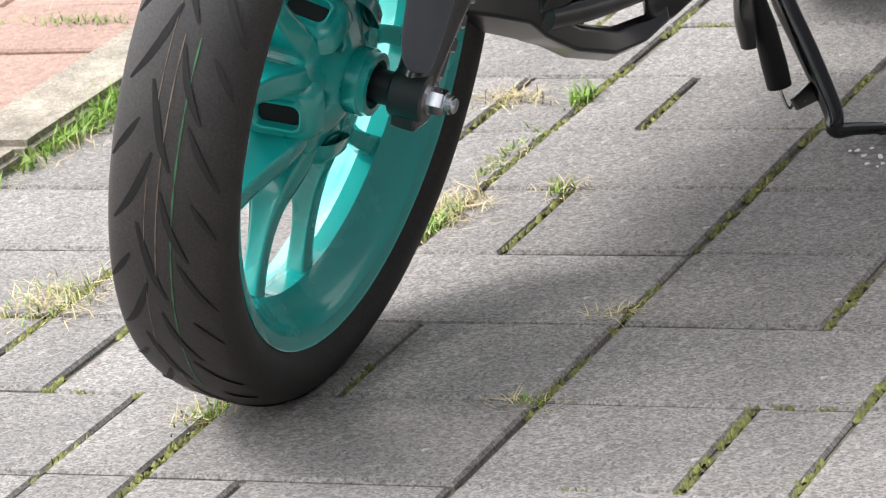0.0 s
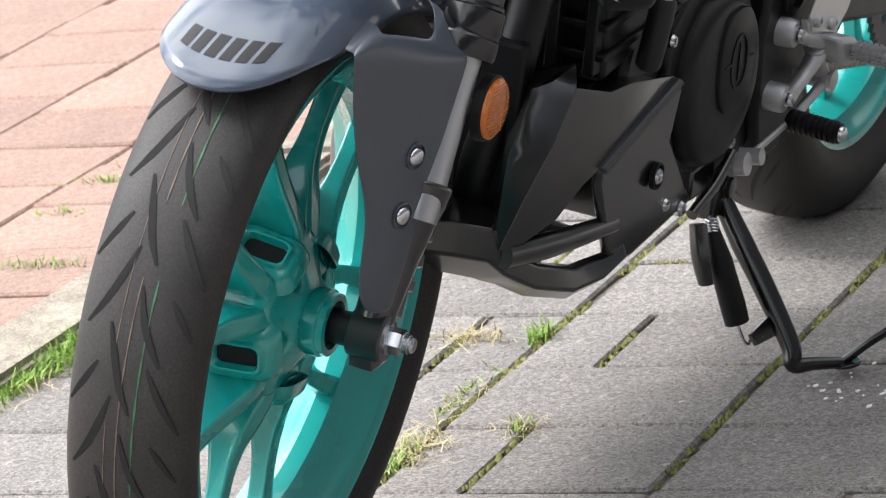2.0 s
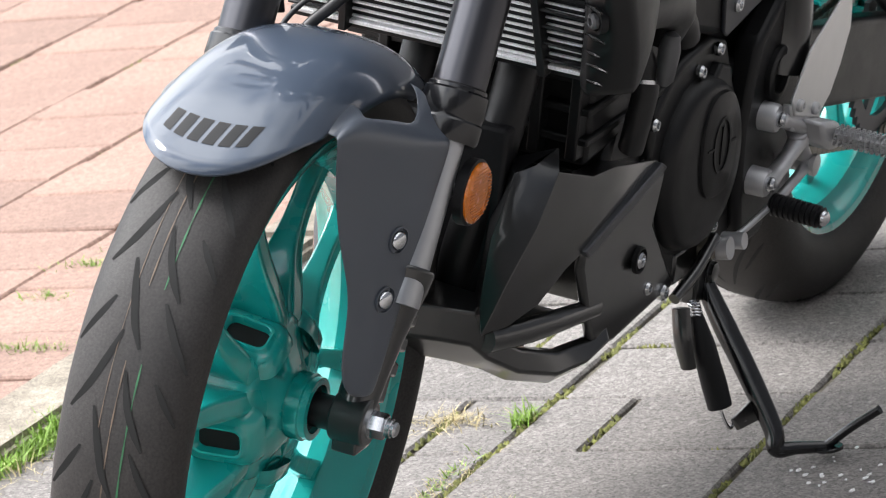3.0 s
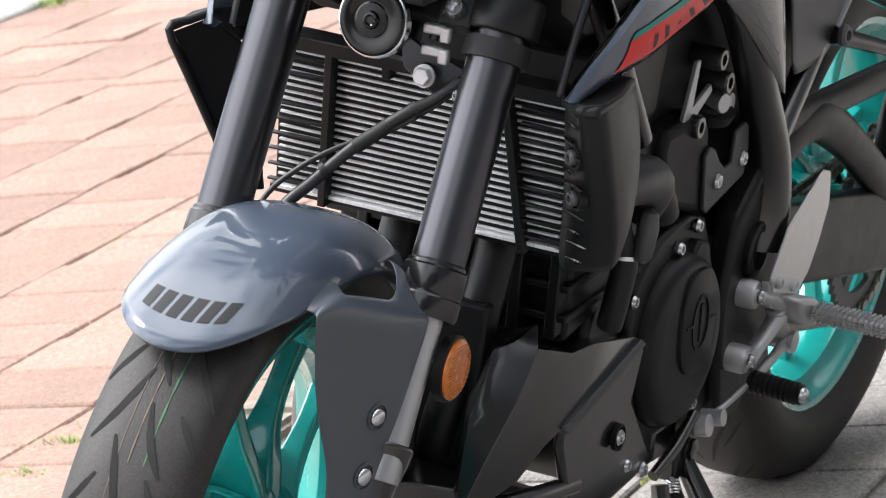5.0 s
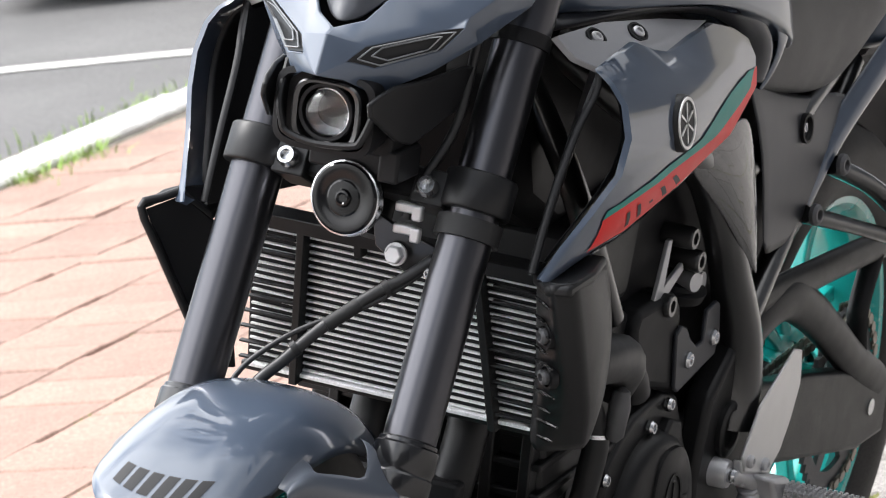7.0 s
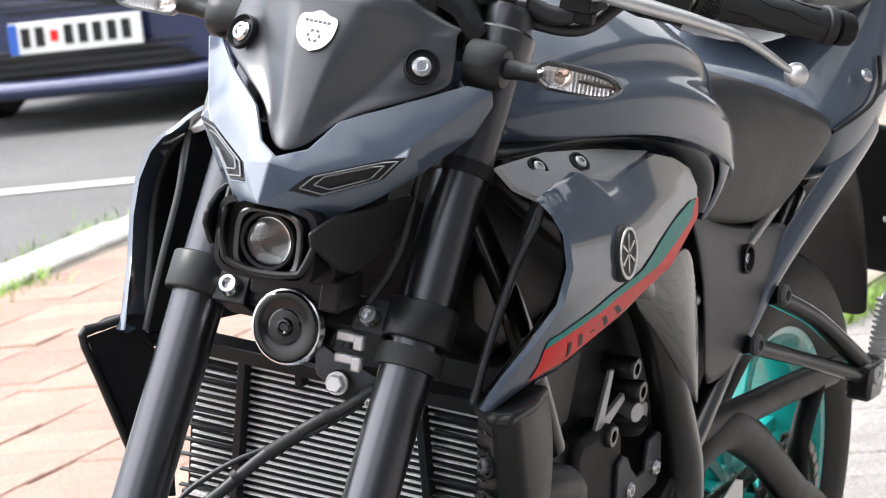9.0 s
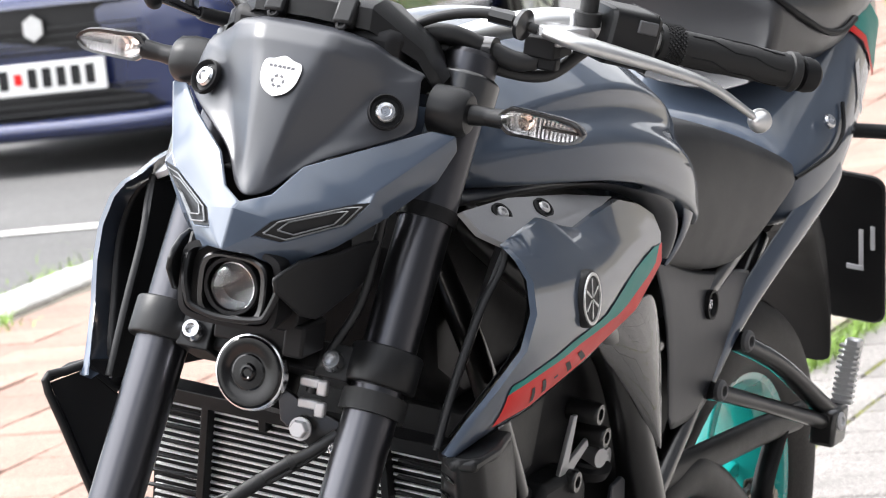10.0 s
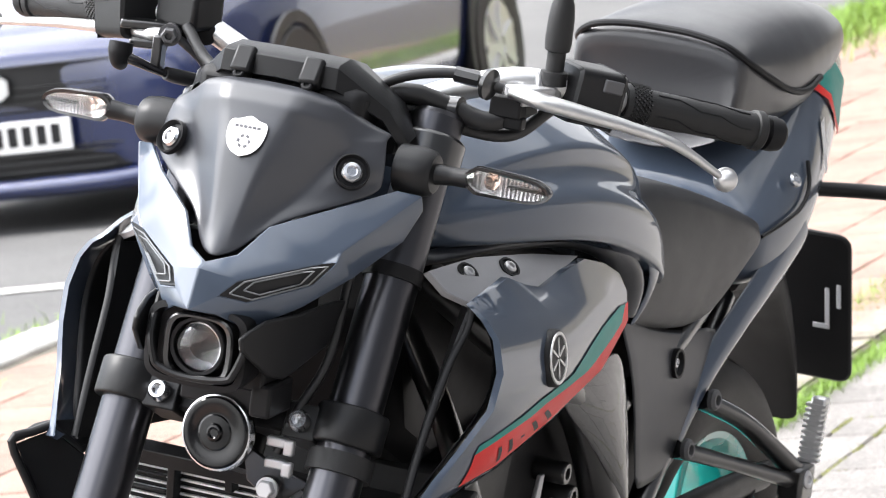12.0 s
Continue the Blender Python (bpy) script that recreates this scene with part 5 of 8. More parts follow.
bm = bm_new()
tank_rings = []
for x, half in [
    (-0.392, [(0, 0.985), (0.030, 0.983), (0.058, 0.976), (0.080, 0.962), (0.092, 0.948), (0.096, 0.930)]),
    (-0.405, [(0, 1.014), (0.032, 1.010), (0.064, 0.998), (0.092, 0.978), (0.106, 0.957), (0.109, 0.930)]),
    (-0.470, [(0, 1.050), (0.040, 1.045), (0.078, 1.026), (0.112, 0.998), (0.133, 0.966), (0.132, 0.929)]),
    (-0.560, [(0, 1.061), (0.045, 1.056), (0.092, 1.036), (0.134, 1.006), (0.158, 0.970), (0.152, 0.925)]),
    (-0.660, [(0, 1.055), (0.045, 1.050), (0.092, 1.030), (0.138, 1.000), (0.166, 0.958), (0.158, 0.910)]),
    (-0.760, [(0, 1.033), (0.045, 1.028), (0.090, 1.010), (0.137, 0.978), (0.166, 0.932), (0.158, 0.880)]),
    (-0.845, [(0, 0.995), (0.040, 0.991), (0.082, 0.974), (0.126, 0.942), (0.158, 0.898), (0.154, 0.850)]),
    (-0.905, [(0, 0.930), (0.038, 0.927), (0.074, 0.914), (0.112, 0.888), (0.140, 0.858), (0.140, 0.824)]),
    (-0.925, [(0, 0.880), (0.035, 0.877), (0.065, 0.866), (0.092, 0.850), (0.116, 0.832), (0.118, 0.808)])]:
    (y3, z3), (y4, z4) = half[3:5]
    scoop = 0.010 * max(0.25, 1 - ((x + 0.66) / 0.26) ** 2)        # a shallow channel under the shoulder line
    if x < -0.42:
        half[-1] = (half[-2][0] + 0.005, half[-1][1])                 # the lower edge stands out over the trim
    half = [(y * 1.05, z + 0.004) for y, z in half]
    half = half[:4] + [(y3 * 0.45 + y4 * 0.55 + 0.006 - scoop * 1.2, z3 * 0.45 + z4 * 0.55 + 0.004 - scoop * 0.8)] + half[4:]
    tank_rings.append(tank_ring(bm, x, half, 0.03))
loft(bm, tank_rings)
layer = bm.edges.layers.float.new("crease_edge")
for ra, rb in zip(tank_rings[1:], tank_rings[2:]):
    for k, c in ((3, 0.9), (9, 0.9), (1, 0.2), (11, 0.2), (0, 0.9), (12, 0.9)):
        bm.edges.get((ra[k], rb[k]))[layer] = c
tank = part("fuel_tank", bm, PAINT, bike, "glossy grey fuel tank with sharp shoulders", sub=3)
for sg in (1, -1):
    bolt(tank, (-0.470, sg * 0.055, 1.0245), (0.35, sg * 0.25, 0.9), 0.0095, 0.004, POLISHED)
bm = bm_new()
lathe(bm, [(0, 0.045), (0.006, 0.045), (0.010, 0.040), (0.011, 0.02), (0.011, 0.001)], (-0.54, 0, 1.043), (0.05, 0, 1), 36)
part("filler_cap", bm, DARK, tank, "black filler cap")
for sg in (1, -1):
    # black trim under the tank
    bm = bm_new()
    up = [(-0.375, 0.100, 0.930), (-0.466, 0.127, 0.935), (-0.555, 0.144, 0.933), (-0.640, 0.156, 0.925), (-0.715, 0.162, 0.910), (-0.763, 0.164, 0.891), (-0.802, 0.163, 0.867), (-0.822, 0.160, 0.841), (-0.822, 0.152, 0.810)]
    lo = [(-0.375, 0.098, 0.911), (-0.471, 0.125, 0.915), (-0.560, 0.142, 0.913), (-0.640, 0.152, 0.905), (-0.708, 0.160, 0.889), (-0.752, 0.162, 0.869), (-0.780, 0.160, 0.850), (-0.792, 0.156, 0.828), (-0.790, 0.150, 0.805)]
    sheet(bm, [[(x, sg * (y - 0.012), z) for x, y, z in up], [(x, sg * (y + 0.006), z - 0.008) for x, y, z in up], [(x, sg * (y + 0.005), z + 0.006) for x, y, z in lo], [(x, sg * (y - 0.02), z - 0.004) for x, y, z in lo]])
    part("tank_trim", bm, COWL, tank, "black trim band under the tank", sub=1, thick=0.004)
    # the tank's flank runs on behind the trim and ends in a point
    inner = [(-0.745, 0.166, 0.906), (-0.783, 0.167, 0.886), (-0.812, 0.166, 0.864), (-0.829, 0.163, 0.840), (-0.828, 0.156, 0.815), (-0.815, 0.150, 0.797)]
    outer = [(-0.850, 0.158, 0.900), (-0.862, 0.161, 0.880), (-0.867, 0.162, 0.860), (-0.861, 0.160, 0.838), (-0.846, 0.155, 0.812), (-0.826, 0.150, 0.795)]
    bm = bm_new()
    sheet(bm, [[(x, sg * y, z) for x, y, z in inner], [((a + d) / 2, sg * ((b + e) / 2 + 0.003), (c + f) / 2) for (a, b, c), (d, e, f) in zip(inner, outer)], [(x, sg * y, z) for x, y, z in outer], [(x - 0.006, sg * (y - 0.03), z) for x, y, z in outer]])
    part("tank_flank", bm, PAINT, tank, "glossy grey flank behind the trim", sub=2, thick=0.003)
    # air-scoop wing
    bm = bm_new()
    front = [(-0.300, 0.186, 0.909), (-0.301, 0.202, 0.897), (-0.303, 0.214, 0.881), (-0.301, 0.222, 0.853), (-0.292, 0.220, 0.820), (-0.269, 0.206, 0.786), (-0.245, 0.194, 0.758), (-0.225, 0.183, 0.731)]
    back = [(-0.728, 0.165, 0.868), (-0.736, 0.172, 0.850), (-0.730, 0.178, 0.822), (-0.648, 0.187, 0.789), (-0.508, 0.193, 0.765), (-0.385, 0.193, 0.744), (-0.298, 0.188, 0.733), (-0.228, 0.182, 0.727)]
    crest = [(-0.300, 0.186, 0.909), (-0.335, 0.188, 0.917), (-0.374, 0.187, 0.923), (-0.430, 0.183, 0.907), (-0.485, 0.180, 0.895), (-0.545, 0.177, 0.901), (-0.604, 0.173, 0.903), (-0.670, 0.169, 0.888), (-0.728, 0.165, 0.868)]
    wing_rows = []
    for i in range(9):
        p, row = i / 8, []
        for j in range(8):
            A, B = Vector(front[j]), Vector(back[j])
            P = A.lerp(B, p) if j else Vector(crest[i])
            P.y += (0.012 * math.sin(math.pi * p) * min(1, j / 2)) * (1 - 0.5 * j / 7)
            row.append(tuple(P))
        wing_rows.append(row)
    shell(bm, [[(x, sg * y, z) for x, y, z in row] for row in wing_rows], (0.002, -sg * 0.006, 0))
    wing = part("air_scoop", bm, PAINT, bike, "glossy grey air-scoop wing with teal and red stripes", sharp=60)

    def on_wing(p, q, lift=0.0):
        """A point on the wing: p from front to back, q from top to tip."""
        a = p * (len(wing_rows) - 1)
        b = q * (len(wing_rows[0]) - 1)
        i, j = min(int(a), len(wing_rows) - 2), min(int(b), len(wing_rows[0]) - 2)
        f, g = a - i, b - j
        A, B, D, E = (Vector(wing_rows[i + di][j + dj]) for di, dj in ((0, 0), (1, 0), (0, 1), (1, 1)))
        P = A * (1 - f) * (1 - g) + B * f * (1 - g) + D * (1 - f) * g + E * f * g
        return Vector((P.x, sg * (P.y + lift), P.z))

    # borders of the two stripes, from their top to their foot, as (p, q) on the wing
    red_low = ((1.0, 0.19), (0.995, 0.31), (0.99, 0.40), (0.965, 0.48), (0.93, 0.555), (0.87, 0.645), (0.76, 0.73), (0.47, 0.84))
    border = ((0.975, 0.20), (0.90, 0.33), (0.82, 0.40), (0.69, 0.47), (0.55, 0.525), (0.41, 0.60), (0.30, 0.66), (0.17, 0.72))
    teal_up = ((0.93, 0.20), (0.72, 0.285), (0.655, 0.37), (0.585, 0.45), (0.46, 0.51), (0.33, 0.58), (0.21, 0.655), (0.13, 0.69))

    def along(line, t):
        a = t * (len(line) - 1)
        i = min(int(a), len(line) - 2)
        (p0, q0), (p1, q1) = line[i], line[i + 1]
        return p0 + (p1 - p0) * (a - i), q0 + (q1 - q0) * (a - i)

    def stripe_point(lo, hi, t, f, lift):
        (p0, q0), (p1, q1) = along(lo, t), along(hi, t)
        return on_wing(p0 + (p1 - p0) * f, q0 + (q1 - q0) * f, lift)

    for nm, mat, lab, lo, hi in (("red_stripe", RED, "red decal stripe", red_low, border), ("teal_stripe", TEALDECAL, "teal decal stripe", border, teal_up)):
        bm = bm_new()
        sheet(bm, [[stripe_point(lo, hi, i / 56, k / 8, 0.0012) for k in range(9)] for i in range(57)])
        part(nm, bm, mat, wing, lab, sharp=180)
    for k, (w0, w1) in enumerate(((0.24, 0.74), (0.24, 0.74), (0.44, 0.54), (0.24, 0.74), (0.24, 0.74))):
        t0 = 0.855 - 0.062 * k
        bm = bm_new()
        sheet(bm, [[stripe_point(red_low, border, t, w0 + (w1 - w0) * f / 3, 0.0018) for f in range(4)] for t in (t0, t0 - 0.010, t0 - 0.020)])
        part("decal_bar", bm, BLACKDECAL, wing, "dark decal bar on the red stripe")
    # round emblem: plain ring and spokes
    ec, en = Vector((-0.440, sg * 0.2155, 0.842)), Vector((-0.06, sg, 0.16)).normalized()
    ea = Vector((1, 0, 0)) - en * en.x
    ea.normalize()
    eb = en.cross(ea)
    bm = bm_new()
    loft(bm, [ring(bm, ec + en * h, ea, eb, r, n=40) for h, r in ((-0.004, 0.027), (0.002, 0.027), (0.004, 0.0255), (0.004, 0.001))])
    emblem = part("emblem", bm, BLACKDECAL, wing, "round black badge with a silver ring")
    bm = bm_new()
    loft(bm, [ring(bm, ec + en * h, ea, eb, r, n=40) for h, r in ((0.0035, 0.0245), (0.0052, 0.0243), (0.0052, 0.0215), (0.0035, 0.0213))], closed=True)
    part("badge_ring", bm, POLISHED, emblem, "silver ring")
    for k in range(6):
        t = k * math.pi / 3 + 0.5
        dv = ea * math.cos(t) + eb * math.sin(t)
        sv = en.cross(dv)
        part("badge_spoke", slab(bm_new(), [ec + en * 0.0038 + dv * a + sv * b for a, b in ((0.002, -0.0008), (0.0175, -0.0014), (0.0195, 0), (0.0175, 0.0014), (0.002, 0.0008))], en * 0.0012), POLISHED, emblem)
    # bolted plate between wing and tank
    bm = bm_new()
    slab(bm, [(x, sg * y, z) for x, y, z in ((-0.300, 0.140, 0.932), (-0.40, 0.142, 0.930), (-0.515, 0.152, 0.918), (-0.600, 0.168, 0.906), (-0.545, 0.172, 0.899), (-0.485, 0.175, 0.893), (-0.430, 0.178, 0.905), (-0.374, 0.182, 0.920), (-0.318, 0.180, 0.905), (-0.302, 0.160, 0.915))], (0, -sg * 0.006, -0.004))
    plate = part("wing_plate", bm, PLATEGREY, wing, "grey plate with two screws", bevel=0.001)
    for x, y, z in ((-0.362, 0.150, 0.922), (-0.447, 0.156, 0.915)):
        bm = bm_new()
        lathe(bm, [(-0.001, 0.0115), (0.003, 0.0110), (0.003, 0.009), (0.001, 0.0085)], (x, sg * (y + 0.002), z), (0.2, sg * 0.6, 0.75), 22)
        part("washer", bm, DARK, plate)
        bolt(plate, (x, sg * (y + 0.003), z + 0.001), (0.2, sg * 0.6, 0.75), 0.0062, 0.004, ALU)
    # inner black duct skin and edge
    bm = bm_new()
    sheet(bm, [[(x - 0.01, sg * (y - 0.012), z) for x, y, z in wing_rows[0]], [(x - 0.09, sg * (y - 0.030), z - 0.004) for x, y, z in wing_rows[0]], [(x - 0.20, sg * (y - 0.060), z - 0.008) for x, y, z in wing_rows[0]]])
    part("duct_skin", bm, DARK, wing, "black inside of the air scoop", thick=0.003, sub=1)
    bm = bm_new()
    tube(bm, [(-0.318, sg * 0.178, 0.905), (-0.312, sg * 0.178, 0.885), (-0.293, sg * 0.171, 0.850), (-0.265, sg * 0.167, 0.795), (-0.240, sg * 0.165, 0.730)], 0.0042, n=10, flat=0.7)
    slab(bm, [(-0.315, sg * 0.178, 0.900), (-0.293, sg * 0.171, 0.850), (-0.265, sg * 0.167, 0.795), (-0.240, sg * 0.165, 0.728), (-0.36, sg * 0.120, 0.735), (-0.42, sg * 0.120, 0.80), (-0.44, sg * 0.125, 0.89)], (0, -sg * 0.003, 0))
    part("duct_edge", bm, PLASTIC, wing, "black edge of the scoop")

# ---- radiator
rc = Vector((-0.318, 0, 0.632))
ra = Vector((0.10, 0, 1)).normalized()      # its face leans
rx = Vector((1, 0, -0.10)).normalized()
bm = bm_new()
slab(bm, [rc + ra * a + Vector((0, b, 0)) for a, b in ((-0.072, -0.150), (0.072, -0.150), (0.072, 0.150), (-0.072, 0.150))], -rx * 0.022)
radiator = part("radiator", bm, DARK, bike, "black radiator with silver fins behind slatted guards", bevel=0.002)
tube0 = part("fin", brick(bm_new(), (0, 0, 0), (0.004, 0.292, 0.0019), Matrix.Rotation(radians(5.7), 3, "Y")), FIN, radiator, "silver radiator tube")
tube0.location = rc + ra * -0.066 + rx * 0.0012
for k in range(1, 20):
    one = new("fin", tube0.data)
    one.parent = radiator
    one.location = rc + ra * (-0.066 + 0.132 * k / 19) + rx * 0.0012
bm = bm_new()
for k in range(20):
    a = -0.0625 + 0.132 * k / 19
    for j in range(120):
        y = -0.144 + 0.0024 * j
        slab(bm, [rc + ra * (a - 0.0022) + rx * -0.001 + Vector((0, y, 0)), rc + ra * (a + 0.0022) + rx * -0.001 + Vector((0, y + 0.002, 0)), rc + ra * (a + 0.0022) + rx * -0.001 + Vector((0, y + 0.0033, 0)), rc + ra * (a - 0.0022) + rx * -0.001 + Vector((0, y + 0.0013, 0))], -rx * 0.003)
tagged(part("fin_folds", bm, FOLD, radiator, "folded cooling fins"), kind="stuff")
bm = bm_new()
brick(bm, rc + ra * 0.079 + rx * 0.002, (0.028, 0.31, 0.014), Matrix.Rotation(radians(5.7), 3, "Y"))
brick(bm, rc - ra * 0.075 - rx * 0.008, (0.020, 0.31, 0.008), Matrix.Rotation(radians(5.7), 3, "Y"))
for y0, y1 in ((-0.0955, -0.0975), (0.083, 0.109), (-0.037, -0.036)):
    pts = [rc + ra * 0.078 + Vector((0, y0, 0)), rc + ra * 0.078 + Vector((0, y0 + 0.008, 0)), rc - ra * 0.078 + Vector((0, y1 + 0.008, 0)), rc - ra * 0.078 + Vector((0, y1, 0))]
    if y0 == -0.037:
        pts = [rc + ra * 0.078 + Vector((0, y0, 0)), rc + ra * 0.078 + Vector((0, y0 + 0.008, 0)), rc + ra * 0.062 + Vector((0, y1 + 0.008, 0)), rc + ra * 0.062 + Vector((0, y1, 0))]
    slab(bm, pts, rx * 0.016)
part("radiator_frame", bm, PLASTIC, radiator, "black radiator surround", bevel=0.001)
part("lower_rail", brick(bm_new(), rc - ra * 0.0705 + rx * 0.002, (0.012, 0.296, 0.0042), Matrix.Rotation(radians(5.7), 3, "Y")), FIN, radiator, "bright lower rail", bevel=0.001)
for sg in (1, -1):
    bm = bm_new()
    y_in = 0.104 if sg > 0 else 0.098
    for k in range(9):
        a = 0.064 - 0.0155 * k
        slab(bm, [rc + ra * a + rx * 0.013 + Vector((0, sg * y_in, 0)), rc + ra * (a - 0.0005) + rx * 0.014 + Vector((0, sg * 0.152, 0)), rc + ra * (a - 0.0030) + rx * 0.014 + Vector((0, sg * 0.152, 0)), rc + ra * (a - 0.0022) + rx * 0.013 + Vector((0, sg * y_in, 0))], -rx * 0.006)
    part("guard_slats", bm, PLASTIC, radiator, "black slanted guard slats", bevel=0.0008)
    if sg < 0:
        # the far duct, seen into its mouth: a flat dark cheek with a lip round it
        bm = bm_new()
        slab(bm, [(-0.212, -0.211, 0.719), (-0.240, -0.188, 0.732), (-0.258, -0.163, 0.708), (-0.275, -0.150, 0.640), (-0.300, -0.150, 0.560), (-0.285, -0.165, 0.560), (-0.246, -0.177, 0.626)], (-0.004, 0, 0))
        cheek = part("radiator_duct", bm, DARK, radiator, "black radiator side duct with a raised lip", bevel=0.001)
        part("duct_lip", tube(bm_new(), [(-0.236, -0.188, 0.737), (-0.222, -0.201, 0.730), (-0.208, -0.213, 0.722), (-0.222, -0.198, 0.680), (-0.242, -0.178, 0.626), (-0.285, -0.165, 0.556)], 0.0042, n=10, steps=3), PLASTIC, cheek, "raised black lip")
        bm = bm_new()
        slab(bm, [(-0.207, -0.214, 0.724), (-0.236, -0.188, 0.738), (-0.254, -0.163, 0.716), (-0.330, -0.160, 0.726), (-0.330, -0.200, 0.732), (-0.260, -0.220, 0.728)], (0, 0, -0.006))
        part("duct_lid", bm, PLASTIC, cheek, "black top of the side duct", bevel=0.002)
        continue
    # side duct: a hollow black scoop
    bm = bm_new()
    sheet(bm, [[(x, sg * y, z) for x, y, z in row] for row in (
        [(-0.292, 0.148, 0.718), (-0.295, 0.150, 0.680), (-0.302, 0.152, 0.630), (-0.308, 0.150, 0.575), (-0.312, 0.148, 0.548)],
        [(-0.252, 0.166, 0.722), (-0.256, 0.168, 0.682), (-0.270, 0.170, 0.630), (-0.285, 0.168, 0.578), (-0.300, 0.165, 0.548)],
        [(-0.210, 0.196, 0.732), (-0.222, 0.200, 0.695), (-0.248, 0.202, 0.640), (-0.285, 0.198, 0.585), (-0.310, 0.190, 0.552)],
        [(-0.222, 0.214, 0.734), (-0.236, 0.217, 0.696), (-0.262, 0.217, 0.640), (-0.298, 0.212, 0.588), (-0.322, 0.200, 0.553)],
        [(-0.270, 0.214, 0.735), (-0.285, 0.218, 0.695), (-0.305, 0.218, 0.640), (-0.330, 0.212, 0.590), (-0.345, 0.198, 0.556)],
        [(-0.330, 0.200, 0.730), (-0.345, 0.204, 0.690), (-0.358, 0.204, 0.640), (-0.368, 0.198, 0.592), (-0.372, 0.186, 0.562)],
        [(-0.360, 0.165, 0.720), (-0.370, 0.168, 0.685), (-0.378, 0.168, 0.640), (-0.380, 0.165, 0.600), (-0.380, 0.16, 0.570)])], crease_rows=(1, 2, 3, 5), crease_cols=(0, 4), crease=0.8)
    duct = part("radiator_duct", bm, PLASTIC, radiator, "black plastic radiator side duct", sub=2, thick=0.004)
    bm = bm_new()
    slab(bm, [(-0.215, sg * 0.214, 0.733), (-0.265, sg * 0.216, 0.738), (-0.330, sg * 0.200, 0.735), (-0.345, sg * 0.160, 0.728), (-0.260, sg * 0.158, 0.726), (-0.215, sg * 0.190, 0.730)], (0, 0, -0.012))
    part("duct_lid", bm, PLASTIC, radiator, "black top of the side duct", bevel=0.004)
    # raised slats across the duct's inner face, and its two screws
    for k in range(10):
        z = 0.705 - 0.0152 * k
        f = (0.72 - z) / 0.16
        part("duct_slat", tube(bm_new(), [(-0.2545 - 0.040 * f ** 1.4 + 0.0405 * q * (1 - 0.55 * f), sg * (0.1660 + 0.029 * q), z + 0.003 * q - 0.002 * (k % 2)) for q in (0.0, 0.5, 1.0 - 0.3 * (k % 2))], [0.0012, 0.0022, 0.0010], n=6, steps=2), GLOSSBLACK, duct)
    for x, z in ((-0.241, 0.676), (-0.254, 0.635)):
        bm = bm_new()
        lathe(bm, [(-0.006, 0.0125), (0.001, 0.0122), (0.0015, 0.0095), (-0.002, 0.0085), (-0.002, 0.0005)], (x, sg * 0.1845, z), (0.78, -sg * 0.6, -0.1), 22)
        cup = part("bolt_cup", bm, DARK, duct)
        bolt(cup, (x + 0.001, sg * 0.184, z), (0.78, -sg * 0.6, -0.1), 0.0075, 0.006, ENGINE_RAW)

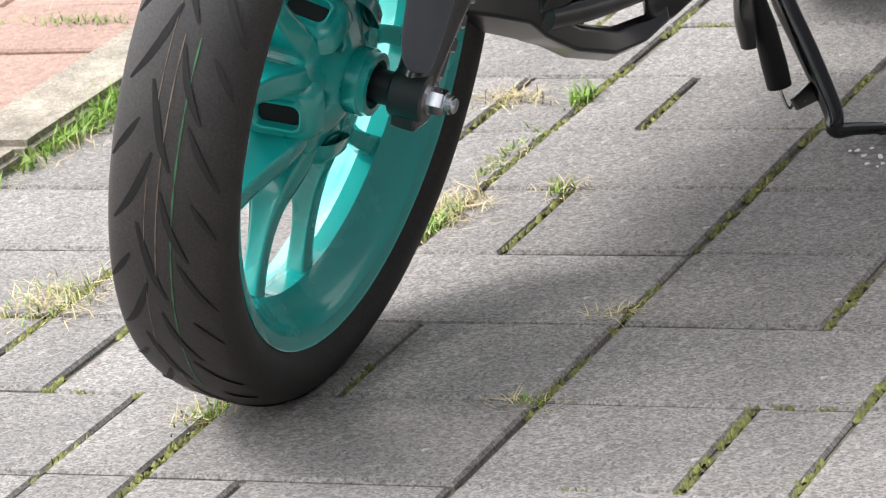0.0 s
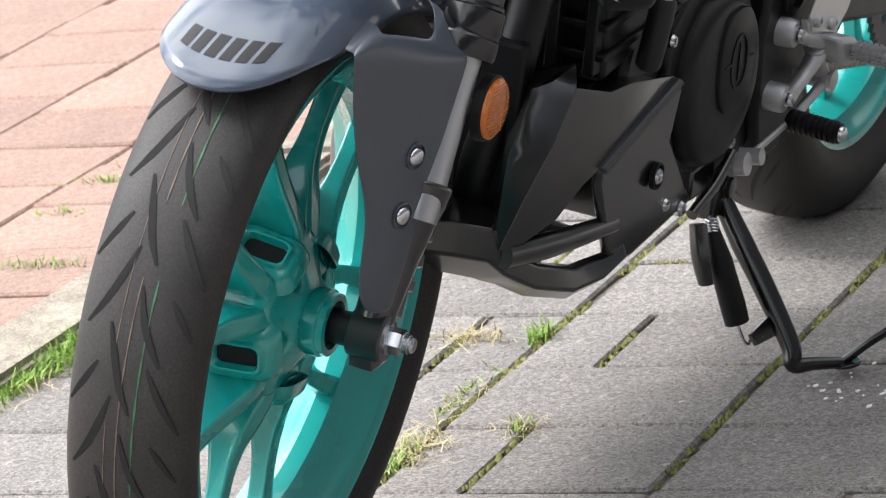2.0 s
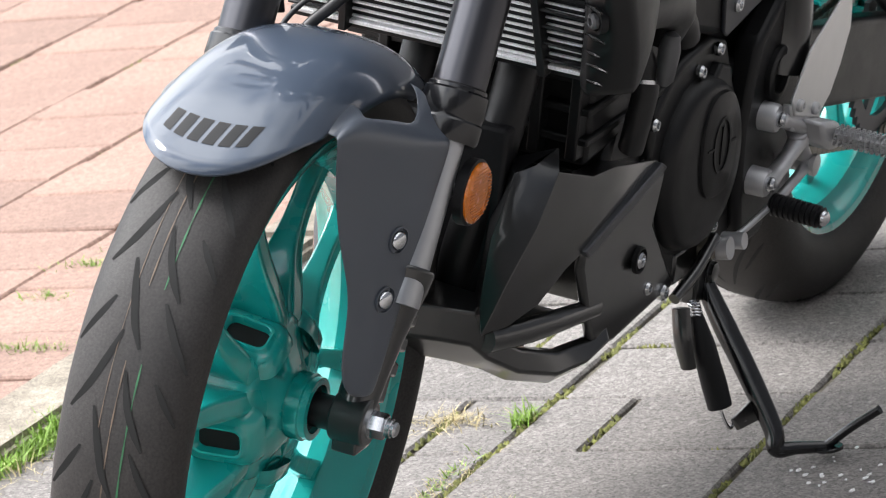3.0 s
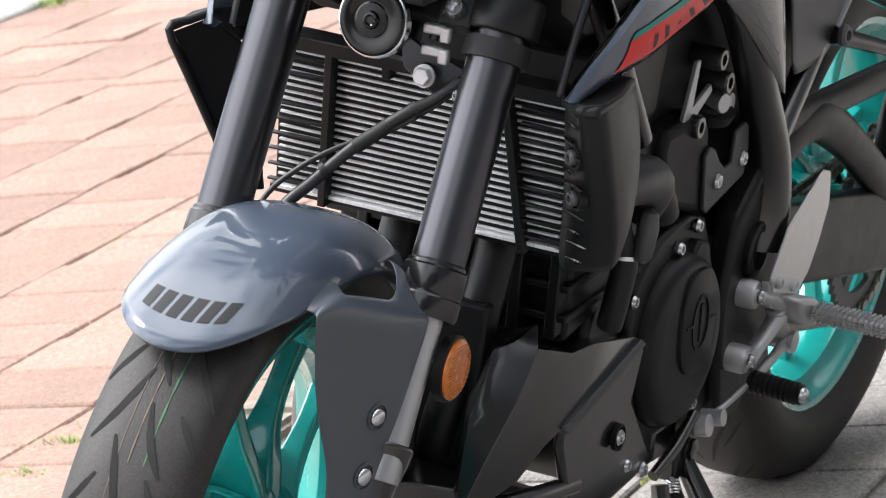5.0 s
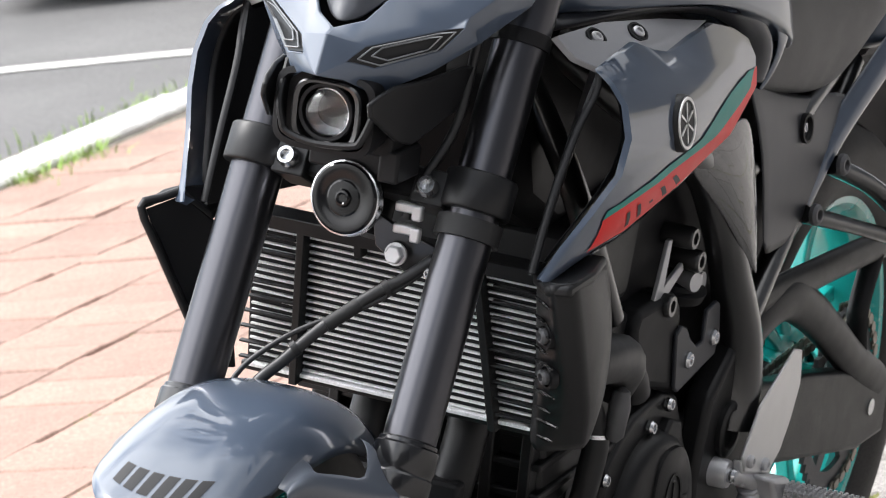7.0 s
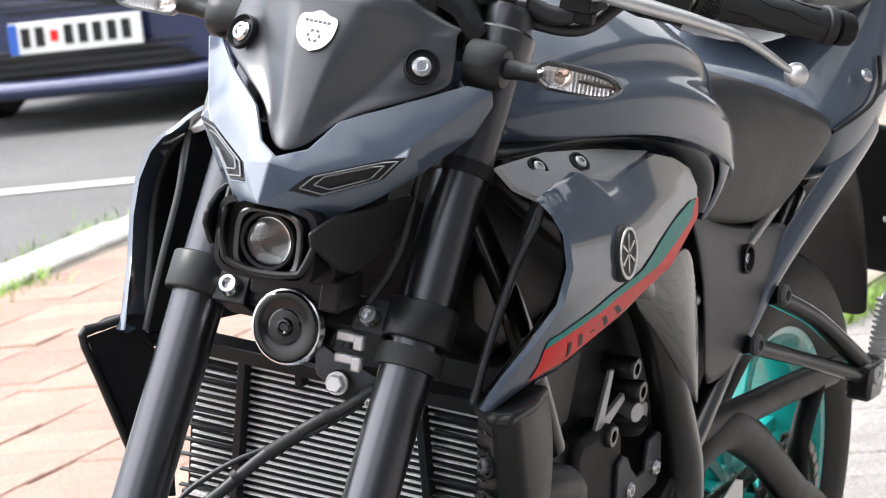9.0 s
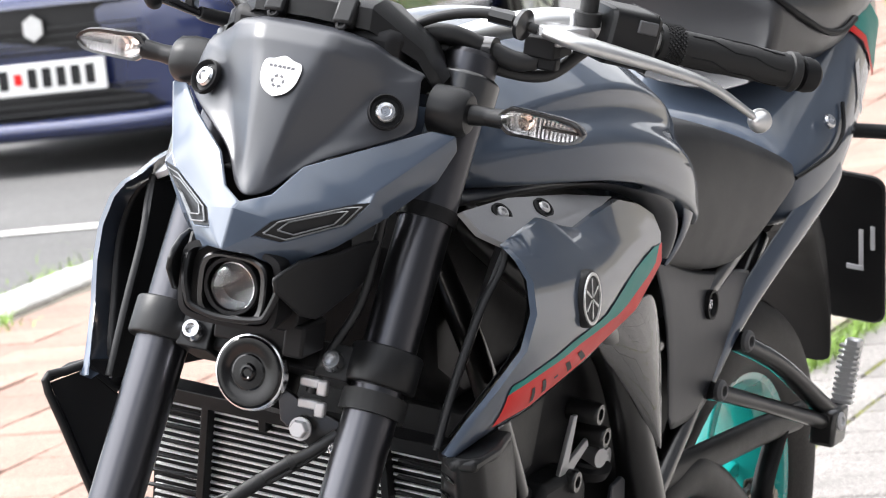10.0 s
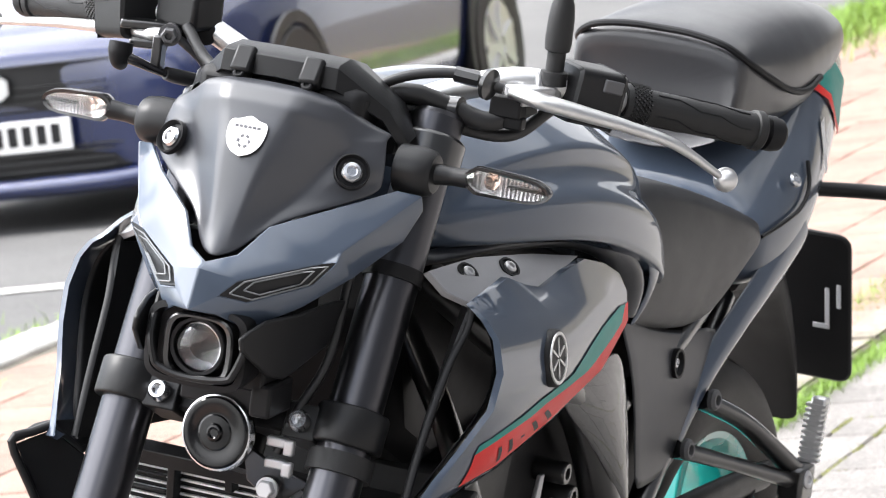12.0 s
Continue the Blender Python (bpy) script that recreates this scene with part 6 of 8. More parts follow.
# ---- belly cover: flat facets that meet in crisp edges
for sg in (1, -1):
    P = {"n": (-0.290, 0.088, 0.297), "a1": (-0.309, 0.104, 0.354), "a2": (-0.334, 0.115, 0.398), "r": (-0.357, 0.122, 0.449), "pk": (-0.374, 0.112, 0.467), "l0": (-0.298, 0.080, 0.319), "l1": (-0.308, 0.080, 0.386), "l2": (-0.333, 0.084, 0.432), "l3": (-0.337, 0.085, 0.445),
         "m1": (-0.306, 0.089, 0.371), "m2": (-0.329, 0.096, 0.416), "m3": (-0.349, 0.100, 0.453), "e1": (-0.429, 0.128, 0.427), "e2": (-0.479, 0.129, 0.4235), "e3": (-0.569, 0.134, 0.4075), "c1": (-0.578, 0.138, 0.4025), "c0": (-0.409, 0.131, 0.354),
         "d1": (-0.386, 0.127, 0.345), "d2": (-0.347, 0.119, 0.319), "d3": (-0.313, 0.104, 0.303), "i0": (-0.33, 0.06, 0.317), "i1": (-0.345, 0.06, 0.40), "i3": (-0.370, 0.06, 0.445), "f1": (-0.432, 0.108, 0.428), "f2": (-0.482, 0.106, 0.424), "f3": (-0.572, 0.106, 0.408), "f0": (-0.368, 0.105, 0.450)}
    bm = bm_new()
    C = {k: (x, sg * y, z) for k, (x, y, z) in P.items()}
    facets(bm, C, ["l0 n a1 m1", "l0 m1 l1", "l1 m1 a2 m2", "m1 a1 a2", "l1 m2 l2", "l2 m2 m3 l3", "m2 a2 r m3", "m3 r pk", "n d3 a1", "a1 d3 d2", "a1 d2 d1 a2", "a2 d1 c0", "a2 c0 e1 r", "c0 e2 e1", "c0 c1 e3 e2", "r e1 f1 f0", "e1 e2 f2 f1", "e2 e3 f3 f2", "pk r f0"])
    bmesh.ops.delete(bm, geom=[v for v in bm.verts if not v.link_faces], context="VERTS")
    belly = part("belly_cover", bm, BELLY, bike, "satin black angular belly cover", sharp=28, bevel=0.0035, seg=3, thick=0.0025)
    bm = bm_new()
    facets(bm, C, ["l0 l1 i1 i0", "l1 l2 l3 i3 i1", "l3 pk i3", "pk f0 i3", "f0 f1 i3"])
    bmesh.ops.delete(bm, geom=[v for v in bm.verts if not v.link_faces], context="VERTS")
    part("belly_inside", bm, DARK, belly, "dark inner wall of the belly cover", sharp=20)
    bm = bm_new()
    slab(bm, [(x, sg * y, z) for x, y, z in ((-0.418, 0.132, 0.352), (-0.573, 0.140, 0.403), (-0.592, 0.138, 0.392), (-0.586, 0.134, 0.337), (-0.642, 0.132, 0.276), (-0.675, 0.130, 0.245), (-0.542, 0.122, 0.221), (-0.519, 0.120, 0.224), (-0.485, 0.121, 0.240), (-0.422, 0.128, 0.333))], (0, -sg * 0.010, 0))
    cheek = part("belly_cheek", bm, BELLY, belly, "black rear cheek of the belly cover", bevel=0.006, seg=3)
    bm = bm_new()
    slab(bm, [(x, sg * y, z) for x, y, z in ((-0.410, 0.136, 0.357), (-0.568, 0.144, 0.407), (-0.581, 0.144, 0.399), (-0.423, 0.136, 0.347))], (0, -sg * 0.01, 0))
    part("belly_edge", bm, COWL, belly, bevel=0.002)
    bm = bm_new()
    lathe(bm, [(-0.004, 0.014), (0.001, 0.014), (0.0015, 0.012), (-0.004, 0.010), (-0.004, 0.0005)], (-0.554, sg * 0.1365, 0.307), (0.0, sg, 0.02), 24)
    part("bolt_recess", bm, DARK, cheek)
    bolt(cheek, (-0.554, sg * 0.1345, 0.307), (0.05, sg, 0.05), 0.0085, 0.005, STEEL)
    # lower lip: a broad moulded rim that narrows to a bar, and a second bar above it, with openings between
    upper = [(-0.262, 0.000, 0.318), (-0.276, 0.045, 0.320), (-0.290, 0.080, 0.318), (-0.297, 0.087, 0.297), (-0.362, 0.100, 0.264), (-0.435, 0.108, 0.240), (-0.490, 0.118, 0.238), (-0.520, 0.122, 0.246)]
    lower = [(-0.280, 0.000, 0.262), (-0.300, 0.032, 0.258), (-0.316, 0.055, 0.253), (-0.335, 0.070, 0.245), (-0.363, 0.088, 0.228), (-0.430, 0.102, 0.207), (-0.480, 0.112, 0.210), (-0.525, 0.120, 0.226)]
    mid_line = [((a + d) / 2 + 0.010, (b + e) / 2 + 0.010, (c + f) / 2 - 0.002) for (a, b, c), (d, e, f) in zip(upper, lower)]
    bm = bm_new()
    shell(bm, [[(x, sg * y, z) for x, y, z in row] for row in (upper, mid_line, lower)], (-0.006, -sg * 0.012, 0))
    part("belly_lip", bm, BELLY, belly, "satin black lower rim of the belly cover", sharp=40, bevel=0.003, seg=3)
    part("belly_bar", tube(bm_new(), [(x, sg * y, z) for x, y, z in ((-0.300, 0.090, 0.290), (-0.363, 0.105, 0.285), (-0.415, 0.114, 0.281), (-0.490, 0.120, 0.273))], [0.013, 0.0135, 0.012, 0.010], n=14, flat=0.8, up=(0, 0, 1)), BELLY, belly, "rounded black bar of the belly cover")
    bm = bm_new()
    slab(bm, [(x, sg * y, z) for x, y, z in ((-0.262, 0.001, 0.3185), (-0.276, 0.045, 0.3205), (-0.290, 0.080, 0.3185), (-0.325, 0.070, 0.324), (-0.330, 0.001, 0.326))], (0, 0, -0.005))
    part("belly_shelf", bm, BELLY, belly, "flat top of the belly rim", bevel=0.0015)
bm = bm_new()
sheet(bm, [both(r) for r in ([(-0.275, 0, 0.292), (-0.285, 0.03, 0.290), (-0.310, 0.055, 0.282)], [(-0.31, 0, 0.270), (-0.32, 0.036, 0.268), (-0.35, 0.066, 0.262)], [(-0.40, 0, 0.250), (-0.40, 0.04, 0.250), (-0.42, 0.080, 0.250)], [(-0.55, 0, 0.240), (-0.55, 0.04, 0.240), (-0.55, 0.09, 0.240)])])
part("belly_pan", bm, DARK, bike, "black belly pan", sub=1, thick=0.004)
# plain black block added to stand for the shaded cavity behind the fork
bm = bm_new()
brick(bm, (-0.345, 0, 0.40), (0.02, 0.15, 0.17))
part("oil_cooler", bm, DARK, bike, "plain black block added for the shaded cavity behind the fork", bevel=0.004)
# ---------------------------------------------------------------- engine, frame, stand
bm = bm_new()
prism(bm, [(-0.47, 0.36), (-0.50, 0.30), (-0.56, 0.245), (-0.80, 0.235), (-0.88, 0.27), (-0.90, 0.36), (-0.86, 0.44), (-0.72, 0.47), (-0.60, 0.50), (-0.50, 0.45)], -0.115, 0.115)
engine = part("engine", bm, ENGINE, bike, "dark painted twin-cylinder engine", bevel=0.008)
bm = bm_new()
prism(bm, [(-0.435, 0.43), (-0.64, 0.46), (-0.63, 0.60), (-0.44, 0.585)], -0.135, 0.115)
part("cylinder_block", bm, ENGINE, engine, "black cylinder block", bevel=0.006)
for k in range(4):
    z = 0.455 + 0.030 * k
    bm = bm_new()
    prism(bm, [(-0.422, z), (-0.422, z + 0.008), (-0.64, z + 0.016), (-0.64, z + 0.008)], -0.142, 0.120)
    part("cooling_rib", bm, ENGINE, engine, bevel=0.002)
for y in (-0.10, -0.045, 0.01, 0.065, 0.105):
    bm = bm_new()
    prism(bm, [(-0.418, 0.44), (-0.418, 0.565), (-0.45, 0.57), (-0.45, 0.44)], y - 0.006, y + 0.006)
    part("block_rib", bm, ENGINE, engine, bevel=0.002)
bm = bm_new()
prism(bm, [(-0.44, 0.585), (-0.64, 0.61), (-0.66, 0.70), (-0.60, 0.735), (-0.47, 0.71)], -0.125, 0.105)
part("cylinder_head", bm, ENGINE, engine, "black cylinder head", bevel=0.010)
# generator cover: a round lid with a raised oval
gc, gn = Vector((-0.690, 0.116, 0.371)), Vector((0.06, 1, 0.02)).normalized()
ga = Vector((1, 0, 0)) - gn * gn.x
ga.normalize()
gb = gn.cross(ga)
bm = bm_new()
loft(bm, [ring(bm, gc + gn * h, ga, gb, r, r * 1.02, n=56) for h, r in ((-0.03, 0.096), (0.006, 0.096), (0.009, 0.094), (0.010, 0.090), (0.018, 0.088), (0.026, 0.083), (0.029, 0.077), (0.031, 0.062), (0.031, 0.002))])
cover = part("generator_cover", bm, ENGINE, engine, "round dark generator cover with a raised oval")
bm = bm_new()
oc = gc + gn * 0.031 - ga * 0.014 - gb * 0.020
loft(bm, [ring(bm, oc + gn * h, ga, gb, a, b, n=36, power=2.6) for h, a, b in ((-0.002, 0.040, 0.056), (0.003, 0.039, 0.055), (0.0045, 0.036, 0.052), (0.0045, 0.001, 0.001))])
part("raised_oval", bm, ENGINE, cover)
bm = bm_new()
loft(bm, [ring(bm, oc + gn * h, ga, gb, a, b, n=36) for h, a, b in ((0.004, 0.019, 0.030), (0.006, 0.019, 0.030), (0.006, 0.016, 0.027), (0.004, 0.016, 0.027))], closed=True)
part("badge_ring", bm, ENGINE, cover, "raised plain badge")
for a0, a1, b0, b1 in ((-0.002, 0.002, -0.020, 0.020), (-0.032, -0.019, -0.001, 0.001), (0.019, 0.032, -0.001, 0.001)):
    part("badge_bar", slab(bm_new(), [oc + gn * 0.004 + ga * a + gb * b for a, b in ((a0, b0), (a1, b0), (a1, b1), (a0, b1))], gn * 0.002), ENGINE, cover)
bm = bm_new()
prism(bm, [(-0.590, 0.31), (-0.578, 0.40), (-0.585, 0.448), (-0.618, 0.474), (-0.649, 0.488), (-0.717, 0.497), (-0.760, 0.484), (-0.785, 0.441), (-0.815, 0.40), (-0.842, 0.352), (-0.842, 0.262), (-0.787, 0.243), (-0.683, 0.245), (-0.62, 0.265)], 0.095, 0.124)
part("crankcase_flange", bm, ENGINE, engine, "dark crankcase cover", bevel=0.006, seg=3)
bm = bm_new()
slab(bm, [(-0.705, 0.136, 0.455), (-0.722, 0.136, 0.470), (-0.748, 0.136, 0.462), (-0.762, 0.136, 0.430), (-0.768, 0.136, 0.390), (-0.750, 0.136, 0.392), (-0.742, 0.136, 0.425), (-0.728, 0.136, 0.446)], (0, -0.016, 0))
part("cover_ridge", bm, ENGINE, engine, "raised ridge on the crankcase cover", bevel=0.004, seg=3)
for x, y, z, r in ((-0.823, 0.126, 0.351, 0.0075), (-0.681, 0.126, 0.469, 0.0072), (-0.725, 0.126, 0.483, 0.0072), (-0.575, 0.124, 0.440, 0.0070), (-0.600, 0.126, 0.262, 0.007), (-0.640, 0.128, 0.246, 0.0085), (-0.77, 0.124, 0.28, 0.0075)):
    bolt(engine, (x, y, z), (0.05, 1, 0.05), r, 0.007, STEEL)
bm = bm_new()
lathe(bm, [(0, 0.011), (0.012, 0.012), (0.016, 0.010)], (-0.735, 0.13, 0.268), (0, 1, 0), 20)
part("neutral_switch", bm, CHAINMETAL, engine, "brass-coloured plug")
# black box and its plate with two screws
bm = bm_new()
prism(bm, [(-0.622, 0.602), (-0.612, 0.585), (-0.622, 0.538), (-0.640, 0.520), (-0.735, 0.494), (-0.748, 0.505), (-0.735, 0.585), (-0.715, 0.604)], 0.045, 0.127)
box = part("relay_box", bm, DARK, bike, "black box with a bolted side plate", bevel=0.010, seg=3)
bm = bm_new()
slab(bm, [(-0.716, 0.132, 0.558), (-0.726, 0.132, 0.500), (-0.735, 0.132, 0.494), (-0.780, 0.132, 0.503), (-0.832, 0.132, 0.513), (-0.838, 0.132, 0.540), (-0.832, 0.132, 0.566), (-0.822, 0.132, 0.572), (-0.796, 0.132, 0.567), (-0.794, 0.132, 0.535), (-0.776, 0.132, 0.533), (-0.756, 0.132, 0.546), (-0.742, 0.132, 0.561), (-0.728, 0.132, 0.566)], (0, -0.005, 0))
part("side_plate", bm, SIDE, box, "dark plate", bevel=0.0015)
for x, z in ((-0.752, 0.525), (-0.819, 0.534)):
    bolt(box, (x, 0.131, z), (0, 1, 0), 0.009, 0.006, STEEL)
bm = bm_new()
lathe(bm, [(0, 0.028), (0.010, 0.030), (0.012, 0.022), (0.016, 0.020), (0.018, 0.012), (0.030, 0.010), (0.032, 0.004)], (-0.770, 0.105, 0.585), (0.1, 0.2, 1), 28)
part("cap", bm, DARK, box, "black round cap")
# linkage with bright arm and sockets
bm = bm_new()
slab(bm, [(-0.690, 0.122, 0.660), (-0.700, 0.122, 0.660), (-0.690, 0.122, 0.612), (-0.735, 0.122, 0.628), (-0.740, 0.122, 0.620), (-0.690, 0.122, 0.595), (-0.668, 0.122, 0.602)], (0, -0.005, 0))
link = part("bracket", bm, ALU, bike, "pale metal bracket with black socket screws", bevel=0.001)
for x, z in ((-0.735, 0.655), (-0.760, 0.626), (-0.692, 0.594)):
    bm = bm_new()
    lathe(bm, [(-0.025, 0.0120), (0.006, 0.0120), (0.009, 0.0105), (0.009, 0.0062), (0.004, 0.0055), (0.004, 0.0005)], (x, 0.124, z), (0, 1, 0), 24)
    part("socket_screw", bm, BELLY, link, "black socket screw")
bm = bm_new()
lathe(bm, [(-0.02, 0.018), (0.004, 0.018), (0.006, 0.012), (0.012, 0.011), (0.013, 0.004)], (-0.792, 0.112, 0.596), (0, 1, 0), 24)
lathe(bm, [(0, 0.010), (0.02, 0.010)], (-0.765, 0.110, 0.604), (0.3, 1, 0), 16)
part("damper", bm, ALU, link, "bright round fitting")
# exhaust pipes and hoses at the front of the engine
for y, x0 in ((0.045, -0.335), (-0.055, -0.335)):
    part("exhaust_pipe", tube(bm_new(), [(-0.445, y, 0.585), (-0.405, y + 0.01, 0.560), (-0.375, y + 0.012, 0.500), (-0.350, y + 0.005, 0.420), (-0.345, y - 0.01, 0.340), (-0.38, y - 0.02, 0.26), (-0.50, y - 0.02, 0.215)], 0.021, n=18), ENGINE, engine, "dark exhaust header pipe")
for pts, r, nm in (([(-0.38, 0.165, 0.610), (-0.43, 0.166, 0.606), (-0.478, 0.163, 0.596), (-0.508, 0.156, 0.580), (-0.520, 0.142, 0.555)], 0.024, "coolant_hose"),
                   ([(-0.46, 0.145, 0.555), (-0.49, 0.146, 0.510), (-0.50, 0.138, 0.465), (-0.51, 0.130, 0.435)], 0.013, "coolant_hose"),
                   ([(-0.55, 0.126, 0.56), (-0.60, 0.130, 0.545), (-0.625, 0.128, 0.520)], 0.016, "coolant_hose")):
    part(nm, tube(bm_new(), pts, r, n=14), HOSE, engine, "black rubber hose")
for p, d in (((-0.487, 0.146, 0.515), (0.15, 0.1, -1)),):
    bm = bm_new()
    lathe(bm, [(0, 0.0148), (0, 0.0160), (0.004, 0.0160), (0.004, 0.0148)], p, d, 24, closed=True)
    part("hose_clip", bm, STEEL, engine, "bright hose clip")
bm = bm_new()
lathe(bm, [(0, 0.004), (0.006, 0.009), (0.035, 0.011), (0.050, 0.008), (0.054, 0.003)], (-0.484, 0.166, 0.512), (-0.12, 0.02, 1), 16)
part("silver_fitting", bm, ENGINE_RAW, engine)
# dark body behind the radiator and under the tank
bm = bm_new()
prism(bm, [(-0.40, 0.93), (-0.36, 0.85), (-0.40, 0.74), (-0.48, 0.70), (-0.66, 0.70), (-0.80, 0.74), (-0.86, 0.80), (-0.80, 0.88), (-0.60, 0.92)], -0.085, 0.085)
part("air_box", bm, DARK, bike, "black air box under the tank", bevel=0.02)

# plain black block added so that the gaps behind the frame look dark
bm = bm_new()
prism(bm, [(-0.60, 0.70), (-0.62, 0.56), (-0.72, 0.46), (-0.90, 0.42), (-1.00, 0.50), (-1.10, 0.66), (-1.16, 0.76), (-0.90, 0.79), (-0.70, 0.78)], -0.098, 0.098)
part("inner_box", bm, DARK, bike, "black block added to fill the dark gap behind the frame", bevel=0.015)

# ---- frame
frame_path = [(-0.425, 0.075, 0.905), (-0.53, 0.110, 0.835), (-0.64, 0.130, 0.778), (-0.733, 0.132, 0.727), (-0.800, 0.132, 0.662), (-0.851, 0.132, 0.592), (-0.888, 0.134, 0.527), (-0.900, 0.135, 0.470), (-0.895, 0.136, 0.42)]
chassis = part("frame", tube(bm_new(), frame_path, [0.018, 0.019, 0.020, 0.021, 0.021, 0.022, 0.025, 0.027, 0.027], n=20), BELLY, bike, "black tubular steel frame")
part("frame_tube", tube(bm_new(), [(x, -y, z) for x, y, z in frame_path], 0.024, n=16), BELLY, chassis)
part("frame_tube", tube(bm_new(), [(-0.40, 0.07, 0.87), (-0.43, 0.11, 0.78), (-0.475, 0.125, 0.70), (-0.53, 0.13, 0.62)], 0.017, n=16, flat=0.8), BELLY, chassis)
part("frame_tube", tube(bm_new(), [(-0.40, -0.07, 0.87), (-0.43, -0.11, 0.78), (-0.475, -0.125, 0.70), (-0.53, -0.13, 0.62)], 0.017, n=16, flat=0.8), BELLY, chassis)
for sg in (1, -1):
    bm = bm_new()
    slab(bm, [(x, sg * y, z) for x, y, z in ((-0.815, 0.140, 0.47), (-0.850, 0.142, 0.50), (-0.92, 0.142, 0.55), (-0.945, 0.142, 0.52), (-0.935, 0.142, 0.46), (-0.945, 0.142, 0.38), (-0.925, 0.140, 0.30), (-0.890, 0.138, 0.240), (-0.835, 0.136, 0.235), (-0.812, 0.136, 0.30), (-0.800, 0.138, 0.38))], (0, -sg * 0.030, 0))
    plate = part("pivot_plate", bm, ENGINE, chassis, "black swingarm pivot plate", bevel=0.008, seg=3)
    bm = bm_new()
    lathe(bm, [(0, 0.030), (0.006, 0.030), (0.008, 0.027), (0.008, 0.021), (0.002, 0.019), (0.002, 0.001)], (-0.868, sg * 0.140, 0.425), (0, sg, 0), 32)
    part("pivot_cap", bm, ENGINE, plate)
# subframe bars
for sg in (1, -1):
    part("frame_tube", tube(bm_new(), [(-0.80, sg * 0.135, 0.70), (-0.98, sg * 0.125, 0.72), (-1.20, sg * 0.11, 0.78), (-1.45, sg * 0.08, 0.83)], 0.014, n=12), BELLY, chassis)
    part("frame_tube", tube(bm_new(), [(-0.90, sg * 0.135, 0.53), (-1.05, sg * 0.120, 0.62), (-1.25, sg * 0.10, 0.75)], 0.014, n=12), BELLY, chassis)

# ---- rider footrest carrier (left) with heel guard and gear pedal
bm = bm_new()
tube(bm, [(-0.846, 0.156, 0.384), (-0.868, 0.160, 0.376), (-0.892, 0.165, 0.366), (-0.915, 0.168, 0.356)], [0.0125, 0.0105, 0.0115, 0.013], n=14, flat=0.75, up=(0, 1, 0))
tube(bm, [(-0.838, 0.156, 0.315), (-0.858, 0.158, 0.322), (-0.880, 0.162, 0.336), (-0.898, 0.166, 0.354)], [0.0125, 0.0095, 0.0095, 0.012], n=14, flat=0.75, up=(0, 1, 0))
tube(bm, [(-0.890, 0.164, 0.360), (-0.905, 0.164, 0.340), (-0.925, 0.164, 0.318)], [0.012, 0.010, 0.011], n=14, flat=0.75, up=(0, 1, 0))
slab(bm, [(-0.850, 0.168, 0.400), (-0.862, 0.168, 0.368), (-0.905, 0.168, 0.356), (-0.948, 0.168, 0.350), (-0.945, 0.168, 0.374)], (0, -0.010, 0))
carrier = part("footrest_carrier", bm, ALU, bike, "cast aluminium footrest carrier", sharp=45, bevel=0.002)
for x, z in ((-0.846, 0.384), (-0.838, 0.315)):
    bm = bm_new()
    lathe(bm, [(-0.03, 0.0160), (0.004, 0.0155), (0.008, 0.0140), (0.008, 0.010)], (x, 0.150, z), (0, 1, 0), 28)
    part("boss", bm, ALU, carrier)
    bolt(carrier, (x, 0.158, z), (0, 1, 0), 0.0082, 0.008, STEEL)
bm = bm_new()
slab(bm, [(x, 0.170, z) for x, z in ((-0.974, 0.494), (-0.996, 0.488), (-1.001, 0.470), (-1.004, 0.449), (-0.986, 0.413), (-0.964, 0.384), (-0.933, 0.366), (-0.860, 0.386), (-0.848, 0.405), (-0.886, 0.451))], (0, -0.003, 0))
part("heel_guard", bm, POLISHED, carrier, "flat brushed aluminium heel guard", bevel=0.001)
for x, z in ((-0.868, 0.396), (-0.916, 0.381)):
    bolt(carrier, (x, 0.170, z), (0, 1, 0), 0.007, 0.006, ALU)
bm = bm_new()
slab(bm, [(-0.882, 0.195, 0.378), (-0.935, 0.195, 0.366), (-0.952, 0.195, 0.350), (-0.948, 0.195, 0.334), (-0.925, 0.195, 0.336), (-0.896, 0.195, 0.350)], (0, -0.030, 0))
part("footrest_hinge", bm, ALU, carrier, bevel=0.006)
bolt(carrier, (-0.935, 0.195, 0.350), (0.1, 1, 0.1), 0.009, 0.003, ALU)
bm = bm_new()
brick(bm, (-0.921, 0.240, 0.355), (0.020, 0.086, 0.013))
peg = part("footrest", bm, ALU, carrier, "toothed aluminium footrest", bevel=0.003)
bm = bm_new()
for i in range(4):
    for j in range(14):
        brick(bm, (-0.9125 - 0.0057 * i, 0.200 + 0.0060 * j, 0.3630), (0.0034, 0.0034, 0.005))
        brick(bm, (-0.9100, 0.200 + 0.0060 * j, 0.360 - 0.0036 * i), (0.005, 0.0034, 0.0024))
part("footrest_teeth", bm, ALU, peg)
bm = bm_new()
tube(bm, [(-0.921, 0.280, 0.353), (-0.925, 0.289, 0.347), (-0.935, 0.293, 0.326)], 0.0055, n=10)
part("footrest_end", bm, ALU, peg)
bm = bm_new()
lathe(bm, [(0, 0.010), (0.024, 0.010), (0.025, 0.012), (0.030, 0.012), (0.031, 0.008)], (-0.920, 0.150, 0.318), (0, 1, 0), 24)
part("pedal_pivot", bm, ALU, carrier)
bm = bm_new()
tube(bm, [(-0.920, 0.170, 0.318), (-0.895, 0.168, 0.308), (-0.870, 0.163, 0.295), (-0.852, 0.162, 0.289)], [0.007, 0.0055, 0.0055, 0.007], n=12)
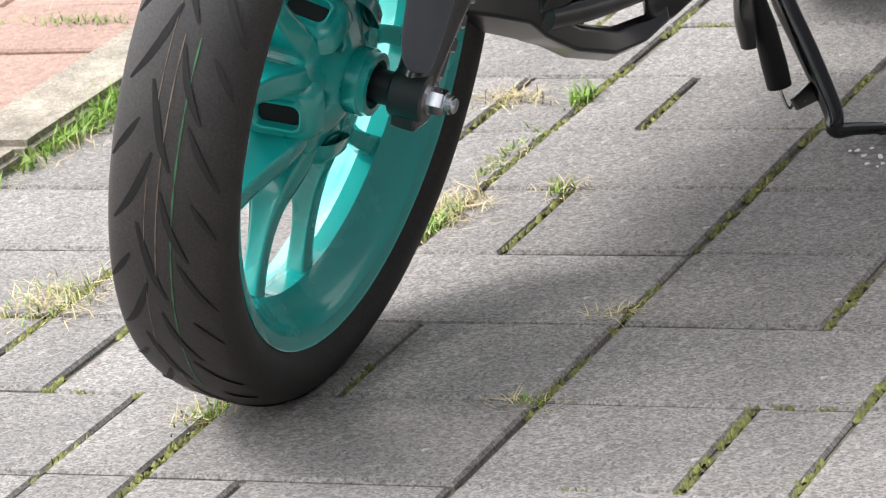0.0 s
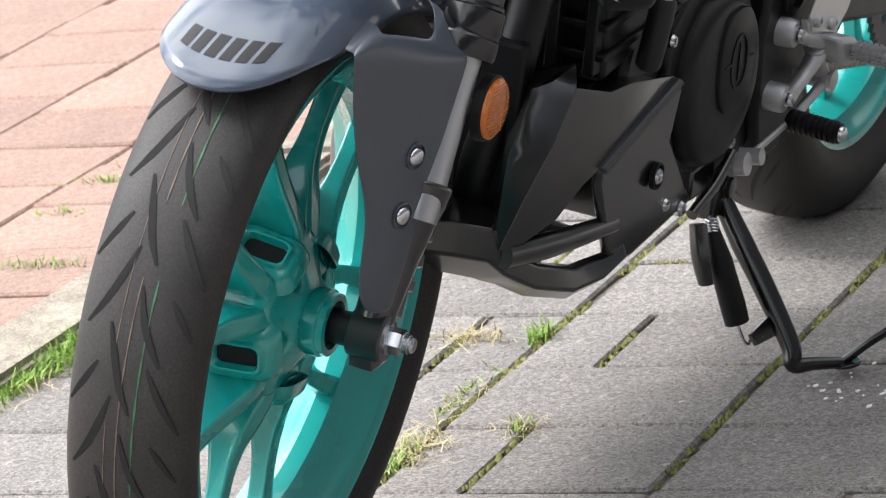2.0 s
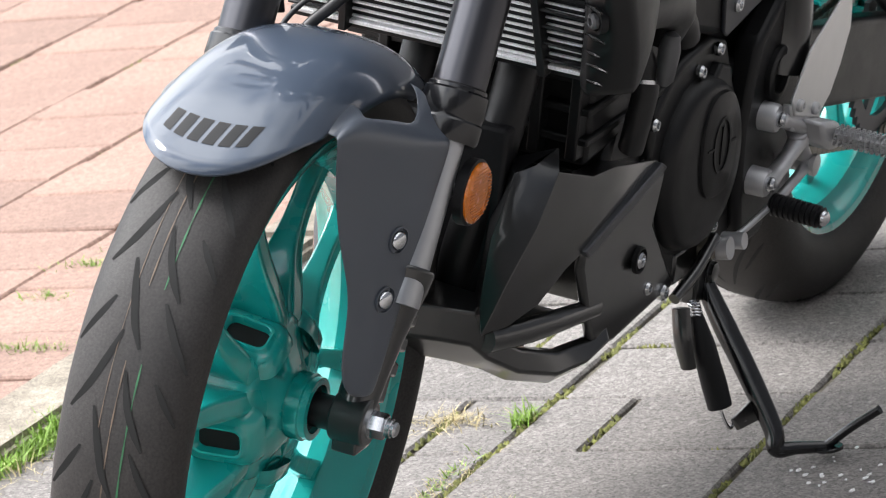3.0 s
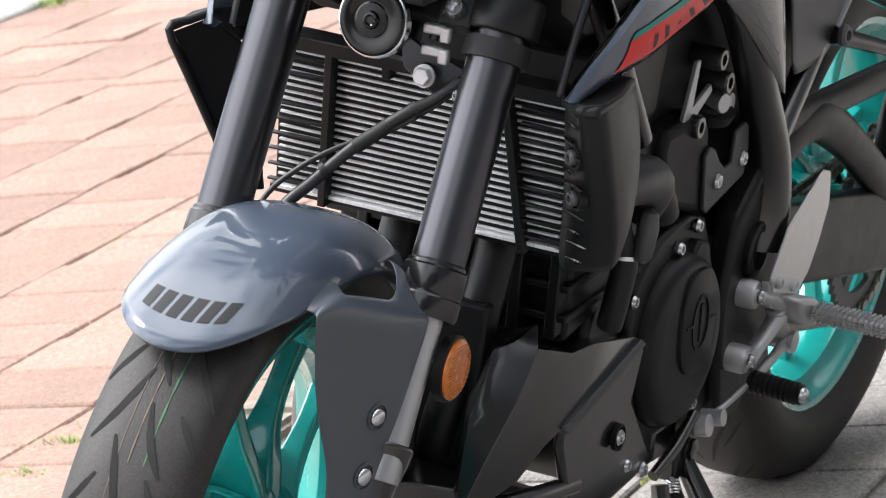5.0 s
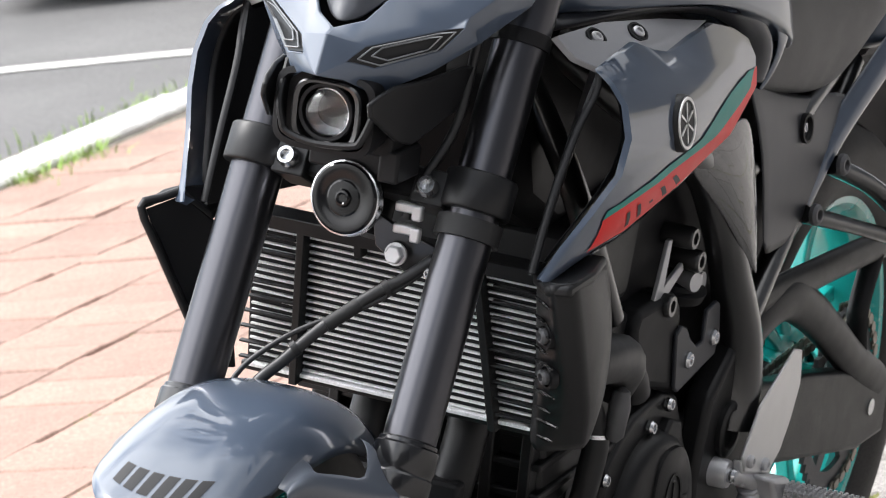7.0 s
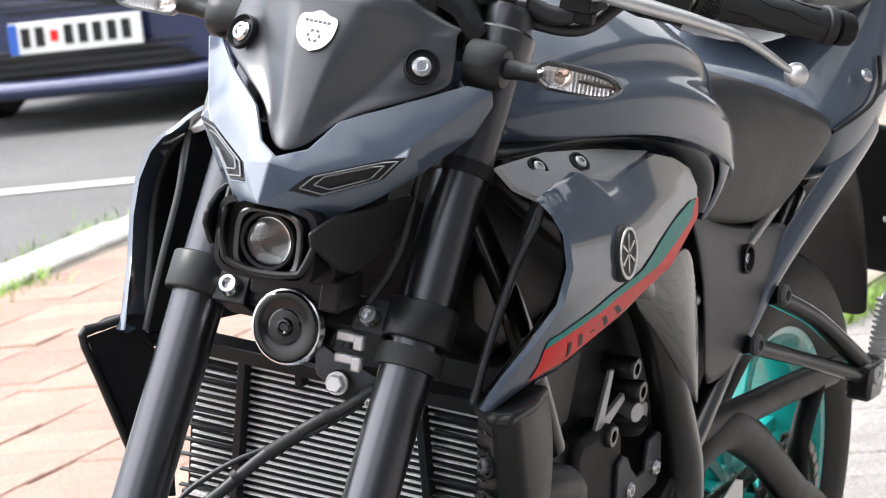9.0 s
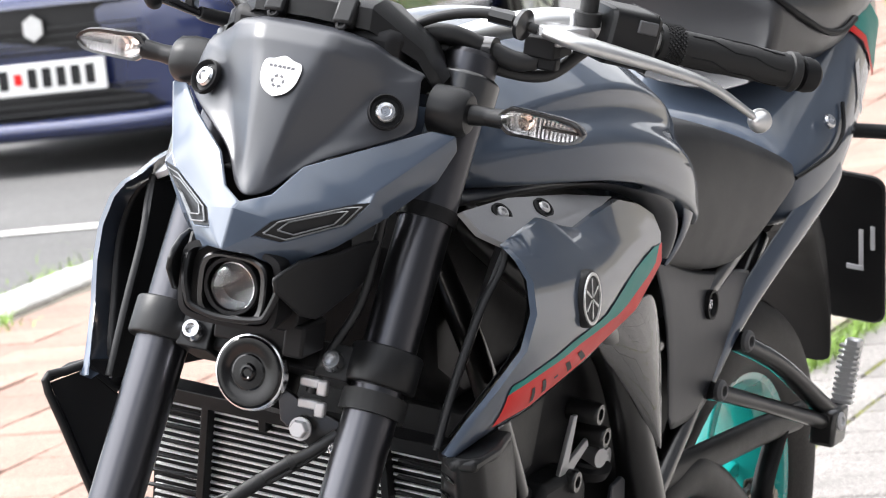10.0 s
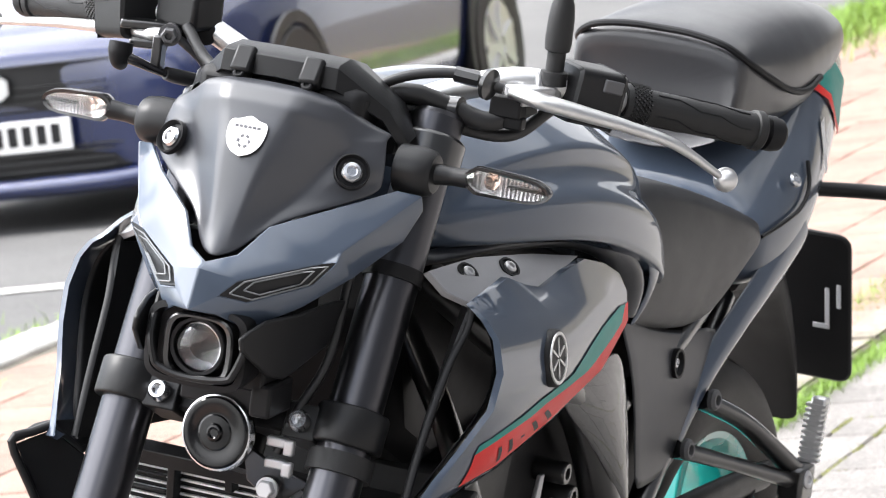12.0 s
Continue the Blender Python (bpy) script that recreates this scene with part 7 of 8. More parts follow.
tube(bm, [(-0.852, 0.160, 0.288), (-0.80, 0.154, 0.276), (-0.755, 0.148, 0.268)], 0.0036, n=10)
lathe(bm, [(-0.010, 0.012), (0.010, 0.012)], (-0.748, 0.148, 0.267), (0, 1, 0.2), 20)
lathe(bm, [(-0.010, 0.009), (0.014, 0.009)], (-0.772, 0.150, 0.269), (0, 1, 0.2), 16)
pedal = part("gear_pedal", bm, ALU, bike, "aluminium gear pedal with a ribbed rubber end")
bm = bm_new()
prof = [(0, 0.0085)]
for k in range(9):
    prof += [(0.003 + 0.0062 * k, 0.0122), (0.0062 + 0.0062 * k, 0.0122), (0.0065 + 0.0062 * k, 0.0100), (0.0085 + 0.0062 * k, 0.0100)]
prof += [(0.060, 0.0115), (0.061, 0.008)]
lathe(bm, prof, (-0.853, 0.158, 0.289), (0.06, 1, -0.02), 20)
part("pedal_rubber", bm, DARK, pedal, "black ribbed rubber", sharp=20)
bm = bm_new()
lathe(bm, [(0.058, 0.009), (0.064, 0.008), (0.067, 0.004)], (-0.853, 0.158, 0.289), (0.06, 1, -0.02), 16)
part("pedal_tip", bm, STEEL, pedal)
bm = bm_new()
slab(bm, [(-0.895, 0.140, 0.330), (-0.940, 0.140, 0.318), (-0.945, 0.140, 0.270), (-0.925, 0.140, 0.262), (-0.905, 0.140, 0.285)], (0, -0.012, 0))
part("link_plate", bm, ENGINE_RAW, pedal, bevel=0.002)

# ---- side stand: its foot rests on the paving
UNLEAN = STAND.inverted()
foot_bend, foot_pad, tang = (UNLEAN @ Vector(p) for p in ((-0.715, 0.258, 0.020), (-0.752, 0.296, 0.0105), (-0.755, 0.360, 0.050)))
stand = part("side_stand", tube(bm_new(), [(-0.752, 0.134, 0.222), (-0.742, 0.165, 0.185), (-0.732, 0.200, 0.145), (-0.720, 0.238, 0.098), foot_bend, foot_bend * 0.6 + foot_pad * 0.4, foot_pad], [0.0105, 0.0125, 0.012, 0.0105, 0.0090, 0.0070, 0.0062], n=18), GLOSSBLACK, bike, "gloss black side stand, folded out")
bm = bm_new()
lathe(bm, [(-0.002, 0.016), (0.002, 0.016)], foot_pad + Vector((0, 0.004, 0)), UNLEAN.to_3x3() @ Vector((0, 0, 1)), 24)
part("foot_plate", bm, GLOSSBLACK, stand, bevel=0.001)
part("kick_tang", tube(bm_new(), [foot_pad, foot_pad * 0.5 + tang * 0.5 + Vector((0, 0, 0.002)), tang], 0.0048, n=12), GLOSSBLACK, stand)
bm = bm_new()
brick(bm, (-0.745, 0.125, 0.232), (0.045, 0.022, 0.050))
brick(bm, (-0.720, 0.118, 0.258), (0.090, 0.018, 0.035))
part("stand_bracket", bm, BELLY, stand, "black stand bracket", bevel=0.004)
bolt(stand, (-0.722, 0.136, 0.258), (0, 1, 0), 0.010, 0.006, BELLY, "hex")
bolt(stand, (-0.752, 0.137, 0.238), (0, 1, 0), 0.011, 0.007, BELLY, "hex")
part("stand_brace", tube(bm_new(), [(-0.655, 0.138, 0.236), (-0.70, 0.142, 0.256), (-0.742, 0.142, 0.280)], 0.0062, n=12), BELLY, stand)
part("spring_sleeve", tube(bm_new(), [(-0.690, 0.150, 0.212), (-0.690, 0.162, 0.182), (-0.694, 0.178, 0.140), (-0.696, 0.186, 0.118)], [0.0075, 0.0125, 0.0135, 0.013], n=16), DARK, stand, "black rubber spring sleeve")
part("stop_arm", tube(bm_new(), [(-0.672, 0.140, 0.222), (-0.668, 0.148, 0.190), (-0.672, 0.156, 0.160)], [0.010, 0.0105, 0.0085], n=14, flat=0.6), BELLY, stand)
bm = bm_new()
pts = []
for k in range(60):
    t = k / 59
    pts.append(Vector((-0.690, 0.146, 0.226)) * (1 - t) + Vector((-0.690, 0.156, 0.200)) * t + Vector((math.cos(k * 0.9) * 0.006, math.sin(k * 0.9) * 0.006, 0)))
tube(bm, pts, 0.0013, n=6, steps=1)
part("spring", bm, STEEL, stand, "steel coil spring")
bm = bm_new()
tube(bm, [(-0.696, 0.186, 0.118), (-0.698, 0.192, 0.104), (-0.704, 0.197, 0.094), (-0.712, 0.199, 0.100)], 0.0018, n=8)
part("spring_hook", bm, STEEL, stand)
bm = bm_new()
slab(bm, [(-0.692, 0.200, 0.108), (-0.716, 0.200, 0.088), (-0.735, 0.215, 0.098), (-0.732, 0.212, 0.130)], (0, 0.004, 0.002))
part("spring_tab", bm, BELLY, stand, bevel=0.001)
bolt(stand, (-0.716, 0.206, 0.106), (0.1, 1, 0.1), 0.006, 0.004, ENGINE_RAW)
# ---------------------------------------------------------------- rear: wheel, swingarm, seat, tail
rear_wheel = part("rear_wheel", lathe(bm_new(), [(-0.13, 0.010), (0.13, 0.010)], REAR_AXLE, (0, 1, 0), 16), STEEL, bike, "teal cast rear wheel")
rear_tyre, skin = tyre("tyre", rear_wheel, REAR_AXLE, 0.073, 0.324, 0.236, False)
# rear tread grooves: their shade is painted as flat black strips
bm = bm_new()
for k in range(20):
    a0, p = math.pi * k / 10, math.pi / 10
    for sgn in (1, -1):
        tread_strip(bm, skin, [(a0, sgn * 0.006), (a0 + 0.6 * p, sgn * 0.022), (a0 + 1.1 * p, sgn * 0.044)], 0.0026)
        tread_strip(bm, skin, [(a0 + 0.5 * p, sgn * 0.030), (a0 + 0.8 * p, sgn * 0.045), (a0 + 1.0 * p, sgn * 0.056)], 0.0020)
part("tread_groove", bm, RECESSBLACK, rear_wheel, "flat black strips painted as the shade of slanted tread grooves")
wheel_rim(rear_wheel, REAR_AXLE, 0.053, False, radians(30), 0.070, 0.034)
# sprocket, a toothed plate with cut-outs
bm = bm_new()
N = 43
inner, outer = [], []
for y in (0.083, 0.089):
    inner.append([bm.verts.new(REAR_AXLE + Vector((math.cos(t) * 0.086, y, math.sin(t) * 0.086))) for t in (2 * math.pi * i / (2 * N) for i in range(2 * N))])
    outer.append([bm.verts.new(REAR_AXLE + Vector((math.cos(t) * r, y, math.sin(t) * r))) for t, r in ((2 * math.pi * i / (2 * N), 0.112 if i % 2 else 0.104) for i in range(2 * N))])
bridge(bm, inner[0], outer[0])
bridge(bm, outer[1], inner[1])
bridge(bm, outer[0], outer[1])
bridge(bm, inner[1], inner[0])
arms = []
for k in range(6):
    t = k * math.pi / 3
    d = Vector((math.cos(t), 0, math.sin(t)))
    s = Vector((-math.sin(t), 0, math.cos(t)))
    arms.append([REAR_AXLE + Vector((0, 0.083, 0)) + d * a + s * b for a, b in ((0.03, -0.012), (0.088, -0.010), (0.088, 0.010), (0.03, 0.012))])
sprocket = part("sprocket", bm, ENGINE_RAW, rear_wheel, "toothed steel rear sprocket")
for pts in arms:
    part("sprocket_arm", slab(bm_new(), pts, (0, 0.006, 0)), ENGINE_RAW, sprocket)
part("sprocket_hub", lathe(bm_new(), [(0.06, 0.045), (0.09, 0.045), (0.09, 0.02)], REAR_AXLE, (0, 1, 0), 28), ENGINE_RAW, sprocket)
links = []
for i in range(150):
    s = i / 150
    if s < 0.38:
        p, d = Vector((-0.90 - 0.50 * s / 0.38, 0.086, 0.395 + 0.028 * s / 0.38)), Vector((-1, 0, 0.06))
    elif s < 0.62:
        t = math.pi / 2 + math.pi * (s - 0.38) / 0.24
        p, d = REAR_AXLE + Vector((math.cos(t) * 0.109, 0.086, math.sin(t) * 0.109)), Vector((-math.sin(t), 0, math.cos(t)))
    else:
        f = (s - 0.62) / 0.38
        p, d = Vector((-1.38 + 0.48 * f, 0.086, 0.205 + 0.10 * f)), Vector((1, 0, 0.2))
    links.append((p, d.normalized()))
bm = bm_new()
for i, (p, d) in enumerate(links):
    s = Vector((0, 1, 0)).cross(d)
    for y in ((-0.008, -0.006), (0.006, 0.008)) if i % 2 else ((-0.006, -0.004), (0.004, 0.006)):
        slab(bm, [p + Vector((0, y[0], 0)) + d * a + s * b for a, b in ((-0.008, -0.003), (-0.005, -0.0055), (0.005, -0.0055), (0.008, -0.003), (0.008, 0.003), (0.005, 0.0055), (-0.005, 0.0055), (-0.008, 0.003))], (0, y[1] - y[0], 0))
tagged(part("chain", bm, CHAINMETAL, rear_wheel, "drive chain"), kind="stuff")

# swingarm
arm = part("swingarm", tube(bm_new(), [(-0.90, 0.105, 0.43), (-0.98, 0.112, 0.50), (-1.06, 0.118, 0.520), (-1.14, 0.120, 0.492), (-1.22, 0.120, 0.450), (-1.32, 0.120, 0.392), (-1.42, 0.118, 0.345)], [0.022, 0.026, 0.026, 0.025, 0.024, 0.023, 0.022], n=20, flat=0.7, up=(0, 0, 1)), ENGINE, bike, "dark grey painted swingarm with an arched brace")
bm = bm_new()
prism(bm, [(-0.93, 0.455), (-1.05, 0.430), (-1.165, 0.412), (-1.30, 0.385), (-1.45, 0.352), (-1.45, 0.275), (-1.36, 0.275), (-1.10, 0.325), (-0.98, 0.350), (-0.92, 0.36)], 0.100, 0.128)
part("main_beam", bm, ENGINE, arm, "dark grey swingarm beam", bevel=0.007, seg=3)
bm = bm_new()
prism(bm, [(-0.92, 0.44), (-1.40, 0.36), (-1.46, 0.31), (-1.40, 0.27), (-0.92, 0.35)], -0.128, -0.10)
part("right_beam", bm, ENGINE, arm, bevel=0.007)
bm = bm_new()
cyl(bm, (-0.90, -0.12, 0.41), (-0.90, 0.12, 0.41), 0.035)
part("pivot_tube", bm, ENGINE, arm)
part("upper_rail", tube(bm_new(), [(-0.955, 0.118, 0.535), (-1.10, 0.120, 0.530), (-1.25, 0.121, 0.525), (-1.42, 0.121, 0.515)], [0.018, 0.019, 0.018, 0.017], n=16, flat=0.6, up=(0, 0, 1)), ENGINE, arm, "straight dark grey upper rail")
part("rail_stay", tube(bm_new(), [(-1.36, 0.118, 0.51), (-1.33, 0.118, 0.45), (-1.34, 0.118, 0.40)], 0.013, n=12, flat=0.6), ENGINE, arm)

# side cover, glossy frame cheek and tail edge
for sg in (1, -1):
    bm = bm_new()
    sheet(bm, [[(x, sg * y, z) for x, y, z in row] for row in (
        [(-0.800, 0.138, 0.820), (-0.880, 0.134, 0.790), (-0.970, 0.130, 0.765), (-1.080, 0.128, 0.745), (-1.190, 0.126, 0.735)],
        [(-0.840, 0.148, 0.760), (-0.900, 0.144, 0.745), (-0.980, 0.140, 0.725), (-1.070, 0.136, 0.710), (-1.155, 0.132, 0.705)],
        [(-0.870, 0.150, 0.690), (-0.920, 0.147, 0.680), (-0.980, 0.143, 0.670), (-1.040, 0.139, 0.662), (-1.110, 0.134, 0.655)],
        [(-0.905, 0.146, 0.600), (-0.935, 0.143, 0.598), (-0.970, 0.140, 0.596), (-1.010, 0.136, 0.594), (-1.060, 0.130, 0.590)])])
    cover = part("side_cover", bm, SIDE, bike, "dark satin side cover under the seat", sub=1, thick=0.004)
    bm = bm_new()
    lathe(bm, [(-0.004, 0.016), (0.0022, 0.016), (0.0022, 0.013), (-0.006, 0.011), (-0.006, 0.0005)], (-1.010, sg * 0.140, 0.722), (0, sg, 0.1), 24)
    hole = part("screw_hole", bm, DARK, cover)
    bolt(hole, (-1.012, sg * 0.136, 0.722), (0, sg, 0.1), 0.0065, 0.003, STEEL)
    bm = bm_new()
    sheet(bm, [[(x, sg * y, z) for x, y, z in row] for row in (
        [(-0.640, 0.140, 0.752), (-0.715, 0.158, 0.775), (-0.785, 0.156, 0.790)],
        [(-0.715, 0.150, 0.706), (-0.765, 0.166, 0.725), (-0.812, 0.158, 0.735)],
        [(-0.785, 0.152, 0.655), (-0.818, 0.163, 0.663), (-0.846, 0.156, 0.668)],
        [(-0.862, 0.154, 0.596), (-0.868, 0.156, 0.594), (-0.876, 0.151, 0.592)])])
    part("frame_cheek", bm, PIANO, bike, "glossy black frame cheek", sub=2, thick=0.003)
    # glossy strip along the rear edge of the side cover
    bm = bm_new()
    sheet(bm, [[(x, sg * y, z) for x, y, z in row] for row in (
        [(-1.062, 0.130, 0.606), (-1.112, 0.132, 0.655), (-1.180, 0.136, 0.700), (-1.290, 0.144, 0.752), (-1.390, 0.142, 0.792)],
        [(-1.058, 0.138, 0.618), (-1.106, 0.141, 0.668), (-1.174, 0.146, 0.713), (-1.282, 0.152, 0.768), (-1.382, 0.152, 0.812)],
        [(-1.046, 0.134, 0.626), (-1.092, 0.136, 0.678), (-1.160, 0.141, 0.722), (-1.268, 0.150, 0.782), (-1.370, 0.151, 0.832)],
        [(-1.040, 0.122, 0.626), (-1.082, 0.124, 0.680), (-1.146, 0.128, 0.728), (-1.252, 0.138, 0.790), (-1.355, 0.142, 0.842)])])
    part("tail_strip", bm, PAINT, cover, "glossy grey edge strip", sub=2, thick=0.003)
    # pillion footrest hanger
    hanger = part("pillion_hanger", tube(bm_new(), [(-1.120, sg * 0.132, 0.662), (-1.20, sg * 0.160, 0.625), (-1.295, sg * 0.192, 0.560)], [0.017, 0.015, 0.016], n=14, flat=0.7), BELLY, bike, "black V-shaped pillion footrest hanger")
    part("strut", tube(bm_new(), [(-1.050, sg * 0.132, 0.620), (-1.16, sg * 0.160, 0.588), (-1.290, sg * 0.192, 0.548)], [0.015, 0.012, 0.014], n=14, flat=0.7), BELLY, hanger)
    bm = bm_new()
    brick(bm, (-1.297, sg * 0.196, 0.545), (0.045, 0.030, 0.044))
    part("hinge", bm, BELLY, hanger, bevel=0.005)
    for x, z in ((-1.118, 0.664), (-1.048, 0.622)):
        bolt(hanger, (x, sg * 0.146, z), (0.1, sg, 0.1), 0.012, 0.008, ENGINE_RAW)
    bolt(hanger, (-1.288, sg * 0.211, 0.553), (0.1, sg, 0.2), 0.0105, 0.004, ALU)
    bm = bm_new()
    slab(bm, [(-1.310, sg * 0.190, 0.562), (-1.328, sg * 0.190, 0.562), (-1.334, sg * 0.196, 0.640), (-1.316, sg * 0.196, 0.642)], (0, sg * 0.018, 0))
    rest = part("pillion_footrest", bm, POLISHED, hanger, "folded pillion footrest in ribbed aluminium", bevel=0.003)
    bm = bm_new()
    for k in range(11):
        brick(bm, (-1.313 - 0.0006 * k, sg * 0.203, 0.570 + 0.0062 * k), (0.010, 0.024, 0.003))
    tagged(part("ribs", bm, POLISHED, rest, "close ribs"), kind="stuff")

# tail cowl: one shell under the pillion seat
TAIL = [(-1.222, [(0, 0.858), (0.05, 0.858), (0.090, 0.855), (0.122, 0.842), (0.136, 0.822), (0.130, 0.78)]),
        (-1.250, [(0, 0.892), (0.05, 0.890), (0.096, 0.876), (0.130, 0.855), (0.146, 0.826), (0.138, 0.77)]),
        (-1.310, [(0, 0.925), (0.05, 0.922), (0.104, 0.905), (0.140, 0.872), (0.155, 0.826), (0.147, 0.772)]),
        (-1.390, [(0, 0.940), (0.05, 0.942), (0.106, 0.938), (0.138, 0.896), (0.153, 0.838), (0.140, 0.794)]),
        (-1.450, [(0, 0.955), (0.05, 0.962), (0.098, 0.978), (0.122, 0.930), (0.140, 0.862), (0.125, 0.810)]),
        (-1.520, [(0, 0.975), (0.05, 0.985), (0.086, 1.002), (0.112, 0.945), (0.122, 0.876), (0.110, 0.828)]),
        (-1.620, [(0, 0.992), (0.045, 0.996), (0.070, 0.992), (0.090, 0.945), (0.094, 0.898), (0.086, 0.866)]),
        (-1.700, [(0, 0.992), (0.040, 0.988), (0.058, 0.976), (0.070, 0.945), (0.068, 0.915), (0.060, 0.892)]),
        (-1.745, [(0, 0.985), (0.030, 0.981), (0.044, 0.968), (0.047, 0.948), (0.043, 0.928), (0.036, 0.915)])]
bm = bm_new()
loft(bm, [tank_ring(bm, x, h, 0.03) for x, h in TAIL])
tail = part("tail_cowl", bm, PAINT, bike, "glossy grey tail cowl with a teal and red end", sub=2)


def on_tail(x, q, lift):
    """A point on the tail's skin, q from the top centre (0) to the lower edge (1)."""
    for (x0, h0), (x1, h1) in zip(TAIL, TAIL[1:]):
        if x1 <= x <= x0:
            f = (x0 - x) / (x0 - x1)
            k = min(int(q * 5), 4)
            g = q * 5 - k
            y = (h0[k][0] * (1 - g) + h0[k + 1][0] * g) * (1 - f) + (h1[k][0] * (1 - g) + h1[k + 1][0] * g) * f
            z = (h0[k][1] * (1 - g) + h0[k + 1][1] * g) * (1 - f) + (h1[k][1] * (1 - g) + h1[k + 1][1] * g) * f
            return y + lift * min(1, q * 2), z + lift * (1 - q) * 0.7
    return 0, 0.95


for sg in (1, -1):
    bolt(tail, (-1.322, sg * 0.142, 0.8775), (0.25, sg * 0.75, 0.6), 0.0085, 0.006, STEEL)
    for nm, mat, x0, x1, lean, lab in (("teal_patch", TEALDECAL, -1.405, -1.545, -0.40, "teal decal"), ("red_band", RED, -1.387, -1.404, -0.40, "red decal band"), ("pale_patch", PALEDECAL, -1.470, -1.490, 0.05, "pale decal")):
        bm = bm_new()
        rows = []
        for i in range(7):
            row = []
            for j in range(7):
                q = 0.38 + 0.42 * j / 6 if nm != "pale_patch" else 0.62 + 0.16 * j / 6
                x = max(x0 + (x1 - x0) * i / 6 + lean * (q - 0.3), -1.744)
                y, z = on_tail(x, q, 0.0005)
                row.append((x, sg * y, z))
            rows.append(row)
        sheet(bm, rows)
        part(nm, bm, mat, tail, lab, sharp=180)
    bm = bm_new()
    tube(bm, [(-1.236, sg * 0.141, 0.826), (-1.285, sg * 0.150, 0.838), (-1.330, sg * 0.152, 0.848), (-1.362, sg * 0.148, 0.866), (-1.378, sg * 0.138, 0.892)], 0.0024, n=8)
    part("panel_gap", bm, DARK, tail, "dark joint line of the tail panel")

# seats
def seat_ring(bm, x, top, half, low, crown):
    pts = []
    for i in range(-6, 7):
        f = i / 6
        pts.append((x, half * math.sin(f * 1.5), top - crown * abs(f) ** 2.5))
    pts += [(x, half * 0.96, low), (x, 0, low - 0.004), (x, -half * 0.96, low)]
    return [bm.verts.new(p) for p in pts]


bm = bm_new()
SEAT_TOP = [(-0.850, 0.116, 0.936), (-0.947, 0.128, 0.922), (-1.063, 0.138, 0.894), (-1.162, 0.145, 0.863), (-1.247, 0.149, 0.834)]
SEAT_MID = [(-0.835, 0.144, 0.878), (-0.913, 0.152, 0.863), (-1.002, 0.155, 0.844), (-1.080, 0.156, 0.830), (-1.170, 0.155, 0.814)]
SEAT_LOW = [(-0.829, 0.142, 0.796), (-0.898, 0.144, 0.782), (-0.978, 0.144, 0.767), (-1.051, 0.142, 0.756), (-1.100, 0.141, 0.758)]
sheet(bm, [both([(a[0], 0, a[2] + 0.004), (a[0], a[1] * 0.65, a[2] + 0.006), a, b, c, (c[0], c[1] - 0.02, c[2] - 0.006)]) for a, b, c in zip(SEAT_TOP, SEAT_MID, SEAT_LOW)], crease_cols=(3, 7), crease=0.55)
part("rider_seat", bm, VINYL, bike, "matte black vinyl rider seat", sub=2, thick=0.004)
bm = bm_new()
loft(bm, [seat_ring(bm, *r) for r in ((-1.232, 0.995, 0.090, 0.905, 0.020), (-1.222, 1.024, 0.098, 0.908, 0.018), (-1.232, 1.040, 0.104, 0.912, 0.030), (-1.290, 1.050, 0.112, 0.920, 0.058), (-1.360, 1.056, 0.117, 0.922, 0.082), (-1.420, 1.058, 0.116, 0.926, 0.090), (-1.520, 1.054, 0.104, 0.942, 0.072), (-1.620, 1.040, 0.086, 0.960, 0.050), (-1.690, 1.024, 0.068, 0.968, 0.034), (-1.720, 1.005, 0.050, 0.972, 0.02))])
pillion = part("pillion_seat", bm, PILLION, bike, "black vinyl pillion seat with piping", sub=1)
edge = [(-1.222, 0, 1.038), (-1.221, 0.040, 1.037), (-1.222, 0.078, 1.030), (-1.238, 0.100, 1.014), (-1.285, 0.111, 0.994), (-1.345, 0.117, 0.974), (-1.410, 0.116, 0.966), (-1.480, 0.108, 0.972)]
part("piping", tube(bm_new(), [(x, -y, z) for x, y, z in edge[:0:-1]] + edge, 0.0040, n=8), DARK, pillion, "black seam piping")
# rear mudguard and number plate carrier
bm = bm_new()
loft(bm, [ring(bm, (x, 0, z), Vector((0, 1, 0)), Vector((0.35, 0, 0.94)), a, b, n=20, power=4) for x, z, a, b in ((-1.35, 0.770, 0.085, 0.05), (-1.48, 0.755, 0.074, 0.050), (-1.58, 0.715, 0.060, 0.045), (-1.66, 0.645, 0.055, 0.045), (-1.72, 0.575, 0.050, 0.038), (-1.755, 0.520, 0.045, 0.025))])
guard = part("rear_mudguard", bm, DARK, bike, "black rear mudguard with number plate carrier", bevel=0.0)
tilt = Matrix.Rotation(radians(22), 3, "Y")
bm = bm_new()
pc = Vector((-1.765, 0, 0.648))
loops = []
for dx, grow in ((0.0, 0.0), (0.004, 0.0), (0.006, -0.003)):
    loops.append([bm.verts.new(pc + tilt @ Vector((dx, y, z))) for y, z in [(cy + (0.018 + grow) * math.cos(radians(a)), cz + (0.018 + grow) * math.sin(radians(a))) for cy, cz, a0 in ((0.078, 0.088, 0), (-0.078, 0.088, 90), (-0.078, -0.088, 180), (0.078, -0.088, 270)) for a in range(a0, a0 + 91, 18)]])
loft(bm, loops)
carrier_plate = part("plate_carrier", bm, PLASTIC, guard, "black number plate carrier with rounded corners", sharp=30)
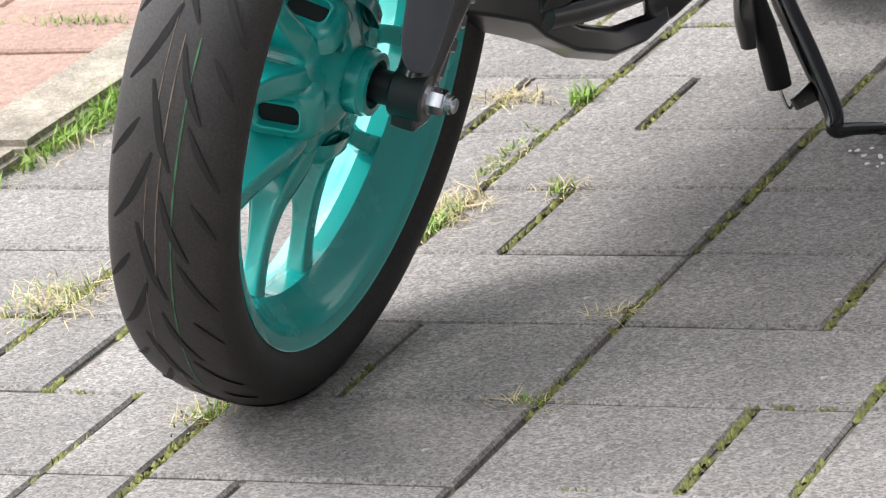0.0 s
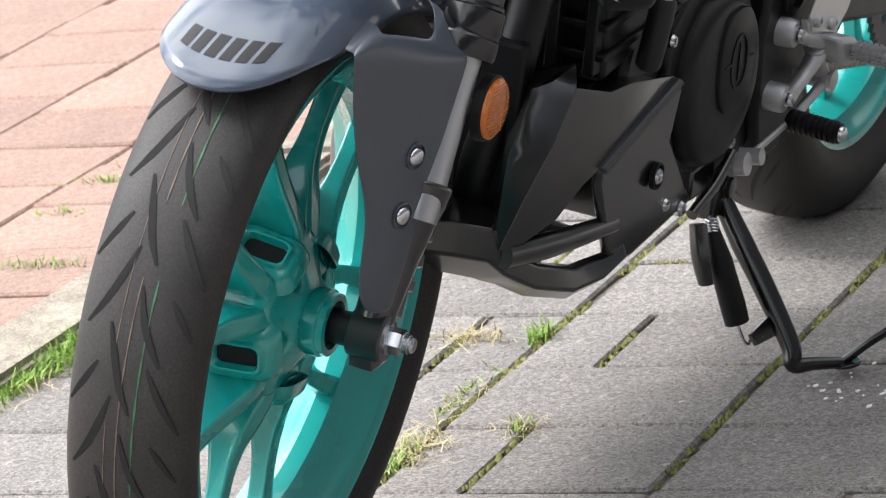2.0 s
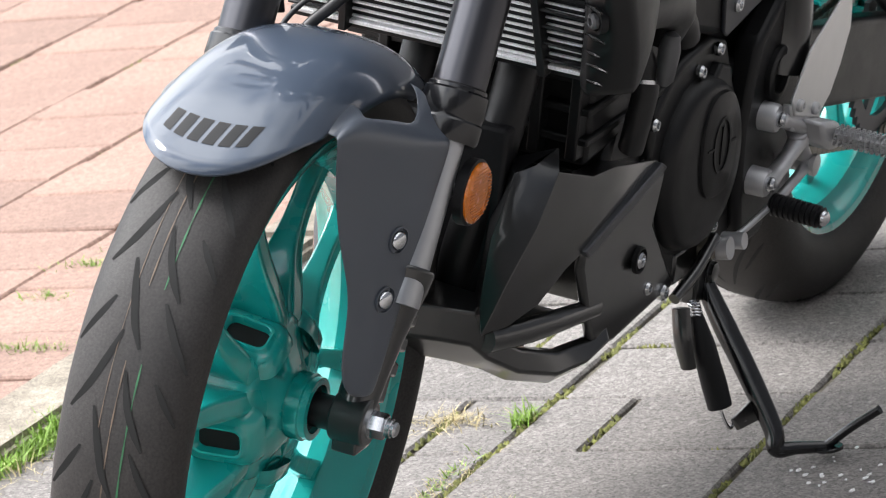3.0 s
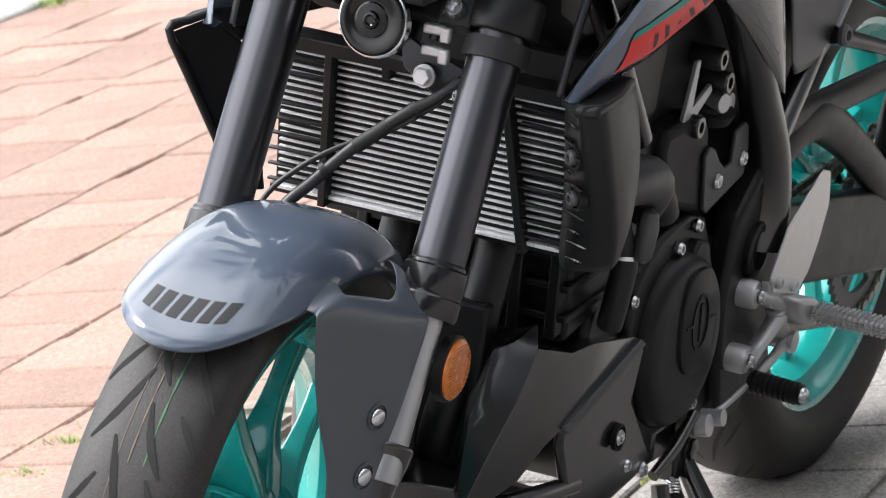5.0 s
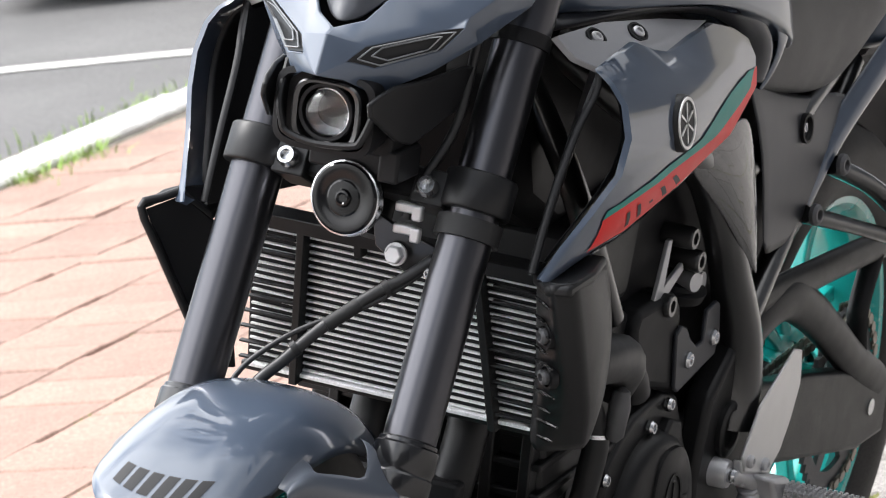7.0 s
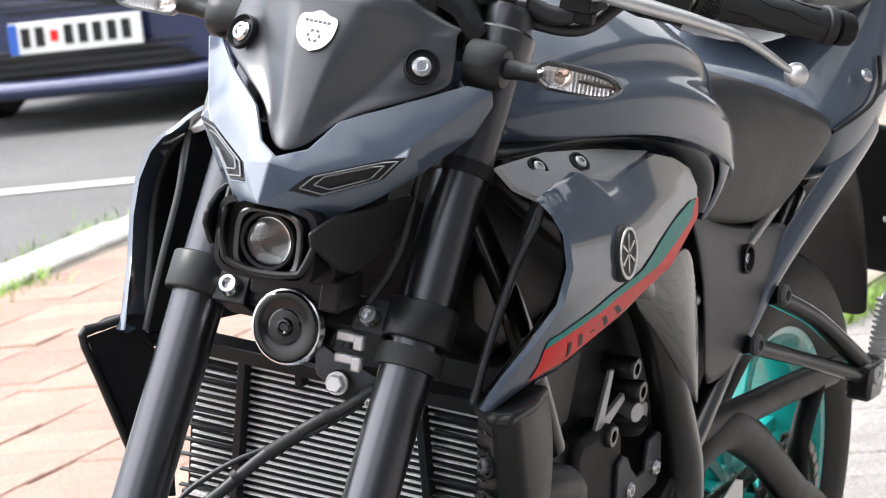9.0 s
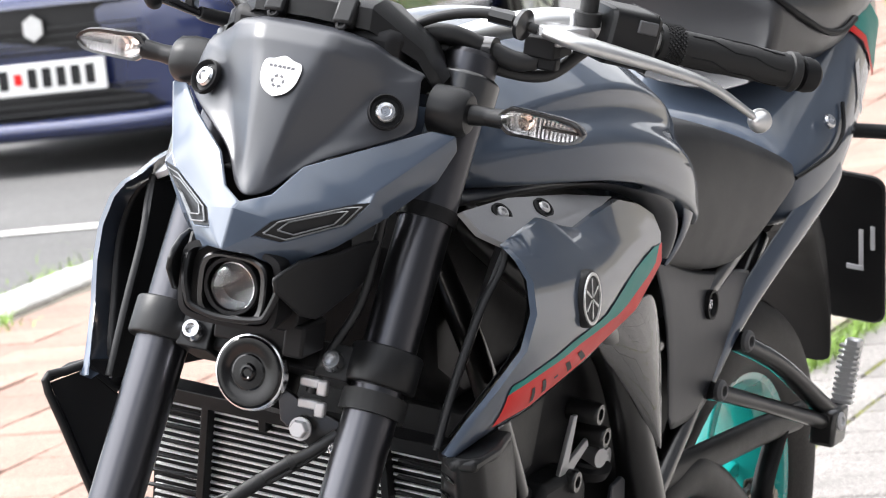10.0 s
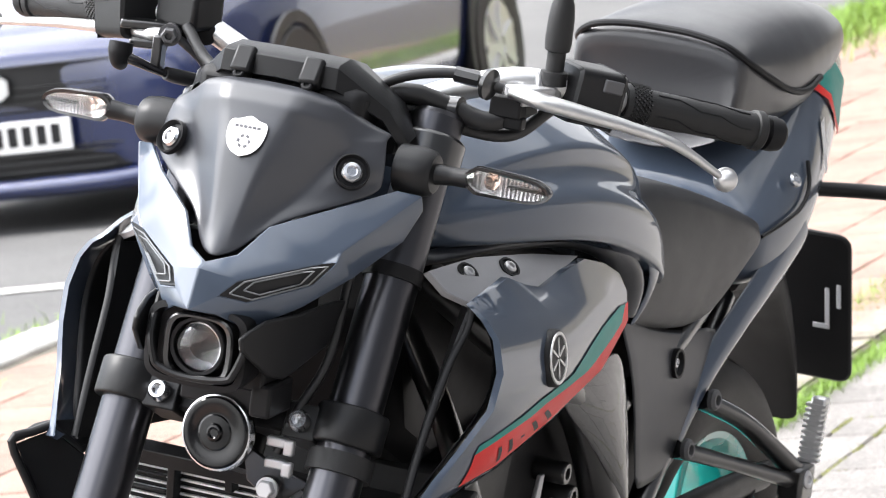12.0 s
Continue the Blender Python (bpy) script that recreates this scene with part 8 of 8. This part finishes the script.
for y, z, w, h in ((0.081, 0.020, 0.006, 0.034), (0.066, 0.004, 0.006, 0.052), (0.058, -0.026, 0.022, 0.007)):
    bm = bm_new()
    brick(bm, pc + tilt @ Vector((0.0064, y, z)), (0.002, w, h), tilt)
    part("slot_mark", bm, PALEDECAL, carrier_plate, "pale slot in the carrier", bevel=0.0008)
for sg in (1, -1):
    bm = bm_new()
    tube(bm, [(-1.60, sg * 0.08, 0.82), (-1.62, sg * 0.12, 0.822), (-1.63, sg * 0.165, 0.825)], 0.009, n=12)
    ts = part("rear_turn_signal", bm, PLASTIC, bike, "rear turn signal on a black stem")
    bm = bm_new()
    tube(bm, [(-1.63, sg * 0.165, 0.826), (-1.635, sg * 0.19, 0.828), (-1.640, sg * 0.225, 0.830), (-1.645, sg * 0.25, 0.830)], [0.010, 0.015, 0.014, 0.006], n=16, flat=0.7)
    part("signal_body", bm, PLASTIC, ts)
# ---------------------------------------------------------------- the parked car across the kerb
CARBLUE = material("dark_blue_car_paint", (0.012, 0.020, 0.075), 0.25, 0.2, 0.05, 3, coat=1.0, coat_rough=0.03, rough_vary=0.03)
CARGLASS = material("dark_car_glass", (0.010, 0.012, 0.013), 0.06, 0, 0.03, 5, coat=1.0)
CARBLACK = material("black_car_trim", (0.012, 0.012, 0.013), 0.5, 0, 0.1, 20)
PLATEWHITE = material("white_number_plate", (0.72, 0.72, 0.71), 0.4, 0, 0.04, 20)
PLATEBLUE = material("blue_plate_band", (0.02, 0.10, 0.45), 0.4, 0, 0.04, 20)


def car():
    body = bm_new()
    # half sections along the car, nose at x = 0: (y, z) from the middle of the top to the sill
    secs = [(0.00, [(0, 0.60), (0.35, 0.595), (0.58, 0.57), (0.66, 0.50), (0.68, 0.36), (0.64, 0.17)]),
            (-0.06, [(0, 0.68), (0.38, 0.675), (0.64, 0.645), (0.74, 0.56), (0.77, 0.38), (0.73, 0.16)]),
            (-0.30, [(0, 0.79), (0.42, 0.785), (0.70, 0.755), (0.81, 0.63), (0.835, 0.40), (0.80, 0.16)]),
            (-0.85, [(0, 0.90), (0.45, 0.89), (0.72, 0.86), (0.82, 0.72), (0.845, 0.42), (0.81, 0.17)]),
            (-1.15, [(0, 0.98), (0.46, 0.97), (0.73, 0.92), (0.825, 0.76), (0.845, 0.42), (0.81, 0.17)]),
            (-1.85, [(0, 1.44), (0.42, 1.42), (0.60, 1.33), (0.80, 0.90), (0.845, 0.44), (0.81, 0.18)]),
            (-2.90, [(0, 1.49), (0.42, 1.47), (0.60, 1.37), (0.80, 0.92), (0.845, 0.44), (0.81, 0.18)]),
            (-3.60, [(0, 1.38), (0.42, 1.36), (0.58, 1.27), (0.79, 0.92), (0.835, 0.46), (0.80, 0.20)]),
            (-3.85, [(0, 0.95), (0.42, 0.94), (0.62, 0.90), (0.74, 0.74), (0.76, 0.46), (0.72, 0.24)])]
    loft(body, [tank_ring(body, x, h, 0.1) for x, h in secs])
    root = part("car", body, CARBLUE, None, sub=2)
    for y0, y1, z0, z1, nm, mat, lab, x in ((-0.50, 0.50, 0.430, 0.600, "grille", CARBLACK, "black upper grille", 0.0), (-0.52, 0.52, 0.190, 0.300, "lower_grille", CARBLACK, "black lower grille", 0.015), (-0.55, 0.55, 0.185, 0.205, "bumper_gap", CARBLACK, "", 0.012)):
        bm = bm_new()
        slab(bm, [(x + 0.012 - 0.10 * (y / 0.62) ** 4, y, z) for y, z in ((y0, z0 + 0.02), (y0 * 0.5, z0), (y1 * 0.5, z0), (y1, z0 + 0.02), (y1 * 1.05, z1), (y1 * 0.5, z1), (y0 * 0.5, z1), (y0 * 1.05, z1))], (-0.05, 0, 0))
        g = part(nm, bm, mat, root, lab, bevel=0.01)
        if nm != "bumper_gap":
            for k in range(3):
                bm = bm_new()
                brick(bm, (x + 0.016, 0, z0 + 0.03 + 0.03 * k), (0.012, (y1 - y0) * 0.8, 0.006))
                part("grille_bar", bm, CARBLACK, g)
    bm = bm_new()
    tube(bm, [(0.035, -0.60, 0.175), (0.060, -0.40, 0.165), (0.066, 0, 0.162), (0.060, 0.40, 0.165), (0.035, 0.60, 0.175)], 0.045, n=14, flat=0.8)
    part("bumper_lip", bm, CARBLUE, root, "dark blue bumper lip", bevel=0)
    bm = bm_new()
    loft(bm, [ring(bm, (0.022 + h, 0, 0.527), Vector((0, 1, 0)), Vector((0, 0, 1)), r * 0.9, r, n=6, start=0.52) for h, r in ((0, 0.050), (0.008, 0.048))])
    part("emblem", bm, POLISHED, root, "silver emblem as a plain shape")
    bm = bm_new()
    brick(bm, (0.030, 0, 0.345), (0.012, 0.53, 0.115))
    plate = part("number_plate", bm, PLATEWHITE, root, "white number plate with dark bars", bevel=0.004)
    bm = bm_new()
    brick(bm, (0.037, -0.245, 0.345), (0.002, 0.035, 0.11))
    part("plate_band", bm, PLATEBLUE, plate, "blue band")
    for k in range(8):
        if k != 2:
            bm = bm_new()
            brick(bm, (0.0375, -0.195 + 0.057 * k, 0.348), (0.002, 0.034, 0.07))
            part("plate_bar", bm, BLACKDECAL, plate)
        else:
            bm = bm_new()
            brick(bm, (0.0375, -0.195 + 0.057 * k, 0.348), (0.002, 0.03, 0.04))
            part("plate_bar", bm, RED, plate)
    for sg in (1, -1):
        bm = bm_new()
        sheet(bm, [[(x + 0.012, sg * y, z) for x, y, z in row] for row in ([(-0.03, 0.50, 0.56), (-0.05, 0.60, 0.57), (-0.11, 0.68, 0.60)], [(-0.06, 0.50, 0.66), (-0.11, 0.63, 0.68), (-0.24, 0.74, 0.72)], [(-0.14, 0.52, 0.72), (-0.22, 0.66, 0.745), (-0.38, 0.765, 0.765)])])
        part("headlight", bm, LAMPINNER, root, "clear headlight", sub=2, thick=0.02)
        for x in (-0.78, -3.12):
            bm = bm_new()
            lathe(bm, [(-0.09, 0.20), (-0.09, 0.285), (-0.07, 0.30), (0.07, 0.30), (0.09, 0.285), (0.09, 0.20)], (x, sg * 0.772, 0.30), (0, 1, 0), 48, closed=True)
            wheel = part("wheel", bm, RUBBER, root, "car wheel with a silver hubcap")
            bm = bm_new()
            lathe(bm, [(0.05, 0.205), (0.100, 0.20), (0.090, 0.12), (0.100, 0.04), (0.100, 0.001)], (x, sg * 0.765, 0.30), (0, sg, 0), 40)
            part("hubcap", bm, POLISHED, wheel, "silver hubcap")
            for k in range(7):
                t = k * 2 * math.pi / 7
                part("hubcap_arm", brick(bm_new(), (x + math.cos(t) * 0.12, sg * 0.862, 0.30 + math.sin(t) * 0.12), (0.15, 0.02, 0.035), Matrix.Rotation(-t, 3, "Y")), POLISHED, wheel)
            bm = bm_new()
            lathe(bm, [(0, 0.350), (0.012, 0.350), (0.012, 0.304), (0, 0.304)], (x, sg * 0.842, 0.305), (0, sg, 0), 48, closed=True)
            part("wheel_arch", bm, CARBLACK, root, "dark wheel arch")
        bm = bm_new()
        slab(bm, [(-1.35, sg * 0.80, 0.95), (-1.90, sg * 0.645, 1.33), (-2.85, sg * 0.645, 1.37), (-3.40, sg * 0.70, 1.20), (-3.30, sg * 0.805, 0.95)], (0, sg * 0.012, 0))
        part("side_window", bm, CARGLASS, root, "dark side window")
    bm = bm_new()
    slab(bm, [(-1.20, -0.66, 1.0), (-1.20, 0.66, 1.0), (-1.78, 0.50, 1.40), (-1.78, -0.50, 1.40)], (0.02, 0, 0.02))
    part("windscreen", bm, CARGLASS, root, "dark windscreen")
    return root


parked = tagged(car(), "dark blue hatchback parked on the street, front towards the footway", "car")
parked.matrix_basis = pose(-10.08, -5.70, -0.045, 0, 0, 5.0)
# ---------------------------------------------------------------- paving, piece by piece
def paver_mesh(name, lx, ly, mat):
    bm = bm_new()
    b, z = 0.0032, 0.045
    rings = []
    for inset, h in ((0, -z), (0, -b), (b, 0.0)):
        rings.append([bm.verts.new((sx * (lx / 2 - inset), sy * (ly / 2 - inset), h)) for sx, sy in ((-1, -1), (1, -1), (1, 1), (-1, 1))])
    for a, c in zip(rings, rings[1:]):
        bridge(bm, a, c)
    bm.faces.new(rings[-1])
    me = bpy.data.meshes.new(name)
    bm.to_mesh(me)
    bm.free()
    me.materials.append(mat)
    return me


def add_box(verts, faces, m, lx, ly):
    k, b = len(verts), 0.0032
    for inset, h in ((0, -0.045), (0, -b), (b, 0.0)):
        verts.extend((m @ Vector((sx * (lx / 2 - inset), sy * (ly / 2 - inset), h)))[:] for sx, sy in ((-1, -1), (1, -1), (1, 1), (-1, 1)))
    for j in (0, 4):
        faces.extend((k + j + i, k + j + (i + 1) % 4, k + j + 4 + (i + 1) % 4, k + j + 4 + i) for i in range(4))
    faces.append((k + 8, k + 9, k + 10, k + 11))


rng = random.Random(7)
GAP = 0.0075
grey = tagged(new("grey_pavement"), "grey concrete pavers with mossy joints in the parking bay", "pavement", kind="structure")
grey_meshes = {n: paver_mesh("paver", ROW - 0.0058, n / 10 - GAP, GREYPAVER) for n in (1, 2, 3)}
SPLIT = {(0, 4): 2, (0, 2): 2, (-1, 1): 1, (-1, -1): 1, (-1, 3): 1, (-1, 5): 1, (-2, 4): 2, (-2, 5): 2, (0, 0): 0, (0, 1): 0, (0, 3): 0,
         (-1, 0): 0, (-1, 2): 0, (-1, 4): 0, (-1, -2): 0, (0, -1): 0, (-2, 3): 1, (-2, 2): 0}   # the known short stones
verts, faces, joints = [], [], []
for col in range(-3, 9):
    for row in range(-48, 12):
        s = SPLIT.get((col, row), rng.choice((0, 0, 1, 2)))
        cuts = {0: (3,), 1: (1, 2), 2: (2, 1)}[s]
        u = col * 0.3
        joints.append((row * ROW, u, row * ROW + ROW, u, 1.0))
        for n in cuts:
            if u > col * 0.3:
                joints.append((row * ROW, u, row * ROW + ROW, u, 0.75))
            joints.append((row * ROW, u, row * ROW, u + n / 10, 0.3))
            m = GRID @ pose(row * ROW + ROW / 2 + rng.uniform(-1, 1) * 0.0012, u + n / 20 + rng.uniform(-1, 1) * 0.0012, rng.uniform(-0.0025, 0.0015),
                            rng.uniform(-0.35, 0.35), rng.uniform(-0.35, 0.35), rng.uniform(-0.3, 0.3))
            if -12 <= row <= 8 and col <= 2:
                o = new("paver", grey_meshes[n])
                o.parent, o.matrix_basis = grey, m
            else:
                add_box(verts, faces, m, ROW - 0.0058, n / 10 - GAP)
            u += n / 10
far_rng = random.Random(11)
for col in range(-3, 40):
    for row in range(-48, 70):
        if col < 9 and row < 12:
            continue
        cuts = far_rng.choice(((3,), (3,), (1, 2), (2, 1)))
        u = col * 0.3
        for n in cuts:
            m = GRID @ pose(row * ROW + ROW / 2, u + n / 20, far_rng.uniform(-0.0025, 0.0015), far_rng.uniform(-0.3, 0.3), far_rng.uniform(-0.3, 0.3), 0)
            add_box(verts, faces, m, ROW - 0.0058, n / 10 - GAP)
            u += n / 10
me = bpy.data.meshes.new("far_pavers")
me.from_pydata(verts, [], faces)
me.materials.append(GREYFAR)
far = tagged(new("far_pavers", me), kind="stuff")
far.parent = grey

red = tagged(new("red_pavement"), "faded red concrete pavers of the footway with grassy joints", "pavement", kind="structure")
red_mesh = paver_mesh("paver", 0.205 - 0.004, 0.26 - 0.005, PINKPAVER)
verts, faces, red_joints = [], [], []
for col in range(-11, 0):
    shift = rng.choice((0.0, 0.1))
    for row in range(-80, 8):
        v, u = row * 0.205 + shift, -1.005 + col * 0.26 + 0.13
        m = GRID @ pose(v, u, 0.004 + rng.uniform(-0.003, 0.002), rng.uniform(-0.5, 0.5), rng.uniform(-0.5, 0.5), rng.uniform(-0.4, 0.4))
        red_joints.append((v - 0.1, u + 0.13, v + 0.1, u + 0.13))
        if -26 <= row <= -2 and col >= -6:
            o = new("paver", red_mesh)
            o.parent, o.matrix_basis = red, m
        elif (GRID @ Vector((v, u, 0))).y > -3.45 + (0.158 * ((GRID @ Vector((v, u, 0))).x + 5.4)):
            add_box(verts, faces, m, 0.201, 0.255)
for col in range(-11, 0):
    for row in range(8, 68):
        add_box(verts, faces, GRID @ pose(row * 0.205, -1.005 + col * 0.26 + 0.13, 0.004 + far_rng.uniform(-0.003, 0.002), far_rng.uniform(-0.5, 0.5), far_rng.uniform(-0.5, 0.5), 0), 0.201, 0.255)
me = bpy.data.meshes.new("far_pavers")
me.from_pydata(verts, [], faces)
me.materials.append(PINKFAR)
far = tagged(new("far_pavers", me), kind="stuff")
far.parent = red


# ---------------------------------------------------------------- moss, grass and straw in the joints
def moss_strip(bm, v0, u0, v1, u1, width, rng, fill):
    """Small cushions along a joint, uneven and broken."""
    length = math.hypot(v1 - v0, u1 - u0)
    n = max(2, int(length / 0.0026))
    for i in range(n):
        t = (i + rng.random()) / n
        p = GRID @ Vector((v0 + (v1 - v0) * t, u0 + (u1 - u0) * t, 0))
        if noise.noise(p * 9.0) * 0.38 + noise.noise(p * 45.0) * 0.16 + 0.5 > fill:
            continue
        r = width * rng.uniform(0.22, 0.58)
        c = p + Vector((rng.gauss(0, 0.5) * width * 0.6, rng.gauss(0, 0.5) * width * 0.6, -0.0062))
        a = rng.uniform(0, 6.28)
        top = bm.verts.new(c + Vector((rng.uniform(-1, 1) * 0.001, rng.uniform(-1, 1) * 0.001, rng.uniform(0.005, 0.0095))))
        rim = [bm.verts.new(c + Vector((math.cos(a + k * 1.2566) * r * rng.uniform(0.6, 1.2), math.sin(a + k * 1.2566) * r * rng.uniform(0.6, 1.2), rng.uniform(-0.001, 0.005)))) for k in range(5)]
        for k in range(5):
            bm.faces.new((rim[k], rim[(k + 1) % 5], top))


bm = bm_new()
for v0, u0, v1, u1, w in joints:
    if -6.0 < v0 < 1.6 and -1.0 < u0 < 1.0:
        moss_strip(bm, v0, u0, v1, u1, 0.0095 if w > 0.5 else 0.006, rng, {1.0: 0.53, 0.75: 0.50, 0.3: 0.30}[w])
for v0, u0, v1, u1 in red_joints:
    if -7 < v0 and u0 > -2.4:
        moss_strip(bm, v0, u0, v1, u1, 0.008, rng, 0.42)
tagged(part("joint_moss", bm, MOSS, None, sharp=180), "yellow-green moss cushions in the paving joints", "moss", kind="stuff")


def blade(bm, p, h, lean, width, rng):
    a = rng.uniform(0, 6.283)
    d, s = Vector((math.cos(a), math.sin(a), 0)), Vector((-math.sin(a), math.cos(a), 0))
    pts = [(0, 1.0), (0.5, 0.8), (1.0, 0.1)]
    prev = None
    for t, w in pts:
        c = p + d * (lean * h * t * t) + Vector((0, 0, h * t * (1 - 0.35 * lean * t)))
        pair = (bm.verts.new(c - s * width * w), bm.verts.new(c + s * width * w))
        if prev:
            bm.faces.new((prev[0], prev[1], pair[1], pair[0]))
        prev = pair


def tuft(bm, v, u, spread_v, spread_u, n, h, lean, rng, width=0.0012):
    for _ in range(n):
        p = GRID @ Vector((v + rng.gauss(0, spread_v), u + rng.gauss(0, spread_u), -0.006))
        blade(bm, p, h * rng.uniform(0.5, 1.2), lean * rng.uniform(0.3, 1.3), width * rng.uniform(0.6, 1.3), rng)
green, dry = bm_new(), bm_new()
for v, u, sv, su, n, h in ((0.0, -0.875, 0.06, 0.010, 420, 0.030), (-0.09, -0.878, 0.05, 0.010, 320, 0.036), (0.09, -0.880, 0.05, 0.008, 160, 0.020), (0.55, -0.61, 0.03, 0.020, 60, 0.024), (0.30, -0.305, 0.03, 0.010, 110, 0.022),
                           (0.11, -0.317, 0.05, 0.006, 160, 0.014), (-0.11, -0.308, 0.015, 0.006, 90, 0.028), (0.20, -0.212, 0.012, 0.006, 60, 0.016), (0.79, -0.01, 0.012, 0.006, 50, 0.014), (0.84, -0.308, 0.02, 0.008, 80, 0.016),
                           (-0.43, -1.10, 0.012, 0.05, 260, 0.024), (-0.83, -1.195, 0.012, 0.03, 200, 0.022), (-0.68, -1.198, 0.012, 0.02, 100, 0.020), (-0.9, -1.17, 0.01, 0.03, 120, 0.022),
                           (-3.97, -0.845, 0.12, 0.016, 500, 0.045), (-4.35, -0.845, 0.2, 0.016, 600, 0.045), (-4.8, -0.845, 0.2, 0.016, 500, 0.045), (-5.7, -1.08, 0.2, 0.04, 300, 0.04),
                           (-3.1, -0.845, 0.3, 0.012, 400, 0.03), (-2.2, -0.86, 0.3, 0.01, 300, 0.025)):
    tuft(green, v, u, sv, su, n, h, 0.9, rng)
for v, u, sv, su, n, h in ((-0.114, -0.40, 0.016, 0.030, 190, 0.032), (0.27, -0.306, 0.03, 0.018, 260, 0.034), (0.55, -0.61, 0.03, 0.028, 260, 0.036), (0.795, -0.016, 0.010, 0.014, 60, 0.026), (0.20, -0.21, 0.012, 0.014, 90, 0.026),
                           (0.555, -0.01, 0.010, 0.014, 60, 0.026), (0.84, -0.308, 0.016, 0.016, 90, 0.028), (0.10, -0.315, 0.05, 0.012, 120, 0.022), (0.07, -0.87, 0.06, 0.02, 120, 0.034), (-0.45, -1.12, 0.012, 0.05, 80, 0.03), (-0.83, -1.19, 0.02, 0.04, 60, 0.028)):
    tuft(dry, v, u, sv, su, int(n * 0.9), h * 0.8, 1.7, rng, 0.0008)
# verge along the street kerb
for _ in range(2600):
    p = KERB_TURN @ Vector((rng.uniform(-9, 3), 0.015 + abs(rng.gauss(0, 0.05)), -0.006))
    if noise.noise(p * 1.3) > -0.12:
        blade(green, p, rng.uniform(0.02, 0.075), rng.uniform(0.3, 1.2), 0.0022, rng)
for _ in range(1500):
    p = KERB_TURN @ Vector((-2.6 + rng.gauss(0, 2.2), -0.20 - abs(rng.gauss(0, 0.10)), -0.043))
    blade(green, p, rng.uniform(0.02, 0.06), rng.uniform(0.3, 1.2), 0.0022, rng)
for _ in range(3500):
    p = KERB_TURN @ Vector((-10.2 + rng.gauss(0, 1.0), 0.05 + abs(rng.gauss(0, 0.28)), -0.006))
    blade(green, p, rng.uniform(0.04, 0.14), rng.uniform(0.3, 1.2), 0.004, rng)
tagged(part("joint_grass", green, GRASS, None, sharp=180), "short green grass in the joints and along the kerbs", "grass", kind="stuff")
tagged(part("dry_grass", dry, STRAW, None, sharp=180), "dry straw-coloured grass tufts in the joints", "grass", kind="stuff")
# pale flakes by the stand
bm = bm_new()
for _ in range(26):
    p = Vector((rng.gauss(-0.70, 0.03), rng.gauss(0.345, 0.045), 0.0012))
    r = rng.uniform(0.001, 0.0045)
    a = rng.uniform(0, 6.28)
    slab(bm, [p + Vector((math.cos(a + t) * r * rng.uniform(0.5, 1.6), math.sin(a + t) * r * rng.uniform(0.4, 1.0), 0)) for t in (0, 1.2, 2.4, 3.6, 4.9)], (0, 0, 0.0012))
tagged(part("paint_flakes", bm, STICKER, None), "small white flakes scattered on the paving", "debris", kind="stuff")
